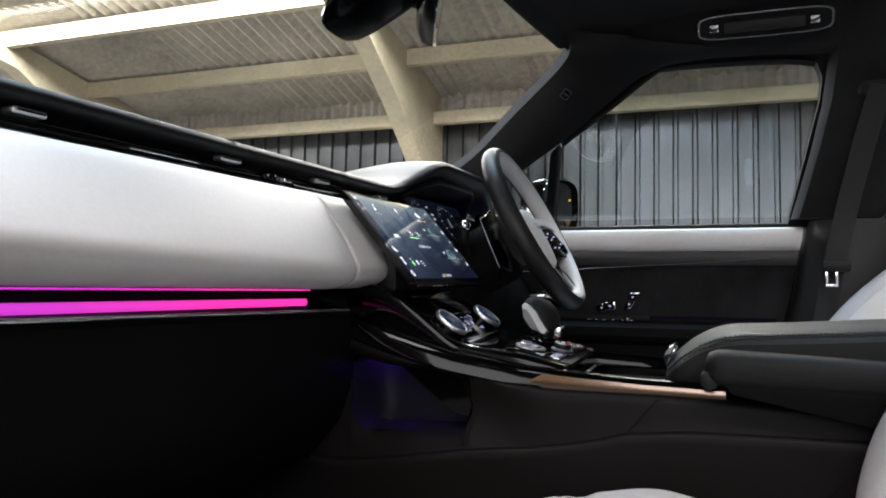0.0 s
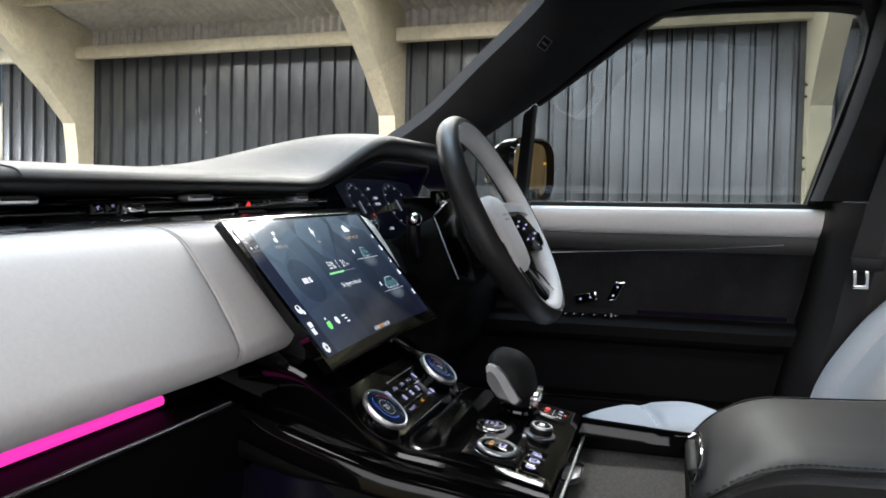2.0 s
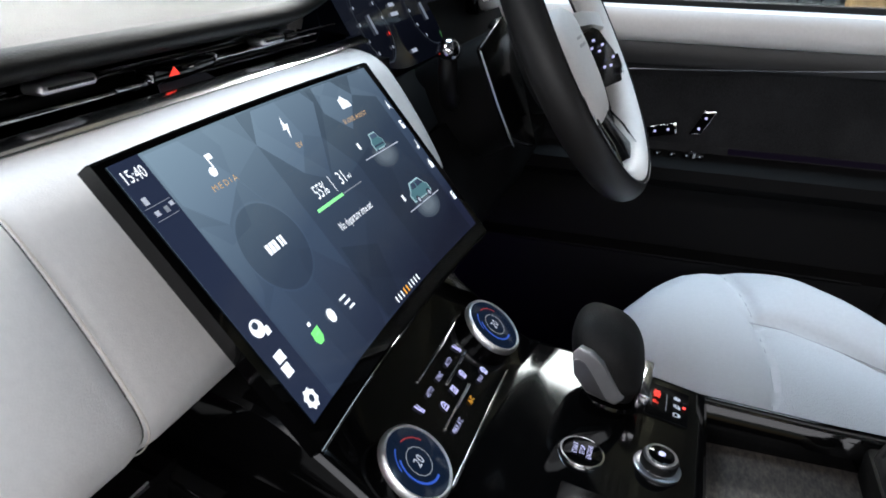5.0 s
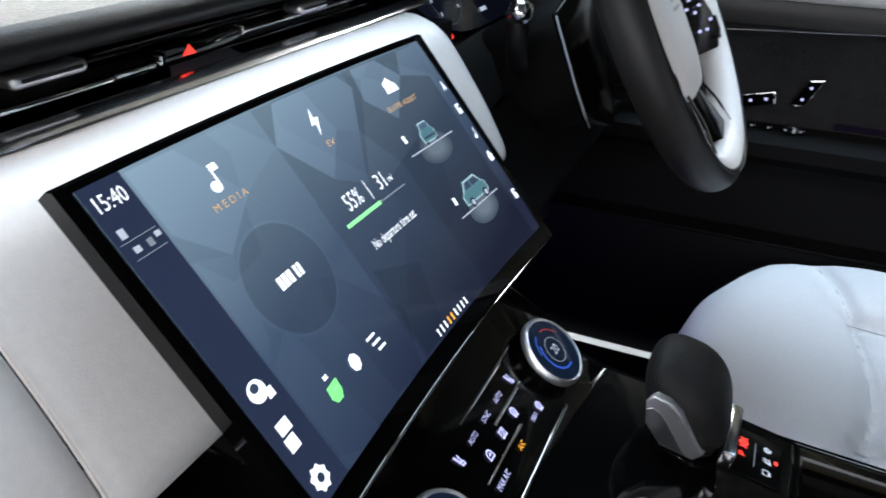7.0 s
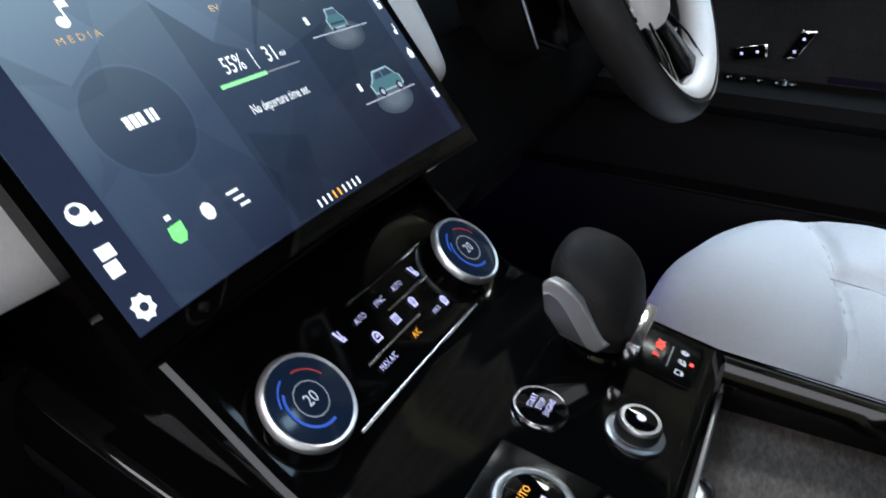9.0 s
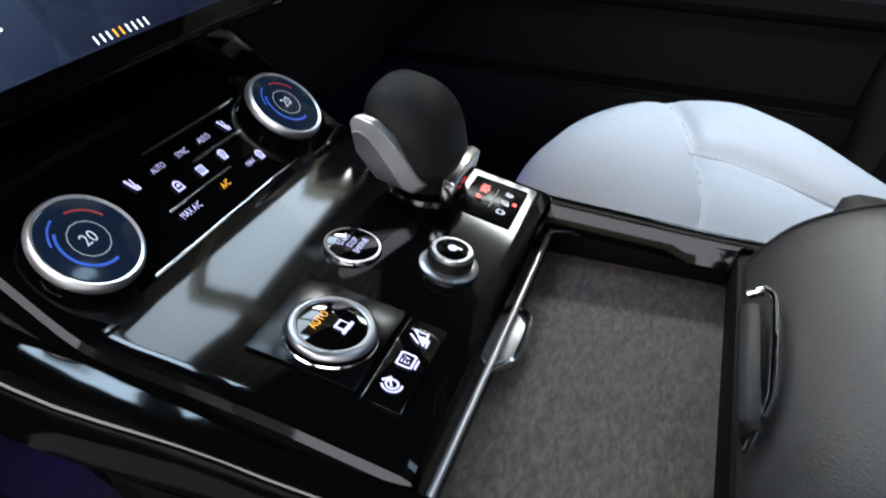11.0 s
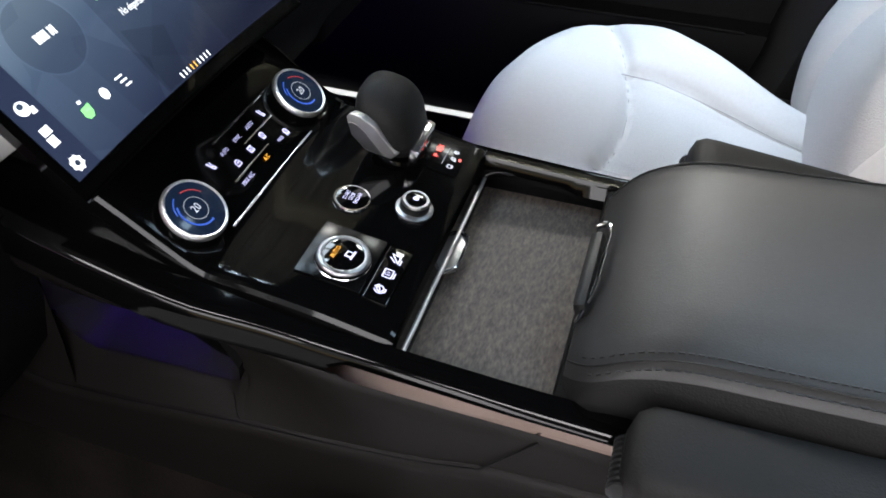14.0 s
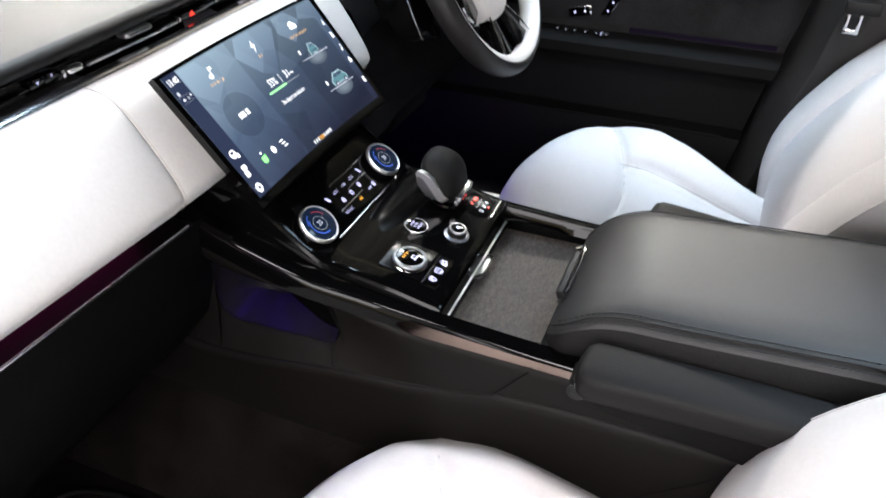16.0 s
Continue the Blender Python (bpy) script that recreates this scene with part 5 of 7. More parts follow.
def rotary(name, x, y, temp):
    k = part(name, lathe(B(), [(0.0206, -0.014), (0.0212, -0.004), (0.0212, 0.0065), (0.0185, 0.0075)], on_panel(x, y, 0.0), NORM, 48), PIANO, con, "rotary temperature knob with a chrome ring")
    c = on_panel(x, y, 0.0)
    part("knob_ring", lathe(B(), [(0.0211, 0.0062), (0.0220, 0.0070), (0.0222, 0.0088), (0.0216, 0.0108), (0.0206, 0.0118), (0.0195, 0.0112), (0.0195, 0.0060)], c, NORM, 56, False), SATIN, k, "satin chrome ring")
    part("knob_face", lathe(B(), [(0.0195, 0.0102), (0.0195, 0.0110), (0.0188, 0.0113)], c, NORM, 40), KNOBFACE, k)
    ax, ay = NORM.orthogonal().normalized(), None
    ax = Vector((0, 1, 0))
    ay = NORM.cross(ax).normalized()
    if ay.z < 0:
        ay = -ay
    o = c + NORM * 0.0118

    def arc(a0, a1, r0, r1, mat, nm):
        bm = B()
        n = 14
        pts = [[o + (ax * math.cos(t) + ay * math.sin(t)) * r for t in (math.radians(a0 + (a1 - a0) * i / n) for i in range(n + 1))] for r in (r0, r1)]
        loft(bm, pts)
        part(nm, bm, mat, k)

    arc(135, 280, 0.0117, 0.0130, BLUE, "cool_arc")
    arc(160, 110, 0.0142, 0.0151, BLUE, "scale_arc")
    arc(20, 85, 0.0130, 0.0138, material_red_dim, "warm_arc")
    arc(0, 360, 0.0079, 0.0084, DIMGREY, "inner_ring")
    part("temperature", lettering(temp, o, ax, ay, 0.0078, 0.9), DIMICON, k)


DIMGREY = material("icon_dim_grey", (0.1, 0.1, 0.1), 0.4, emit=(0.20, 0.22, 0.25), strength=0.9)
material_red_dim = material("icon_red_dim", (0.1, 0.01, 0.01), 0.4, emit=(0.35, 0.03, 0.03), strength=0.6)
rotary("temperature_knob", -0.2800, 0.8962, "20")
rotary("temperature_knob", -0.2800, 1.0457, "20")

ROWDIR, UPDIR = Vector((0, 1, 0)), Vector((-0.79, 0, 0.613))


def flat(name, x, y, dx, dy, mat, off=0.0010):
    bm = B()
    loft(bm, [[on_panel(x - dx / 2, y - dy / 2, off), on_panel(x - dx / 2, y + dy / 2, off)], [on_panel(x + dx / 2, y - dy / 2, off), on_panel(x + dx / 2, y + dy / 2, off)]])
    part(name, bm, mat, con)


def stroke(lines, x, y, size, mat, off=0.0012, wide=0.0009, name="button_icon", close=False):
    """A pictogram drawn in flat strokes; lines hold (across, up) in units of size."""
    bm = B()
    for line in lines:
        pts = [Vector((x - v * size, y + u * size, 0)) for u, v in line]
        for p, q in zip(pts, pts[1:]):
            d = (q - p).normalized() * wide * 0.5
            n = Vector((-d.y, d.x, 0))
            bm.faces.new([bm.verts.new(on_panel(w.x, w.y, off)) for w in (p - d + n, q + d + n, q + d - n, p - d - n)])
    part(name, bm, mat, con)


def arc2(r, a0, a1, n=10, cx=0.0, cy=0.0):
    return [(cx + r * math.cos(math.radians(a0 + (a1 - a0) * i / n)), cy + r * math.sin(math.radians(a0 + (a1 - a0) * i / n))) for i in range(n + 1)]


SEAT_ICON = [[(-0.55, 0.9), (-0.25, 0.0), (-0.05, -0.45), (0.55, -0.5)], [(-0.35, 0.9), (-0.05, 0.0), (0.55, -0.2)], [(0.3, 0.75), (0.3, 0.1)]]
SCREEN_ICON = [arc2(0.8, 150, 30) + [(0.5, -0.5), (-0.5, -0.5), (-0.69, 0.4)], [(-0.25, 0.45), (-0.25, -0.3)], [(0.2, 0.45), (0.2, -0.3)]]
REAR_ICON = [[(-0.7, 0.6), (0.7, 0.6), (0.7, -0.5), (-0.7, -0.5), (-0.7, 0.6)], [(-0.25, 0.3), (-0.25, -0.2)], [(0.25, 0.3), (0.25, -0.2)]]
AIR_ICON = [arc2(0.75, 200, 20) + [(0.75, -0.45), (-0.75, -0.45), (-0.7, -0.2)], [(-0.2, 0.1), (0.3, 0.1), (0.1, 0.3)]]
HILL_ICON = [[(-0.8, -0.6), (0.8, -0.6), (0.8, 0.75), (-0.8, -0.6)], [(-0.75, -0.1), (0.0, 0.85)], [(-0.9, -0.95), (0.0, -0.95)]]
BOX_ICON = [[(-0.75, -0.7), (0.75, -0.7), (0.85, -0.5), (0.85, 0.5), (0.75, 0.7), (-0.75, 0.7), (-0.85, 0.5), (-0.85, -0.5), (-0.75, -0.7)], [(-0.6, -1.05), (0.4, -1.05)]]
ROUND_ICON = [arc2(0.55, 0, 360, 14), arc2(0.9, 120, 280), [(0.1, 0.9), (0.7, 0.4)], [(-0.2, 0.0), (0.25, 0.25)]]


for i, txt in enumerate(("", "AUTO", "SYNC", "AUTO", "")):
    y = 0.9396 + 0.0174 * i
    if txt:
        part("button_lettering", lettering(txt, on_panel(-0.2885, y, 0.0014), ROWDIR, UPDIR, 0.0044, 0.75), LILAC, con)
    else:
        stroke(SEAT_ICON, -0.2880, y, 0.0033, LILAC, wide=0.0009)
for i, icon in enumerate((AIR_ICON, REAR_ICON, SCREEN_ICON)):
    stroke(icon, -0.2790, 0.957 + 0.0177 * i, 0.0030, LILAC, wide=0.0008)
part("button_lettering", lettering("MAX A/C", on_panel(-0.2692, 0.951, 0.0014), ROWDIR, UPDIR, 0.0048, 0.72), LILAC, con)
part("button_lettering", lettering("A/C", on_panel(-0.2692, 0.978, 0.0014), ROWDIR, UPDIR, 0.0048, 0.8), AMBER, con)
part("button_lettering", lettering("MAX", on_panel(-0.2700, 1.0015, 0.0014), ROWDIR, UPDIR, 0.0040, 0.8), LILAC, con)
stroke(SCREEN_ICON, -0.2702, 1.0110, 0.0030, LILAC, wide=0.0008)
for x, y0, y1 in ((-0.2590, 0.910, 1.028), (-0.2742, 0.942, 0.990), (-0.2840, 0.975, 1.015), (-0.2965, 0.957, 1.030)):
    part("button_ridge", sweep(B(), [on_panel(x, y0 + (y1 - y0) * k / 6, 0.0002) for k in range(7)], 0.0010, 0.0008, 8), BRIGHT, con, "bright metal ridge between button rows")

# start button
s0 = on_panel(-0.2000, 0.9705, 0.0)
part("start_button", lathe(B(), [(0.0135, -0.002), (0.0137, 0.0010), (0.0131, 0.0022), (0.0121, 0.0022)], s0, FLATN, 36), BRIGHT, con, "chrome-ringed start button")
part("start_face", lathe(B(), [(0.0121, 0.0014), (0.0121, 0.0022), (0.0115, 0.0024)], s0, FLATN, 32), PIANO, con)
for i, t in enumerate(("START", "STOP", "ENGINE")):
    part("button_lettering", lettering(t, s0 + FLATN * 0.0032 + Vector((-0.0042 + 0.0042 * i, 0, 0.0007 - 0.0007 * i)), (0, 1, 0), (-0.985, 0, 0.17), 0.0042, 0.8), LILAC, con)
# drive mode dial on its square plate
d0 = on_panel(-0.1820, 0.9135, 0.0)
part("dial_plate", box(B(), d0 + Vector((-0.002, 0.003, 0.0008)), (0.046, 0.050, 0.0014), 0.0006, pose(0, 0, 0, 0, 9.5, 0)), DIALPLATE, con)
dial = part("drive_dial", lathe(B(), [(0.0175, 0.0), (0.0178, 0.0036), (0.0172, 0.0040)], d0, FLATN, 44), PIANO, con, "gloss black drive mode dial with a satin ring")
part("dial_ring", lathe(B(), [(0.0178, 0.0034), (0.0181, 0.0042), (0.0177, 0.0054), (0.0166, 0.0062), (0.0146, 0.0064), (0.0139, 0.0060), (0.0138, 0.0050)], d0, FLATN, 44, False), SMOKED, dial, "satin metal ring")
part("dial_band", lathe(B(), [(0.0184, 0.0004), (0.0190, 0.0010), (0.0184, 0.0016)], d0, FLATN, 44, False), CHROME, dial)
part("dial_face", lathe(B(), [(0.0139, 0.0050), (0.0139, 0.0057), (0.0134, 0.0059)], d0, FLATN, 36), PIANO, dial)
part("dial_lettering", lettering("AUTO", d0 + FLATN * 0.0072 + Vector((-0.0052, -0.0012, 0.0009)), (0.08, 1, 0), (-0.985, 0.08, 0.17), 0.0046, 0.85), AMBER, dial)
for q, w, h, m_ in (((0.0036, 0.0010), 0.0052, 0.0052, LILAC), ((0.0036, 0.0010), 0.0030, 0.0032, PIANO), ((0.0060, 0.0010), 0.0014, 0.0078, LILAC)):
    part("dial_icon", box(B(), d0 + FLATN * (0.0066 if m_ is LILAC else 0.0069) + Vector((q[0], q[1], -0.17 * q[0])), (w, h, 0.0003), 0, pose(0, 0, 0, 0, 9.8, -4)), m_, dial)
# volume knob
v0 = on_panel(-0.1575, 0.983, 0.0)
vol = part("volume_knob", lathe(B(), [(0.0138, 0.0), (0.0140, 0.0013), (0.0134, 0.0018), (0.0104, 0.0020), (0.0102, 0.0086), (0.0095, 0.0098), (0.0076, 0.0098)], v0, FLATN, 40), SMOKED, con, "knurled metal volume knob")
part("knob_grip", lathe(B(), [(0.0105, 0.0024), (0.0108, 0.0030), (0.0108, 0.0074), (0.0105, 0.0082)], v0, FLATN, 40, False), DARK, vol)
part("knob_cap", lathe(B(), [(0.0077, 0.0094), (0.0077, 0.0101), (0.0072, 0.0103)], v0, FLATN, 28), PIANO, vol)
part("knob_mark", lathe(B(), [(0.0022, 0.0105), (0.0022, 0.0107)], v0, FLATN, 10), LILAC, vol)
# small button strips
part("switch_plate", box(B(), on_panel(-0.1510, 0.915, 0.0008), (0.0165, 0.050, 0.0014), 0.0006, pose(0, 0, 0, 0, 11.5, 0)), PIANO, con)
for i, icon in enumerate((ROUND_ICON, BOX_ICON, HILL_ICON)):
    stroke(icon, -0.1510, 0.901 + 0.0142 * i, 0.0042, LILAC, 0.0022, 0.0009, "switch_icon")
part("switch_lettering", lettering("EV", on_panel(-0.1510, 0.9152, 0.0023), (0, 1, 0), (-0.98, 0, 0.2), 0.0048, 0.8), LILAC, con)
part("selector_plate", box(B(), on_panel(-0.156, 1.050, 0.0006), (0.030, 0.038, 0.0014), 0.0003, pose(0, 0, 0, 0, 11, 0)), DIALPLATE, con)
stroke([arc2(0.8, 0, 360, 12), [(-1.5, 0.6), (-1.2, 0.0), (-1.5, -0.6)], [(1.5, 0.6), (1.2, 0.0), (1.5, -0.6)], [(0, 0.4), (0, -0.1)]], -0.1620, 1.0560, 0.0024, RED, 0.0024, 0.0012, "parking_lamp")
stroke([[(-0.8, 0.8), (0.4, 0.8), (0.8, 0.3), (0.4, -0.1), (-0.8, -0.1)], [(-0.8, -1.0), (-0.8, 0.8)]], -0.1625, 1.0465, 0.0016, RED, 0.0024, 0.0008, "parking_lamp")
for i, icon in enumerate((BOX_ICON, HILL_ICON, ROUND_ICON)):
    stroke(icon, -0.1490, 1.0390 + 0.0095 * i, 0.0022, DIMICON, 0.0024, 0.0007, "switch_icon")
flat("parking_lamp", -0.1440, 1.0500, 0.0020, 0.0030, RED, 0.0024)
flat("panel_line", -0.1555, 1.050, 0.0004, 0.020, GREYICON, 0.0020)

# ---- gear selector ----
gear = thing("gear_selector", (-0.192, 1.042, 1.0), "stubby black leather gear selector with chrome trim", "gear lever")
part("collar", lathe(B(), [(0.022, -0.002), (0.0205, 0.002), (0.013, 0.004), (0.011, 0.014)], on_panel(-0.190, 1.042, 0.0), (0.1, 0, 1), 28), PIANO, gear)
rings = []
GC = Vector((-0.1925, 1.0420, 1.0200))
for k in range(21):
    t = k / 20
    c = GC + Vector((-0.0075 * t, 0.001 * t, 0.0510 * t))
    cap = max(0.0, 1 - max(0, (t - 0.50) / 0.50) ** 2.4) ** 0.5
    foot = 0.72 + 0.28 * smooth(0.0, 0.30, t)
    rx, ry = 0.0235 * foot * max(0.06, cap), 0.0290 * foot * max(0.06, cap)
    rings.append(ring2(c, (0.98, 0, -0.20), (0, 1, 0), rx, ry, 2.7, 36))
part("grip", loft(B(), rings, True, True), MATTE, gear, "black leather grip", 60)
n_ = Vector((-0.18, -0.95, 0.22)).normalized()
RIM_ = ((-0.2140, 1.0600), (-0.2105, 1.0640), (-0.2035, 1.0605), (-0.1965, 1.0520), (-0.1815, 1.0265), (-0.1865, 1.0215), (-0.2040, 1.0300), (-0.2125, 1.0440))
INLAY_ = ((-0.2130, 1.0545), (-0.2100, 1.0555), (-0.2060, 1.0525), (-0.2015, 1.0450), (-0.1925, 1.0275), (-0.1900, 1.0240), (-0.2035, 1.0315), (-0.2118, 1.0440))


def chip(pts, off):
    """Flat facet on the near side of the grip."""
    return [Vector((x, 1.0120 + 0.25 * (x + 0.198) - 0.10 * (z - 1.04), z)) + n_ * off for x, z in pts]


part("side_frame", prism(B(), chip(RIM_, -0.004), chip(RIM_, 0.0035), 0.0012), SATIN, gear, "satin chrome side frame", 14)
part("side_inlay", prism(B(), chip(INLAY_, 0.0), chip(INLAY_, 0.0040), 0.0004), SMOKED, gear, "smoked metal inlay", 14)
tip = [Vector(p) for p in ((-0.1760, 1.0190, 1.0185), (-0.1735, 1.0190, 1.0310), (-0.1730, 1.0590, 1.0330), (-0.1755, 1.0590, 1.0205))]
part("release_button", prism(B(), tip, [p + Vector((0.0070, -0.0010, -0.0015)) for p in tip], 0.0016), CHROME, gear, "bright chrome release button")

# ---- armrest lid ----
arm = thing("armrest", (0.15, CY, 0.96), "black leather centre armrest with stitched edges", "armrest")


def arm_ring(x):
    f = smooth(-0.0265, 0.05, x)
    top = 0.998 + 0.043 * (1 - (1 - min(1, max(0, (x + 0.0265) / 0.085))) ** 2.3) + 0.016 * smooth(0.0, 0.35, x)
    side = 0.012 + 0.010 * f
    corner = 0.014 * (1 - min(1, max(0, (x + 0.0265) / 0.024))) ** 2.2
    y0, y1 = 0.860 + corner, 1.080 - corner
    low = 0.976
    pts = [(y0 + 0.012, low), (y0 + 0.007, low + 0.008), (y0 + 0.0025, (low + top) / 2 - 0.006), (y0 + 0.0022, top - side), (y0 + 0.0085, top - side * 0.50), (y0 + 0.0170, top - side * 0.17), (y0 + 0.034, top)]
    pts += [(y, top + 0.001) for y in (0.92, CY, 1.02)]
    pts += [(y1 - (p - y0), q) for p, q in reversed(pts[:7])]
    return [Vector((x, y, z)) for y, z in pts]


xs = [-0.0265 + 0.0765 * (i / 14) ** 1.7 for i in range(15)] + [0.05 + 0.40 * i / 14 for i in range(1, 15)]
part("lid", loft(B(), [arm_ring(x) for x in xs], True, True), LEATHER, arm, "padded black leather lid", 50)
# strips over the lid's sides, in darker leather that stands for shade
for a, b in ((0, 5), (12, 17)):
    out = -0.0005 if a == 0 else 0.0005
    part("lid_side_shade", loft(B(), [[p + Vector((0, out, 0)) for p in arm_ring(x)[a:b]] for x in xs]), MATTE, arm, "dark matte strip put on for the shade on the lid side", 50)
part("bin", box(B(), (0.20, CY, 0.93), (0.46, 0.21, 0.12), 0.006), SOFT, arm)
for k in (5, 11):
    side = -1 if k == 5 else 1
    for off in (0, 1):
        part("stitching" if off else "seam", sweep(B(), [arm_ring(x)[k] + Vector((0, side * 0.0008, 0.0008 - 0.005 * off)) for x in xs[1:]], 0.0009, 0.0007, 6), DARK, arm)
# single stitches along the near edge
st = bpy.data.meshes.new("stitch")
bm = box(B(), (0, 0, 0), (0.0032 * S, 0.0009 * S, 0.0009 * S))
bm.to_mesh(st), bm.free()
st.materials.append(material("dark_thread", (0.012, 0.012, 0.013), 0.6))
for k in range(58):
    x = -0.018 + 0.0050 * k
    for dz in (0.0010, -0.0030):
        ob = new("stitch", st)
        ob.parent = arm
        a, b = arm_ring(x)[5], arm_ring(x + 0.003)[5]
        mid = (a + b) / 2 + Vector((0, 0.0045 if dz > 0 else -0.0050, dz + 0.0008))
        ob.matrix_local = Matrix.Translation((mid - Vector((0.15, CY, 0.96))) * S) @ (b - a).to_track_quat("X", "Z").to_matrix().to_4x4()
part("pull_handle", sweep(B(), curve([(-0.0265, 0.915, 1.004), (-0.0235, 0.925, 1.009), (-0.0205, 0.936, 1.0135), (-0.0195, 0.957, 1.0165), (-0.0190, 0.982, 1.0175), (-0.0195, 0.9935, 1.0175), (-0.0225, 0.9985, 1.0165), (-0.0285, 0.9980, 1.013)], 6), 0.0015, 0.0024, 10), BRIGHT, arm, "bright chrome pull handle")
part("handle_recess", box(B(), (-0.0240, 0.958, 1.003), (0.010, 0.074, 0.022), 0.004, pose(0, 0, 0, 0, -20, 0)), DARK, arm)

# ---- front seats ----
def seat(name, cy, flip, label, dx, dz, arm, recline=0.0, grow=1.0, to=None):
    """A front seat; flip mirrors it so that the fold-down armrest lies beside the console."""
    root = thing(name, (0.05, cy, 0.62), label, "seat", "front seats", grow=grow, to=to)

    def Y(y):
        return cy + (-y if flip else y)

    def V(x, y, z):
        return Vector((x + dx, Y(y), z + dz))

    # cushion: centre and two bolsters, rolled over at the front
    def front(y):
        if y > 0 and not flip:
            return -0.198 + 0.088 * min(1, y / 0.225) ** 3.0
        return (-0.205 if flip else -0.198) + (0.115 if y > 0 else 0.092) * min(1, abs(y) / 0.225) ** 2.6

    def taper(x, y):
        return 1 - (0.42 if y < 0 else 0.06) * smooth(-0.08, 0.20, x)

    def top_at(x, y):
        """Height of the cushion behind its rolled front."""
        f = front(y)
        k = max(0.0, (x - f - 0.07) / (0.24 - f - 0.07))
        z = 0.903 + 0.004 - 0.055 * k ** 1.2
        xa = along([(0.0, -0.020), (0.05, -0.022), (0.10, -0.032), (0.15, -0.050), (0.188, -0.068), (0.25, -0.09)], abs(y))
        z -= 0.0085 * math.exp(-((x - xa) / 0.007) ** 2) * (1 - smooth(0.185, 0.20, abs(y)))
        yb = along([(-0.05, 0.103), (0.0, 0.112), (0.05, 0.112), (0.20, 0.100)], x)
        z -= 0.0080 * math.exp(-((abs(y) - yb) / 0.007) ** 2) * smooth(-0.055, -0.030, x)
        rise = smooth(0.10, 0.17, abs(y)) * (1 - smooth(0.20, 0.24, abs(y)) * 0.7)
        z -= 0.022 * smooth(0.05, 0.20, x) * smooth(0.06, 0.19, -y)
        return z + 0.026 * rise * smooth(-0.09, 0.02, x) - 0.010 * (1 - smooth(0.08, 0.13, abs(y))) * smooth(-0.07, -0.01, x)

    bm = B()
    rings = []
    for j in range(97):
        y = -0.238 + 0.476 * j / 96
        f = front(y)
        e = 0.004 - 0.03 * max(0, abs(y) - 0.19) / 0.05
        ring = [V(f + 0.03, y, 0.76), V(f + 0.005, y, 0.80), V(f, y, 0.845 + e * 0.2), V(f + 0.010, y, 0.874 + e * 0.5), V(f + 0.028, y, 0.893 + e * 0.8)]
        for k in range(65):
            x = f + 0.05 + (0.24 - f - 0.05) * k / 64
            ring.append(V(x, y * taper(x, y), top_at(x, y) - 0.004 * max(0, 1 - k / 8) + (e - 0.004)))
        rings.append(ring)
    loft(bm, rings)
    part("cushion", bm, SEATW, root, "pale leather seat cushion", 60)
    bm, rows = B(), []
    for j in range(25):
        v = -1 + 2 * j / 24
        row = []
        for k in range(25):
            x = -0.012 + 0.006 * abs(v) ** 2 * -3 + 0.225 * k / 24
            yb = along([(-0.05, 0.098), (0.0, 0.107), (0.05, 0.107), (0.20, 0.096)], x) * v
            row.append(V(x, yb * taper(x, v), top_at(x, yb) + 0.0012))
        rows.append(row)
    part("cushion_centre", loft(bm, rows), PERF, root, "perforated pale leather centre", 60)
    arc = [(-0.068, -0.188), (-0.050, -0.15), (-0.032, -0.10), (-0.022, -0.05), (-0.020, 0.0), (-0.022, 0.05), (-0.032, 0.10), (-0.050, 0.15), (-0.068, 0.188)]
    part("cushion_seam", sweep(B(), [V(p.x, p.y * taper(p.x, p.y), top_at(p.x, p.y) + 0.0002 - 0.03 * max(0, abs(p.y) - 0.19) / 0.05) for p in curve([(x, y, 0) for x, y in arc], 6)], 0.0007, 0.0006, 6), STITCH, root)
    for s in (-1, 1):
        part("cushion_seam", sweep(B(), [V(x, s * y * taper(x, s), top_at(x, y) + 0.0002) for x, y in ((-0.040, 0.105), (0.0, 0.112), (0.05, 0.112), (0.10, 0.110), (0.15, 0.105), (0.20, 0.10))], 0.0007, 0.0006, 6), STITCH, root)
        side = B()
        loft(side, [[V(front(0.238) + 0.30 * a, s * (0.238 + d) * taper(front(0.238) + 0.30 * a, s), z - 0.03 * a * (d == 0)) for a in (0.0, 0.3, 0.6, 1.0)] for d, z in ((0, 0.875), (0.004, 0.85), (0.002, 0.80), (-0.02, 0.74))])
        part("cushion_side", side, SEATW, root)
    part("seat_base", box(B(), (0.06, cy, 0.70), (0.34, 0.40, 0.12), 0.02), DARK, root)
    for s in (-1, 1):
        part("seat_rail", box(B(), (0.05, cy + s * 0.17, 0.655), (0.40, 0.03, 0.03), 0.004), CHROME, root)
        part("seat_side_cover", box(B(), (0.08, cy + s * 0.222, 0.775), (0.33, 0.02, 0.09), 0.008), DARK, root)

    # backrest: reclined, its bolsters standing proud of the centre
    PROF = curve([(0.172, 0, 0.845), (0.168, 0, 0.90), (0.176, 0, 0.955), (0.196, 0, 1.010), (0.234, 0, 1.068), (0.292, 0, 1.126), (0.365, 0, 1.185), (0.445, 0, 1.25), (0.515, 0, 1.315), (0.555, 0, 1.37)], 3)

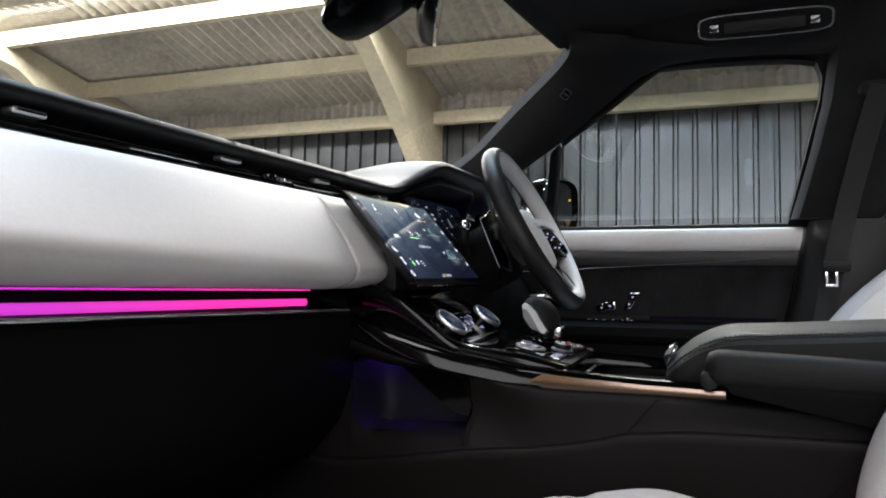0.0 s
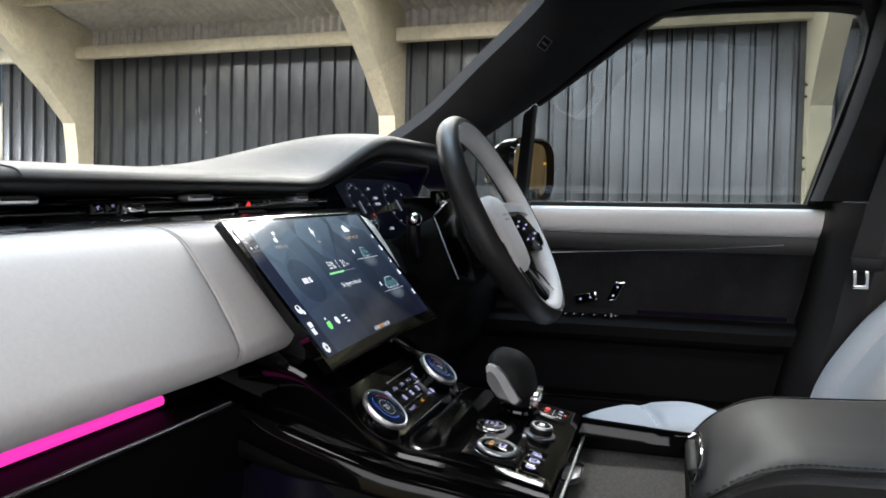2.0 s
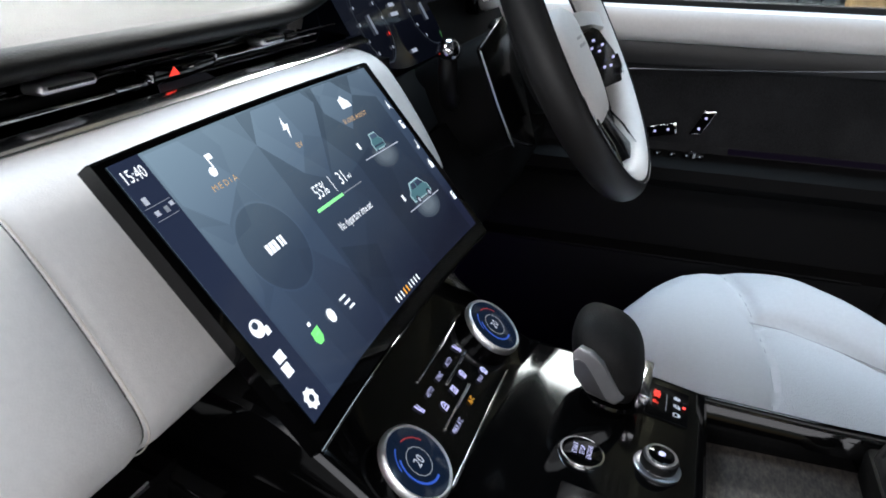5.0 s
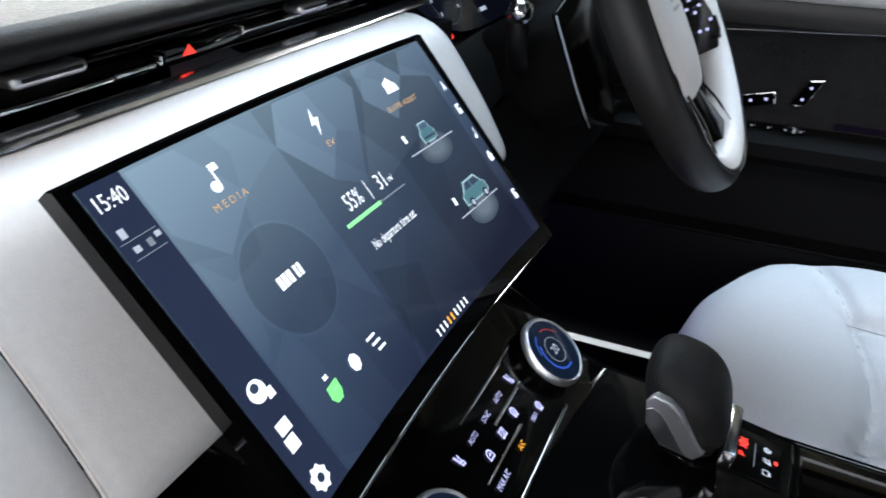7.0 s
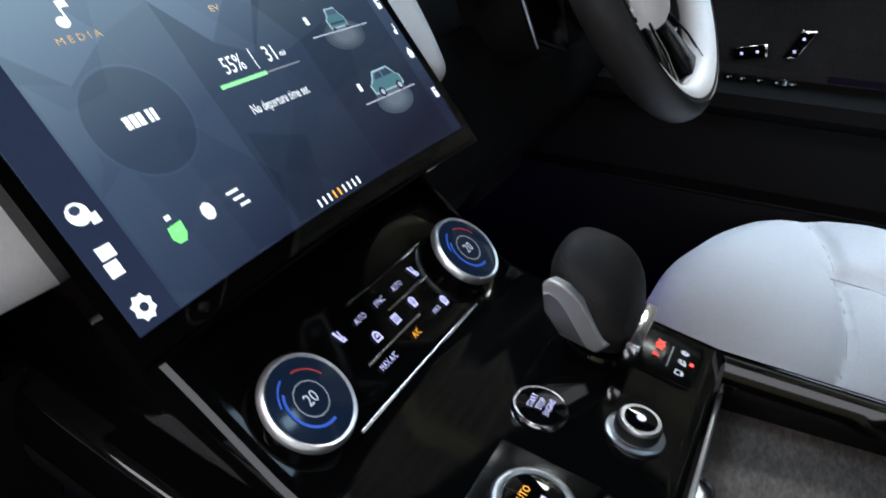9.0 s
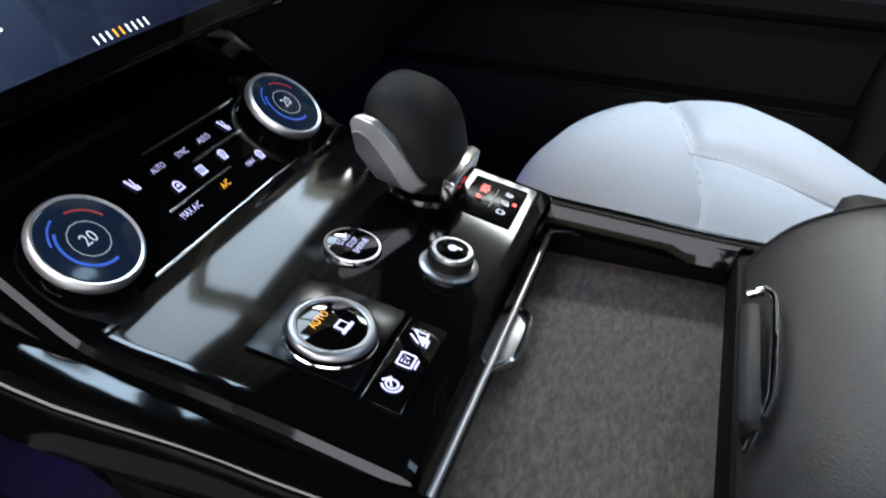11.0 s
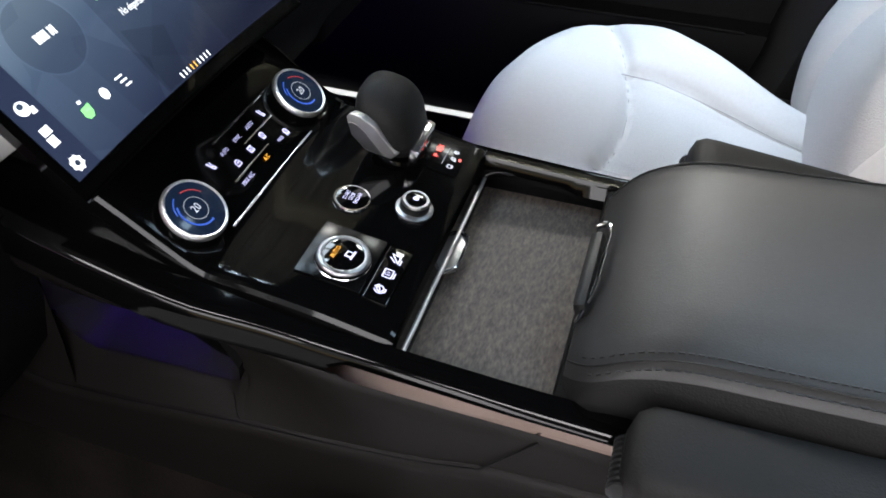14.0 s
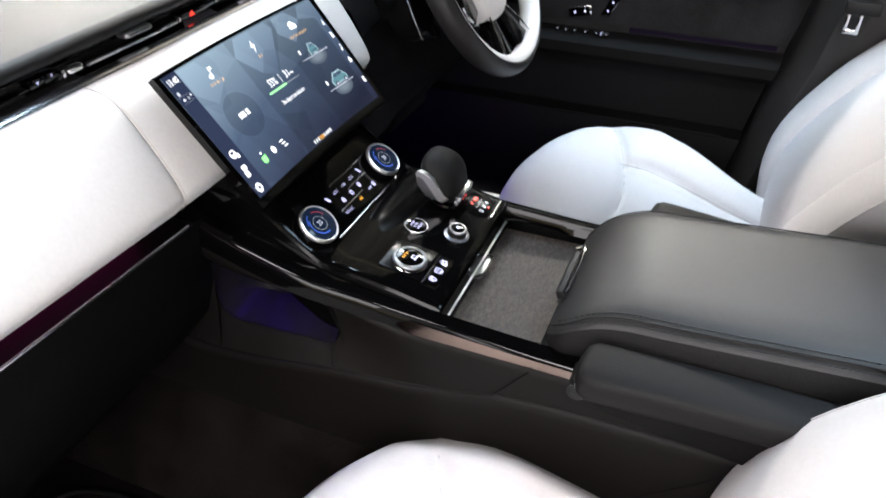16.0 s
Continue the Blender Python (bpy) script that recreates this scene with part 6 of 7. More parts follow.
    def back(y0, y1, sink, bulge):
        bm = B()
        rings = []
        for j in range(11):
            v = j / 10
            y = y0 + (y1 - y0) * v
            ring = []
            for k, p in enumerate(PROF):
                q = PROF[min(k + 1, len(PROF) - 1)] - PROF[max(k - 1, 0)]
                n = Vector((-q.z, 0, q.x)).normalized()
                h = k / (len(PROF) - 1)
                w = 1 - 0.26 * smooth(0.55, 1.0, h)
                e = bulge * math.sin(math.pi * v) ** 0.7 - sink - (0.010 * max(0.0, 1 - v / 0.12) if bulge > 0.007 else 0)
                o = p + n * e * (1 - 0.6 * smooth(0.6, 1, h))
                ring.append(V(o.x + recline * smooth(0.93, 1.04, o.z), y * w, o.z))
            rings.append(ring)
        return loft(bm, rings)

    part("backrest_centre", back(-0.135, 0.135, 0.017, 0.006), PERF, root, "pale leather backrest", 60)
    for s in (-1, 1):
        part("backrest_bolster", back(s * 0.124, s * 0.222, 0.012, 0.010), SEATW, root, "", 60)
        flank = []
        for dep, out in ((0.012, 0.0), (0.018, 0.004), (0.045, 0.005), (0.085, -0.005), (0.10, -0.02)):
            row = []
            for k, p in enumerate(PROF):
                q = PROF[min(k + 1, len(PROF) - 1)] - PROF[max(k - 1, 0)]
                n = Vector((-q.z, 0, q.x)).normalized()
                h = k / (len(PROF) - 1)
                o = p - n * dep * (1 - (0.6 * smooth(0.6, 1, h) if dep == 0.012 else 0))
                row.append(V(o.x + recline * smooth(0.93, 1.04, o.z), s * (0.222 + out) * (1 - 0.26 * smooth(0.55, 1.0, h)), o.z))
            flank.append(row)
        part("backrest_side", loft(B(), flank), SEATW, root, "", 60)
        part("backrest_piping", sweep(B(), flank[0], 0.0013, 0.0013, 6), PERF, root)
    part("backrest_shell", loft(B(), [[V(p.x + 0.085, y * (1 - 0.26 * smooth(0.55, 1.0, k / (len(PROF) - 1))), p.z - 0.035) for k, p in enumerate(PROF)] for y in (-0.215, -0.1, 0, 0.1, 0.215)]), SOFT, root, "black seat back shell")
    hr = PROF[-1] + Vector((dx + 0.05, 0, 0.075))
    part("headrest", loft(B(), [ring2((hr.x + ax_, cy, hr.z + az_), (0.8, 0, -0.6), (0, 1, 0), rx, ry, 3, 24) for ax_, az_, rx, ry in ((-0.045, -0.06, 0.01, 0.06), (-0.04, -0.053, 0.028, 0.10), (0.0, 0, 0.038, 0.115), (0.035, 0.045, 0.030, 0.105), (0.042, 0.054, 0.01, 0.06))], True, True), SEATW, root, "", 60)
    for s in (-1, 1):
        part("headrest_post", lathe(B(), [(0.007, 0), (0.007, 0.10)], (PROF[-1].x + dx - 0.01, cy + s * 0.05, PROF[-1].z - 0.02), (0.6, 0, 0.8), 12), CHROME, root)
    # fold-down armrest on the console side (local +y for the near seat)
    ax0, ay0 = arm[0], Y(arm[1])
    fall = arm[3]

    def veer(d):
        """The armrest turns away from the seat towards its hinge."""
        return (-1 if flip else 1) * (0.002 + 0.075 * d)

    rings = []
    for k in range(22):
        d = 0.40 * (k / 21) ** 1.5
        f = min(1, d / 0.016)
        r = math.sqrt(max(0.0, 1 - (1 - f) ** 2))
        rings.append(ring2((ax0 + d, ay0 + veer(d), arm[2] - fall * d), (0, 1, 0), (0, 0, 1), 0.012 + (0.0155 - 0.011 * d) * r, 0.006 + 0.0110 * r, 3.2, 28))
    part("fold_armrest", loft(B(), rings, True, True), MATTE, root, "narrow black leather fold-down armrest", 50)

    def under(d, w, z):
        return Vector((ax0 + d, ay0 + w + veer(d), arm[2] + z - fall * d))
    part("armrest_underside", prism(B(), [under(0.014, -0.023, -0.010), under(0.014, 0.023, -0.010), under(0.40, 0.023, -0.010), under(0.40, -0.023, -0.010)], [under(0.024, -0.021, -0.023), under(0.024, 0.021, -0.023), under(0.40, 0.021, -0.085), under(0.40, -0.021, -0.085)], 0.002), SOFT, root)
    knurl = [(0.004, -0.0185)]
    for k in range(9):
        knurl += [(0.0070, -0.0165 + 0.00370 * k), (0.0088, -0.0158 + 0.00370 * k), (0.0088, -0.0142 + 0.00370 * k), (0.0070, -0.0135 + 0.00370 * k)]
    part("armrest_hinge", lathe(B(), knurl + [(0.004, 0.0185)], (ax0 + 0.004, ay0, arm[2] - 0.012), (0, 1, 0), 18), DARK, root, "ribbed black hinge barrel")
    return root


seat("passenger_seat", 0.610, False, "pale leather front seat beside the open door", -0.034, -0.025, (0.014, 0.216, 1.012, 0.045))
seat("driver_seat", 1.340, True, "pale leather driver seat behind the steering wheel", -0.012, 0.0, (0.030, 0.227, 1.002, 0.055), 0.011, 1.05, (0.048, 1.392, 0.572))

# ---- steering wheel ----
WC = Vector((-0.262, 1.275, 1.190))
WU, WV, WN = Vector((-0.4695, 0, 0.883)), Vector((0, 1, 0)), Vector((0.883, 0, 0.4695))
wheel = thing("steering_wheel", tuple(WC), "two-tone black and pale leather steering wheel", "steering wheel", grow=DRIVER, to=driver_side(WC))


def wp(a, r, h=0.0):
    return WC + (WV * math.cos(a) + WU * math.sin(a)) * r + WN * h


HUB = -0.018


def rim_half(a0, a1, n=72, m=8):
    bm = B()
    rings = []
    for i in range(n + 1):
        a = 2 * math.pi * i / n
        bott = 0.004 * max(0, -math.sin(a)) ** 3
        ring = []
        for k in range(m + 1):
            t = a0 + (a1 - a0) * k / m
            ring.append(wp(a, 0.1365 - bott + 0.0135 * math.cos(t), 0.0150 * math.sin(t)))
        rings.append(ring)
    return loft(bm, rings)


PIT = math.pi
part("rim_outer", rim_half(-0.75 * PIT, 0.50 * PIT, m=14), LEATHER, wheel, "black leather outer rim")
part("rim_inner", rim_half(0.50 * PIT, 1.25 * PIT, m=10), WHITE, wheel, "pale leather inner rim")
part("rim_seam", sweep(B(), [wp(2 * PIT * i / 72, 0.1365 + 0.0138 * math.cos(0.5 * PIT), 0.0153 * math.sin(0.5 * PIT)) for i in range(72)], 0.0008, 0.0008, 6, True), DARK, wheel)
pad = []
for h, k in ((-0.012, 0.95), (0.006, 1.0), (0.015, 0.97), (0.0205, 0.87), (0.023, 0.6), (0.0238, 0.2)):
    pad.append(ring2(WC + WU * -0.017 + WN * (h + HUB), WV, WU, 0.045 * k, 0.056 * k, 3.2, 36))
part("airbag_cover", loft(B(), pad, True, True), WHITE, wheel, "pale leather airbag cover", 60)
part("badge", box(B(), WC + WU * 0.006 + WN * (0.0226 + HUB), (0.002, 0.026, 0.003), 0.0008, pose(0, 0, 0, 0, -28, 0)), GREYBADGE, wheel)
part("badge", box(B(), WC + WU * -0.001 + WN * (0.0232 + HUB), (0.002, 0.026, 0.003), 0.0008, pose(0, 0, 0, 0, -28, 0)), GREYBADGE, wheel)
part("hub_back", loft(B(), [ring2(WC + WN * h, WV, WU, r, r, 2.4, 28) for h, r in ((-0.075, 0.034), (-0.06, 0.040), (-0.044, 0.045))], True, True), DARK, wheel)
for s in (-1, 1):
    def sp(y, u, h):
        return WC + WV * (s * y) + WU * u + WN * (h + HUB * (1 - smooth(0.055, 0.128, math.hypot(y, u))))
    part("side_spoke", prism(B(), [sp(0.040, 0.006, 0.002), sp(0.128, -0.002, 0.002), sp(0.124, -0.034, 0.002), sp(0.040, -0.040, 0.002)], [sp(0.040, 0.006, -0.012), sp(0.128, -0.002, -0.010), sp(0.124, -0.034, -0.010), sp(0.040, -0.040, -0.012)], 0.002), DIALPLATE, wheel)
    ph_ = 0.004
    arm_ = [(0.040, 0.030), (0.090, 0.024), (0.129, 0.016), (0.130, -0.004), (0.096, 0.011), (0.046, 0.012)]
    part("spoke_cover", prism(B(), [sp(a, b, 0.010) for a, b in arm_], [sp(a, b, -0.006) for a, b in arm_], 0.002), WHITE, wheel, "pale leather spoke cover")
    q = [(0.050, 0.004), (0.094, 0.006), (0.104, 0.000), (0.117, -0.026), (0.115, -0.044), (0.100, -0.056), (0.050, -0.050)]
    pod = part("switch_pod", prism(B(), [sp(a, b, ph_ - 0.004) for a, b in q], [sp(a, b, ph_ + 0.008) for a, b in q], 0.0015), DIALPLATE, wheel, "gloss black thumb switch pod")
    for a, b in () if s < 0 else ((0.068, -0.012), (0.078, -0.006), (0.080, -0.018), (0.090, -0.014), (0.074, -0.034), (0.086, -0.036), (0.098, -0.030)):
        part("switch_mark", box(B(), sp(a, b, ph_ + 0.0118), (0.0022, 0.0034, 0.0022), 0, pose(0, 0, 0, 0, -28, 0)), LILAC, pod)
    part("pod_trim", sweep(B(), [sp(a, b, ph_ + 0.0085) for a, b in ((0.1165, -0.030), (0.1150, -0.044), (0.1075, -0.0505))], 0.0012, 0.0016, 8), BRIGHT, pod, "bright metal corner")
    low = [sp(0.003, -0.062, 0.010), sp(0.029, -0.060, 0.010), sp(0.054, -0.116, 0.004), sp(0.022, -0.126, 0.004)]
    part("lower_spoke", prism(B(), low, [p - WN * 0.014 for p in low], 0.0015), DIALPLATE, wheel, "satin black lower spoke")
    part("spoke_edge", sweep(B(), [sp(0.0285, -0.060, 0.0135), sp(0.041, -0.088, 0.0115), sp(0.0535, -0.116, 0.0075)], 0.0016, 0.0010, 8), BRIGHT, wheel, "bright metal spoke edge")
    blade = [sp(0.056, 0.052, -0.020), sp(0.110, 0.036, -0.046), sp(0.118, -0.040, -0.052), sp(0.090, -0.056, -0.040), sp(0.060, -0.010, -0.024)]
    part("shift_paddle", prism(B(), blade, [p - WN * 0.005 for p in blade], 0.0015), DIALPLATE, wheel, "black shift paddle")
    part("paddle_edge", sweep(B(), [sp(0.112, 0.034, -0.0470), sp(0.1165, -0.01, -0.0505), sp(0.119, -0.045, -0.0535)], 0.0006, 0.0012, 8), CHROME, wheel)

column = thing("steering_column", (-0.34, 1.275, 1.14), "black steering column shroud with control stalks", "steering column", grow=DRIVER, to=driver_side((-0.34, 1.275, 1.14)))
part("shroud", loft(B(), [ring2(WC + WN * h + WU * -0.006, WV, WU, rx, ry, 3, 28) for h, rx, ry in ((-0.055, 0.045, 0.046), (-0.07, 0.055, 0.052), (-0.13, 0.058, 0.052), (-0.20, 0.05, 0.045))], True, True), SOFT, column)
part("shroud_cover", loft(B(), [ring2(WC + WN * h + WU * 0.028, WV, WU, rx, 0.016, 3, 24) for h, rx in ((-0.060, 0.032), (-0.066, 0.038), (-0.12, 0.040), (-0.125, 0.034))], True, True), WHITE, column, "pale leather column cover")
part("shroud_lower", prism(B(), [Vector((-0.40, 1.20, 1.13)), Vector((-0.40, 1.35, 1.13)), Vector((-0.34, 1.34, 1.10)), Vector((-0.34, 1.21, 1.10))], [Vector((-0.40, 1.20, 0.96)), Vector((-0.40, 1.35, 0.96)), Vector((-0.36, 1.34, 0.96)), Vector((-0.36, 1.21, 0.96))], 0.01), SOFT, column)
for s in (-1, 1):
    base = Vector((-0.362, WC.y + s * 0.048, 1.140))
    tipp = Vector((-0.357, WC.y + s * 0.081, 1.190))
    st_ = part("stalk", sweep(B(), curve([base, base + Vector((0.002, s * 0.020, 0.010)), tipp + Vector((0, 0, -0.022)), tipp], 5), 0.0085, 0.0085, 12, up=(1, 0, 0)), DARK, column, "black control stalk with bright tip")
    part("stalk_cap", lathe(B(), [(0.0090, -0.004), (0.0100, 0.0), (0.0098, 0.005), (0.0080, 0.009), (0.0045, 0.0112), (0.001, 0.012)], tipp, (0.45, 0.5 * s, 0.45), 24), CHROME, st_)

# ---- floor mat ----
mat_ = thing("floor_mat", (-0.40, 0.53, 0.61), "black carpet floor mat with a stitched edge", "floor mat")
outline = ring2((-0.40, 0.53, 0.611), (1, 0, 0), (0, 1, 0), 0.24, 0.24, 6, 48)
part("pile", prism(B(), outline, [p + Vector((0, 0, 0.010)) for p in outline]), CARPET, mat_)
part("bound_edge", sweep(B(), [p + Vector((0, 0, 0.010)) for p in outline], 0.004, 0.004, 8, True), SOFT, mat_)

# ---- driver's door ----
door = thing("driver_door", (-0.2, 1.74, 0.7), "closed driver door lined in black suede with a pale top", "door")


def door_end(z):
    return along([(0.55, 0.05), (0.62, 0.065), (0.79, 0.108), (0.95, 0.142), (1.05, 0.170), (1.17, 0.192), (1.22, 0.198)], z)


def door_strip(section, x0=-0.66, n=20, back=0.0):
    """section: (y, z) from the top down; each run ends at the door's sloping rear edge."""
    return loft(B(), [[Vector((x0 + (door_end(z) - back - x0) * i / n, y, z)) for y, z in section] for i in range(n + 1)])


part("window_ledge", door_strip([(1.775, 1.199), (1.715, 1.2005), (1.704, 1.197), (1.699, 1.188), (1.700, 1.172), (1.706, 1.158), (1.716, 1.152)]), WHITE, door, "pale leather door top")
part("upper_band", door_strip([(1.714, 1.152), (1.712, 1.148), (1.712, 1.128), (1.715, 1.122)]), LEATHER, door)
part("bright_line", sweep(B(), [(-0.60, 1.711, 1.098), (-0.27, 1.711, 1.113), (0.0, 1.711, 1.128), (0.135, 1.711, 1.138)], 0.0008, 0.0010, 6), GUNMETAL, door)
part("middle_panel", door_strip([(1.716, 1.123), (1.720, 1.115), (1.722, 1.06), (1.718, 1.012), (1.706, 1.004)]), SUEDE, door, "black suede door panel")
part("arm_shelf", door_strip([(1.706, 1.004), (1.690, 1.000), (1.668, 0.997), (1.660, 0.990), (1.660, 0.972), (1.668, 0.962), (1.69, 0.958)], x0=-0.60), SOFT, door, "black padded door armrest")
part("lower_panel", door_strip([(1.69, 0.958), (1.700, 0.95), (1.700, 0.90), (1.694, 0.86)]), SOFT, door)
part("door_pocket", door_strip([(1.690, 0.862), (1.662, 0.855), (1.655, 0.83), (1.655, 0.74), (1.675, 0.66), (1.70, 0.62)]), SOFT, door)
part("pocket_lip", sweep(B(), [(-0.55, 1.660, 0.857), (-0.2, 1.660, 0.857), (0.09, 1.660, 0.857)], 0.003, 0.003, 8), SOFT, door)
part("door_core", prism(B(), [Vector((-0.66, 1.725, 0.60)), Vector((0.06, 1.725, 0.60)), Vector((0.19, 1.735, 1.17)), Vector((-0.66, 1.735, 1.17))], [Vector((-0.66, 1.79, 0.60)), Vector((0.06, 1.79, 0.60)), Vector((0.19, 1.78, 1.185)), Vector((-0.66, 1.78, 1.185))]), DARK, door)
# soft violet glow painted as a faintly emissive strip on the panel
part("shelf_wash", box(B(), (0.02, 1.7085, 1.0075), (0.25, 0.002, 0.012), 0.0008), material("violet_shelf_glow", (0.004, 0.0035, 0.0045), 0.9, spec=0.03, emit=(0.0060, 0.0022, 0.0135), strength=0.3), door, "faint violet glow on the door panel, put on as a strip")
# memory and window switches
for pts, nm in (([(-0.2175, 1.0175), (-0.1770, 1.0265), (-0.1800, 1.0435), (-0.2210, 1.0340)], "seat_switch"), ([(-0.1620, 1.0270), (-0.1450, 1.0275), (-0.1268, 1.0635), (-0.1451, 1.0625)], "seat_switch")):
    a = [Vector((x, 1.7185, z)) for x, z in pts]
    sw = part(nm, prism(B(), a, [p + Vector((0, -0.006, 0)) for p in a], 0.0015), BRIGHT, door, "bright-rimmed seat switch")
    c = sum(a, Vector()) / 4
    b = [c + (p - c) * 0.86 + Vector((0, -0.004, 0)) for p in a]
    part("switch_face", prism(B(), b, [p + Vector((0, -0.0035, 0)) for p in b]), PIANO, sw)
    for k in (-0.22, 0.22):
        q = c + (a[1 if nm else 0] + a[2] - a[0] - a[3]) * k * 0.5 if pts[0][0] < -0.2 else c + (a[2] + a[3] - a[0] - a[1]) * k * 0.5
        part("switch_mark", box(B(), q + Vector((0, -0.0080, 0)), (0.0032, 0.001, 0.0032)), LILAC, sw)
for k, x in enumerate((-0.232, -0.216, -0.200, -0.180, -0.160, -0.142)):
    part("memory_button", box(B(), (x, 1.690, 1.003), (0.010, 0.010, 0.005), 0.001), PIANO, door)
    part("button_mark", box(B(), (x, 1.6838, 1.004), (0.0020, 0.001, 0.0020)), GREYICON, door)
part("mirror_knob", lathe(B(), [(0.007, 0), (0.007, 0.006), (0.005, 0.007)], (-0.152, 1.684, 1.003), (0, 0, 1), 16), CHROME, door)
part("door_handle", sweep(B(), curve([(-0.40, 1.706, 1.045), (-0.38, 1.697, 1.048), (-0.33, 1.695, 1.050), (-0.29, 1.704, 1.046)], 6), 0.006, 0.009, 10), CHROME, door, "satin chrome door handle")
part("handle_bowl", box(B(), (-0.345, 1.717, 1.046), (0.13, 0.006, 0.034), 0.003), PIANO, door)
# window frame: front post, top seal, rear post; and the pane


def wy(z):
    return 1.70 - 0.65 * (z - 1.2) + 0.025


post = [(-0.345, 1.19), (-0.322, 1.19), (-0.283, 1.378), (-0.303, 1.362)]
part("front_post", prism(B(), [Vector((x, wy(z), z)) for x, z in post], [Vector((x, wy(z) + 0.04, z)) for x, z in post], 0.002), DARK, door)
rear = [(0.168, 1.20), (0.222, 1.20), (0.272, 1.50), (0.19, 1.50), (0.205, 1.487), (0.2145, 1.465), (0.213, 1.43)]
part("rear_post", prism(B(), [Vector((x, wy(z), z)) for x, z in rear], [Vector((x, wy(z) + 0.04, z)) for x, z in rear]), DARK, door)
part("top_seal", sweep(B(), curve([(x, wy(z) - 0.004, z) for x, z in ((-0.275, 1.378), (-0.17, 1.440), (-0.085, 1.492), (-0.058, 1.499), (0.05, 1.499), (0.15, 1.495), (0.20, 1.488))], 5), 0.006, 0.007, 8), DARK, door)
part("top_frame", loft(B(), [[Vector((x, wy(z) + a, z + b)) for x, z in ((-0.290, 1.378), (-0.175, 1.446), (-0.088, 1.499), (-0.058, 1.506), (0.05, 1.506), (0.15, 1.503), (0.23, 1.497))] for a, b in ((0.004, -0.004), (-0.012, 0.012), (-0.016, 0.030))]), DARK, door, "black frame over the window")
seal = part("waist_seal", box(B(), (-0.06, 1.728, 1.203), (0.50, 0.012, 0.012), 0.003), DARK, door)
quad = [(-0.60, 1.195), (0.19, 1.195), (0.235, 1.49), (-0.07, 1.51), (-0.28, 1.390), (-0.56, 1.22)]
gl = part("window_pane", prism(B(), [Vector((x, wy(z) + 0.020, z)) for x, z in quad], [Vector((x, wy(z) + 0.023, z)) for x, z in quad]), SIDEGLASS, door)
gl.visible_shadow = False

# outside mirror
mir = thing("wing_mirror", (-0.31, 1.90, 1.2), "black door mirror with a lit amber blind-spot lamp", "mirror")
turn_ = Matrix.Translation((-0.345, 1.868, 1.270)) @ pose(0, 0, 0, 0, 0, -30)


def mirror_ring(x, k, ry, rz):
    return [turn_ @ p for p in ring2((x, 0, 0), (0, 1, 0), (0, 0, 1), ry * k, rz * k, 3.6, 32)]


part("housing", loft(B(), [mirror_ring(x, k, 0.072, 0.068) for x, k in ((0.022, 0.92), (0.016, 1.0), (-0.012, 1.0), (-0.05, 0.86), (-0.085, 0.5), (-0.095, 0.2))], True, True), PIANO, mir)
part("glass", loft(B(), [[p + turn_.to_3x3() @ Vector((0, -0.014, 0)) for p in mirror_ring(x, k, 0.052, 0.057)] for x, k in ((0.0235, 1.0), (0.0245, 0.99))], True, True), MIRROR, mir)
part("blind_spot_lamp", lathe(B(), [(0.003, 0), (0.003, 0.001)], turn_ @ Vector((0.0255, 0.030, 0.015)), (0.87, -0.5, 0), 10), AMBER, mir)
part("arm", box(B(), (-0.335, 1.80, 1.215), (0.05, 0.10, 0.035), 0.008), BODY, mir)

# ---- seat belt, grab handle, visors, inside mirror ----
belt = thing("seat_belt", (0.25, 1.62, 0.8), "black seat belt hanging from the middle pillar", "seat belt")
rib = [(0.300, 1.500, 1.432), (0.285, 1.545, 1.36), (0.262, 1.600, 1.24), (0.240, 1.628, 1.12), (0.215, 1.655, 0.95), (0.19, 1.665, 0.80)]
part("webbing", sweep(B(), curve(rib, 6), 0.019, 0.0012, 8, up=(0, 1, 0)), BELT, belt)
part("tongue", box(B(), (0.241, 1.610, 1.119), (0.050, 0.012, 0.021), 0.004), DARK, belt, "black plastic head of the belt tongue")
for dx in (-0.0085, 0.0085):
    part("buckle_plate", box(B(), (0.233 + dx, 1.610, 1.098), (0.006, 0.004, 0.030), 0.0015), BRIGHT, belt)
part("buckle_plate", box(B(), (0.233, 1.610, 1.083), (0.023, 0.004, 0.007), 0.0015), BRIGHT, belt)
part("guide_loop", box(B(), (0.300, 1.520, 1.440), (0.070, 0.025, 0.045), 0.010), DARK, belt)
grab = thing("grab_handle", (0.11, 1.46, 1.555), "folded grab handle in a pale-rimmed roof recess", "grab handle")
gm = Matrix.Translation((0.11, 1.446, 1.543)) @ pose(0, 0, 0, 32, 0, 0)


def gpt(a, b, c):
    return gm @ Vector((a, b, c))


rg = [ring2(gm.translation, gm.to_3x3() @ Vector((1, 0, 0)), gm.to_3x3() @ Vector((0, 0, 1)), rx, rz, 5, 40) for rx, rz in ((0.110, 0.0225), (0.106, 0.0195))]
part("rim", loft(B(), [rg[0], [p + gm.to_3x3() @ Vector((0, -0.004, 0)) for p in rg[0]], [p + gm.to_3x3() @ Vector((0, -0.004, 0)) for p in rg[1]], rg[1]], True), CHROME, grab, "satin metal rim")
part("recess", prism(B(), rg[1], [p + gm.to_3x3() @ Vector((0, 0.002, 0)) for p in rg[1]]), DARK, grab)
part("bar", box(B(), gpt(0.0, -0.006, 0.0), (0.13, 0.012, 0.020), 0.004, pose(0, 0, 0, 32, 0, 0)), LEATHER, grab)
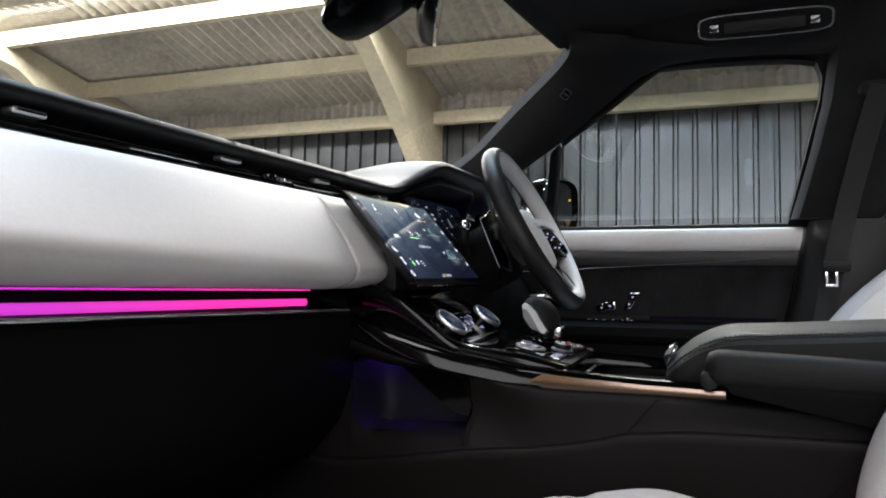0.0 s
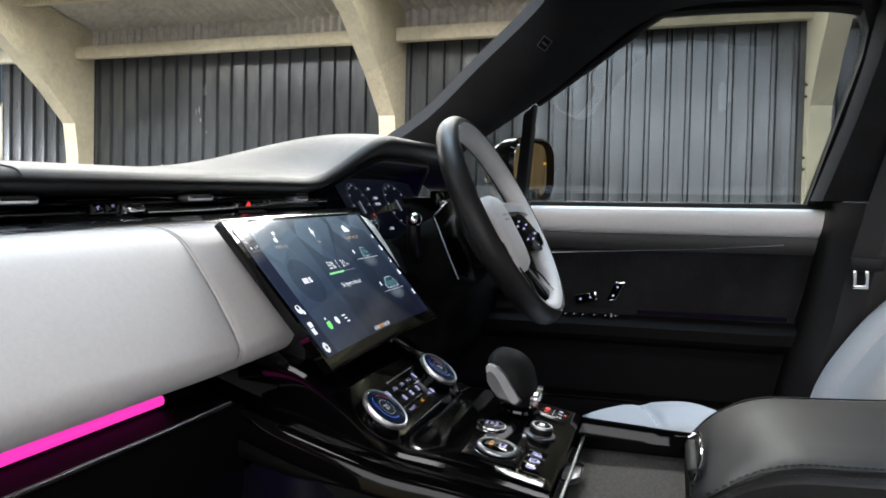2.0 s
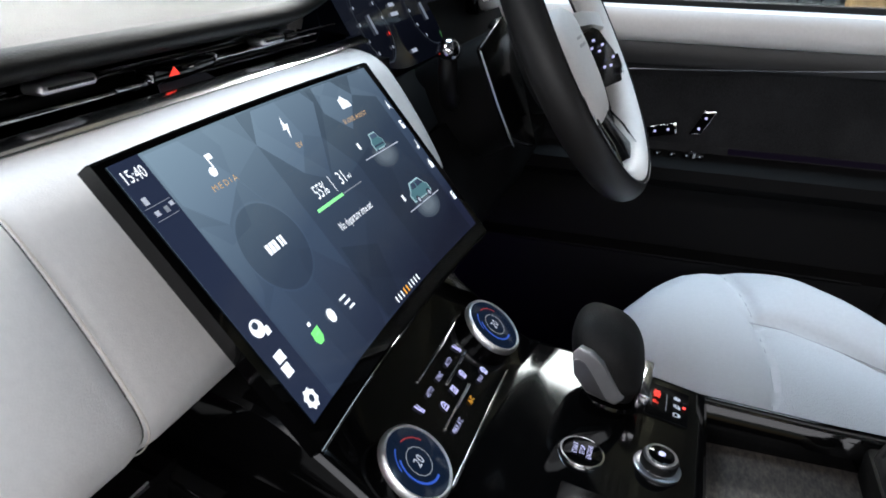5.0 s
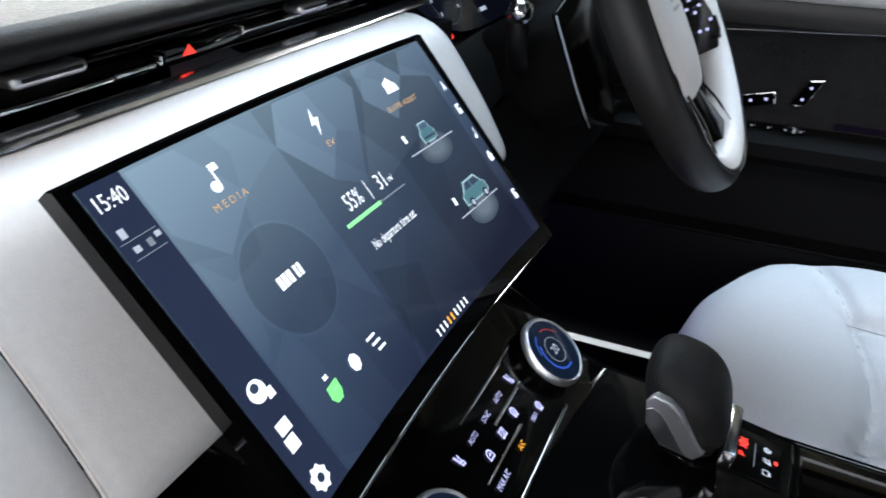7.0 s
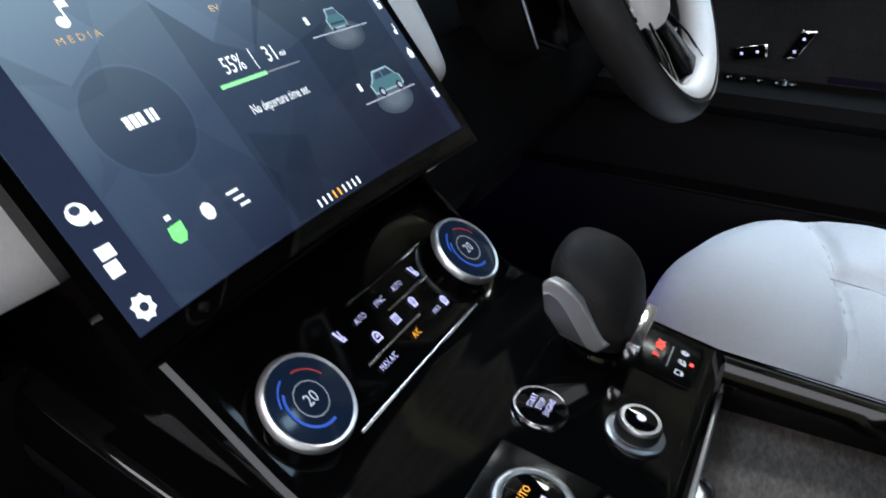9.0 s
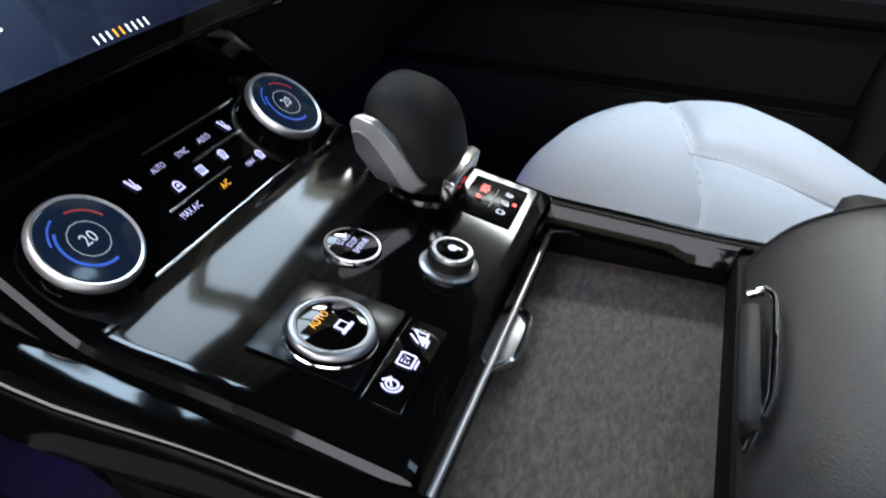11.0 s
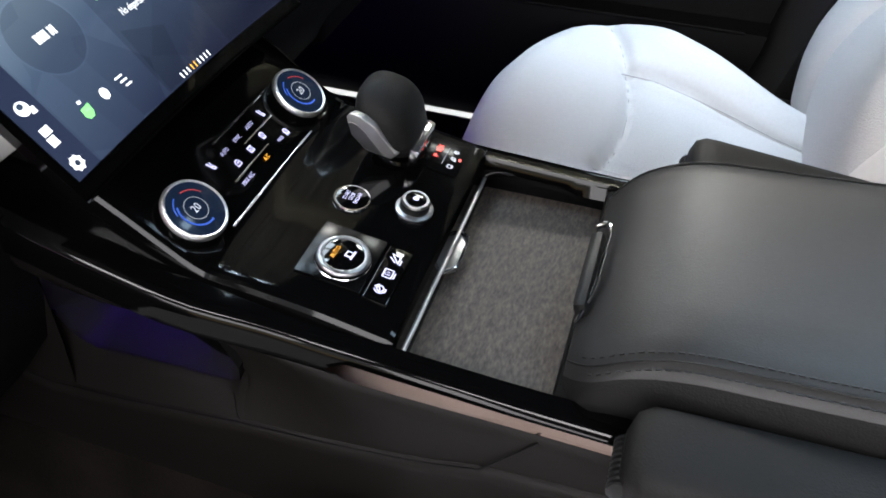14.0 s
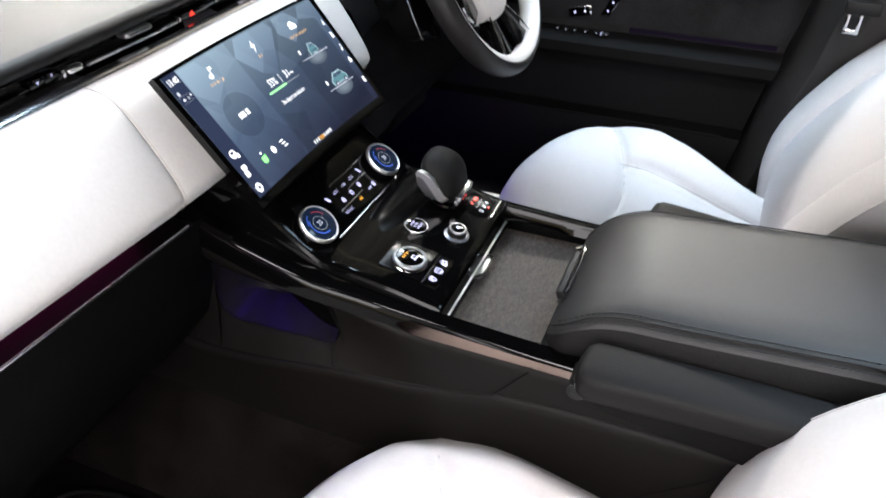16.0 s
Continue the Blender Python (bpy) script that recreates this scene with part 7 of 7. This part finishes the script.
for a in (-0.082, 0.080):
    part("end_cap", box(B(), gpt(a, -0.005, 0.0), (0.016, 0.008, 0.014), 0.002, pose(0, 0, 0, 32, 0, 0)), CHROME, grab)
for y, nm in ((1.27, "driver"), (0.67, "passenger")):
    v = thing("sun_visor", (-0.14, y, 1.56), "folded black suede sun visor", "sun visor", "sun visors")
    part("flap", box(B(), (-0.15, y, roof_y(y) - 0.014), (0.15, 0.34, 0.014), 0.006, pose(0, 0, 0, 0, -6, 0)), HEADLINING, v)
im = thing("rear_view_mirror", (-0.36, 1.03, 1.50), "black inside mirror on a windscreen pod", "mirror")
part("sensor_pod", loft(B(), [ring2((x, CY, z), (0, 1, 0), (0.4, 0, 0.92), ry, rz, 3, 24) for x, z, ry, rz in ((-0.472, 1.452, 0.030, 0.012), (-0.468, 1.455, 0.050, 0.020), (-0.455, 1.463, 0.062, 0.027), (-0.430, 1.478, 0.068, 0.033), (-0.38, 1.508, 0.072, 0.038), (-0.30, 1.560, 0.075, 0.040))], True, True), DIALPLATE, im, "rounded gloss black sensor pod", 60)
part("stem", sweep(B(), [(-0.40, 1.02, 1.50), (-0.375, 1.03, 1.492), (-0.36, 1.035, 1.485)], 0.009, 0.009, 10), DARK, im)
mm = Matrix.Translation((-0.352, 1.035, 1.478)) @ pose(0, 0, 0, 0, 12, 22)
sh = [ring2((x, 0, 0), (0, 1, 0), (0, 0, 1), 0.100 * k, 0.031 * k, 3.4, 32) for x, k in ((-0.022, 0.6), (-0.012, 0.95), (0.0, 1.0), (0.006, 1.0))]
part("housing", loft(B(), [[mm @ p for p in r] for r in sh], True, True), DIALPLATE, im, "", 60)
part("rim", sweep(B(), [mm @ p for p in ring2((0.0066, 0, 0), (0, 1, 0), (0, 0, 1), 0.0985, 0.0295, 3.4, 32)], 0.0014, 0.0014, 6, True), CHROME, im, "bright rim round the glass")
part("glass", loft(B(), [[mm @ p for p in ring2((x, 0, 0), (0, 1, 0), (0, 0, 1), 0.096 * k, 0.027 * k, 3.4, 32)] for x, k in ((0.0065, 1.0), (0.0075, 0.99))], True, True), MIRROR, im)
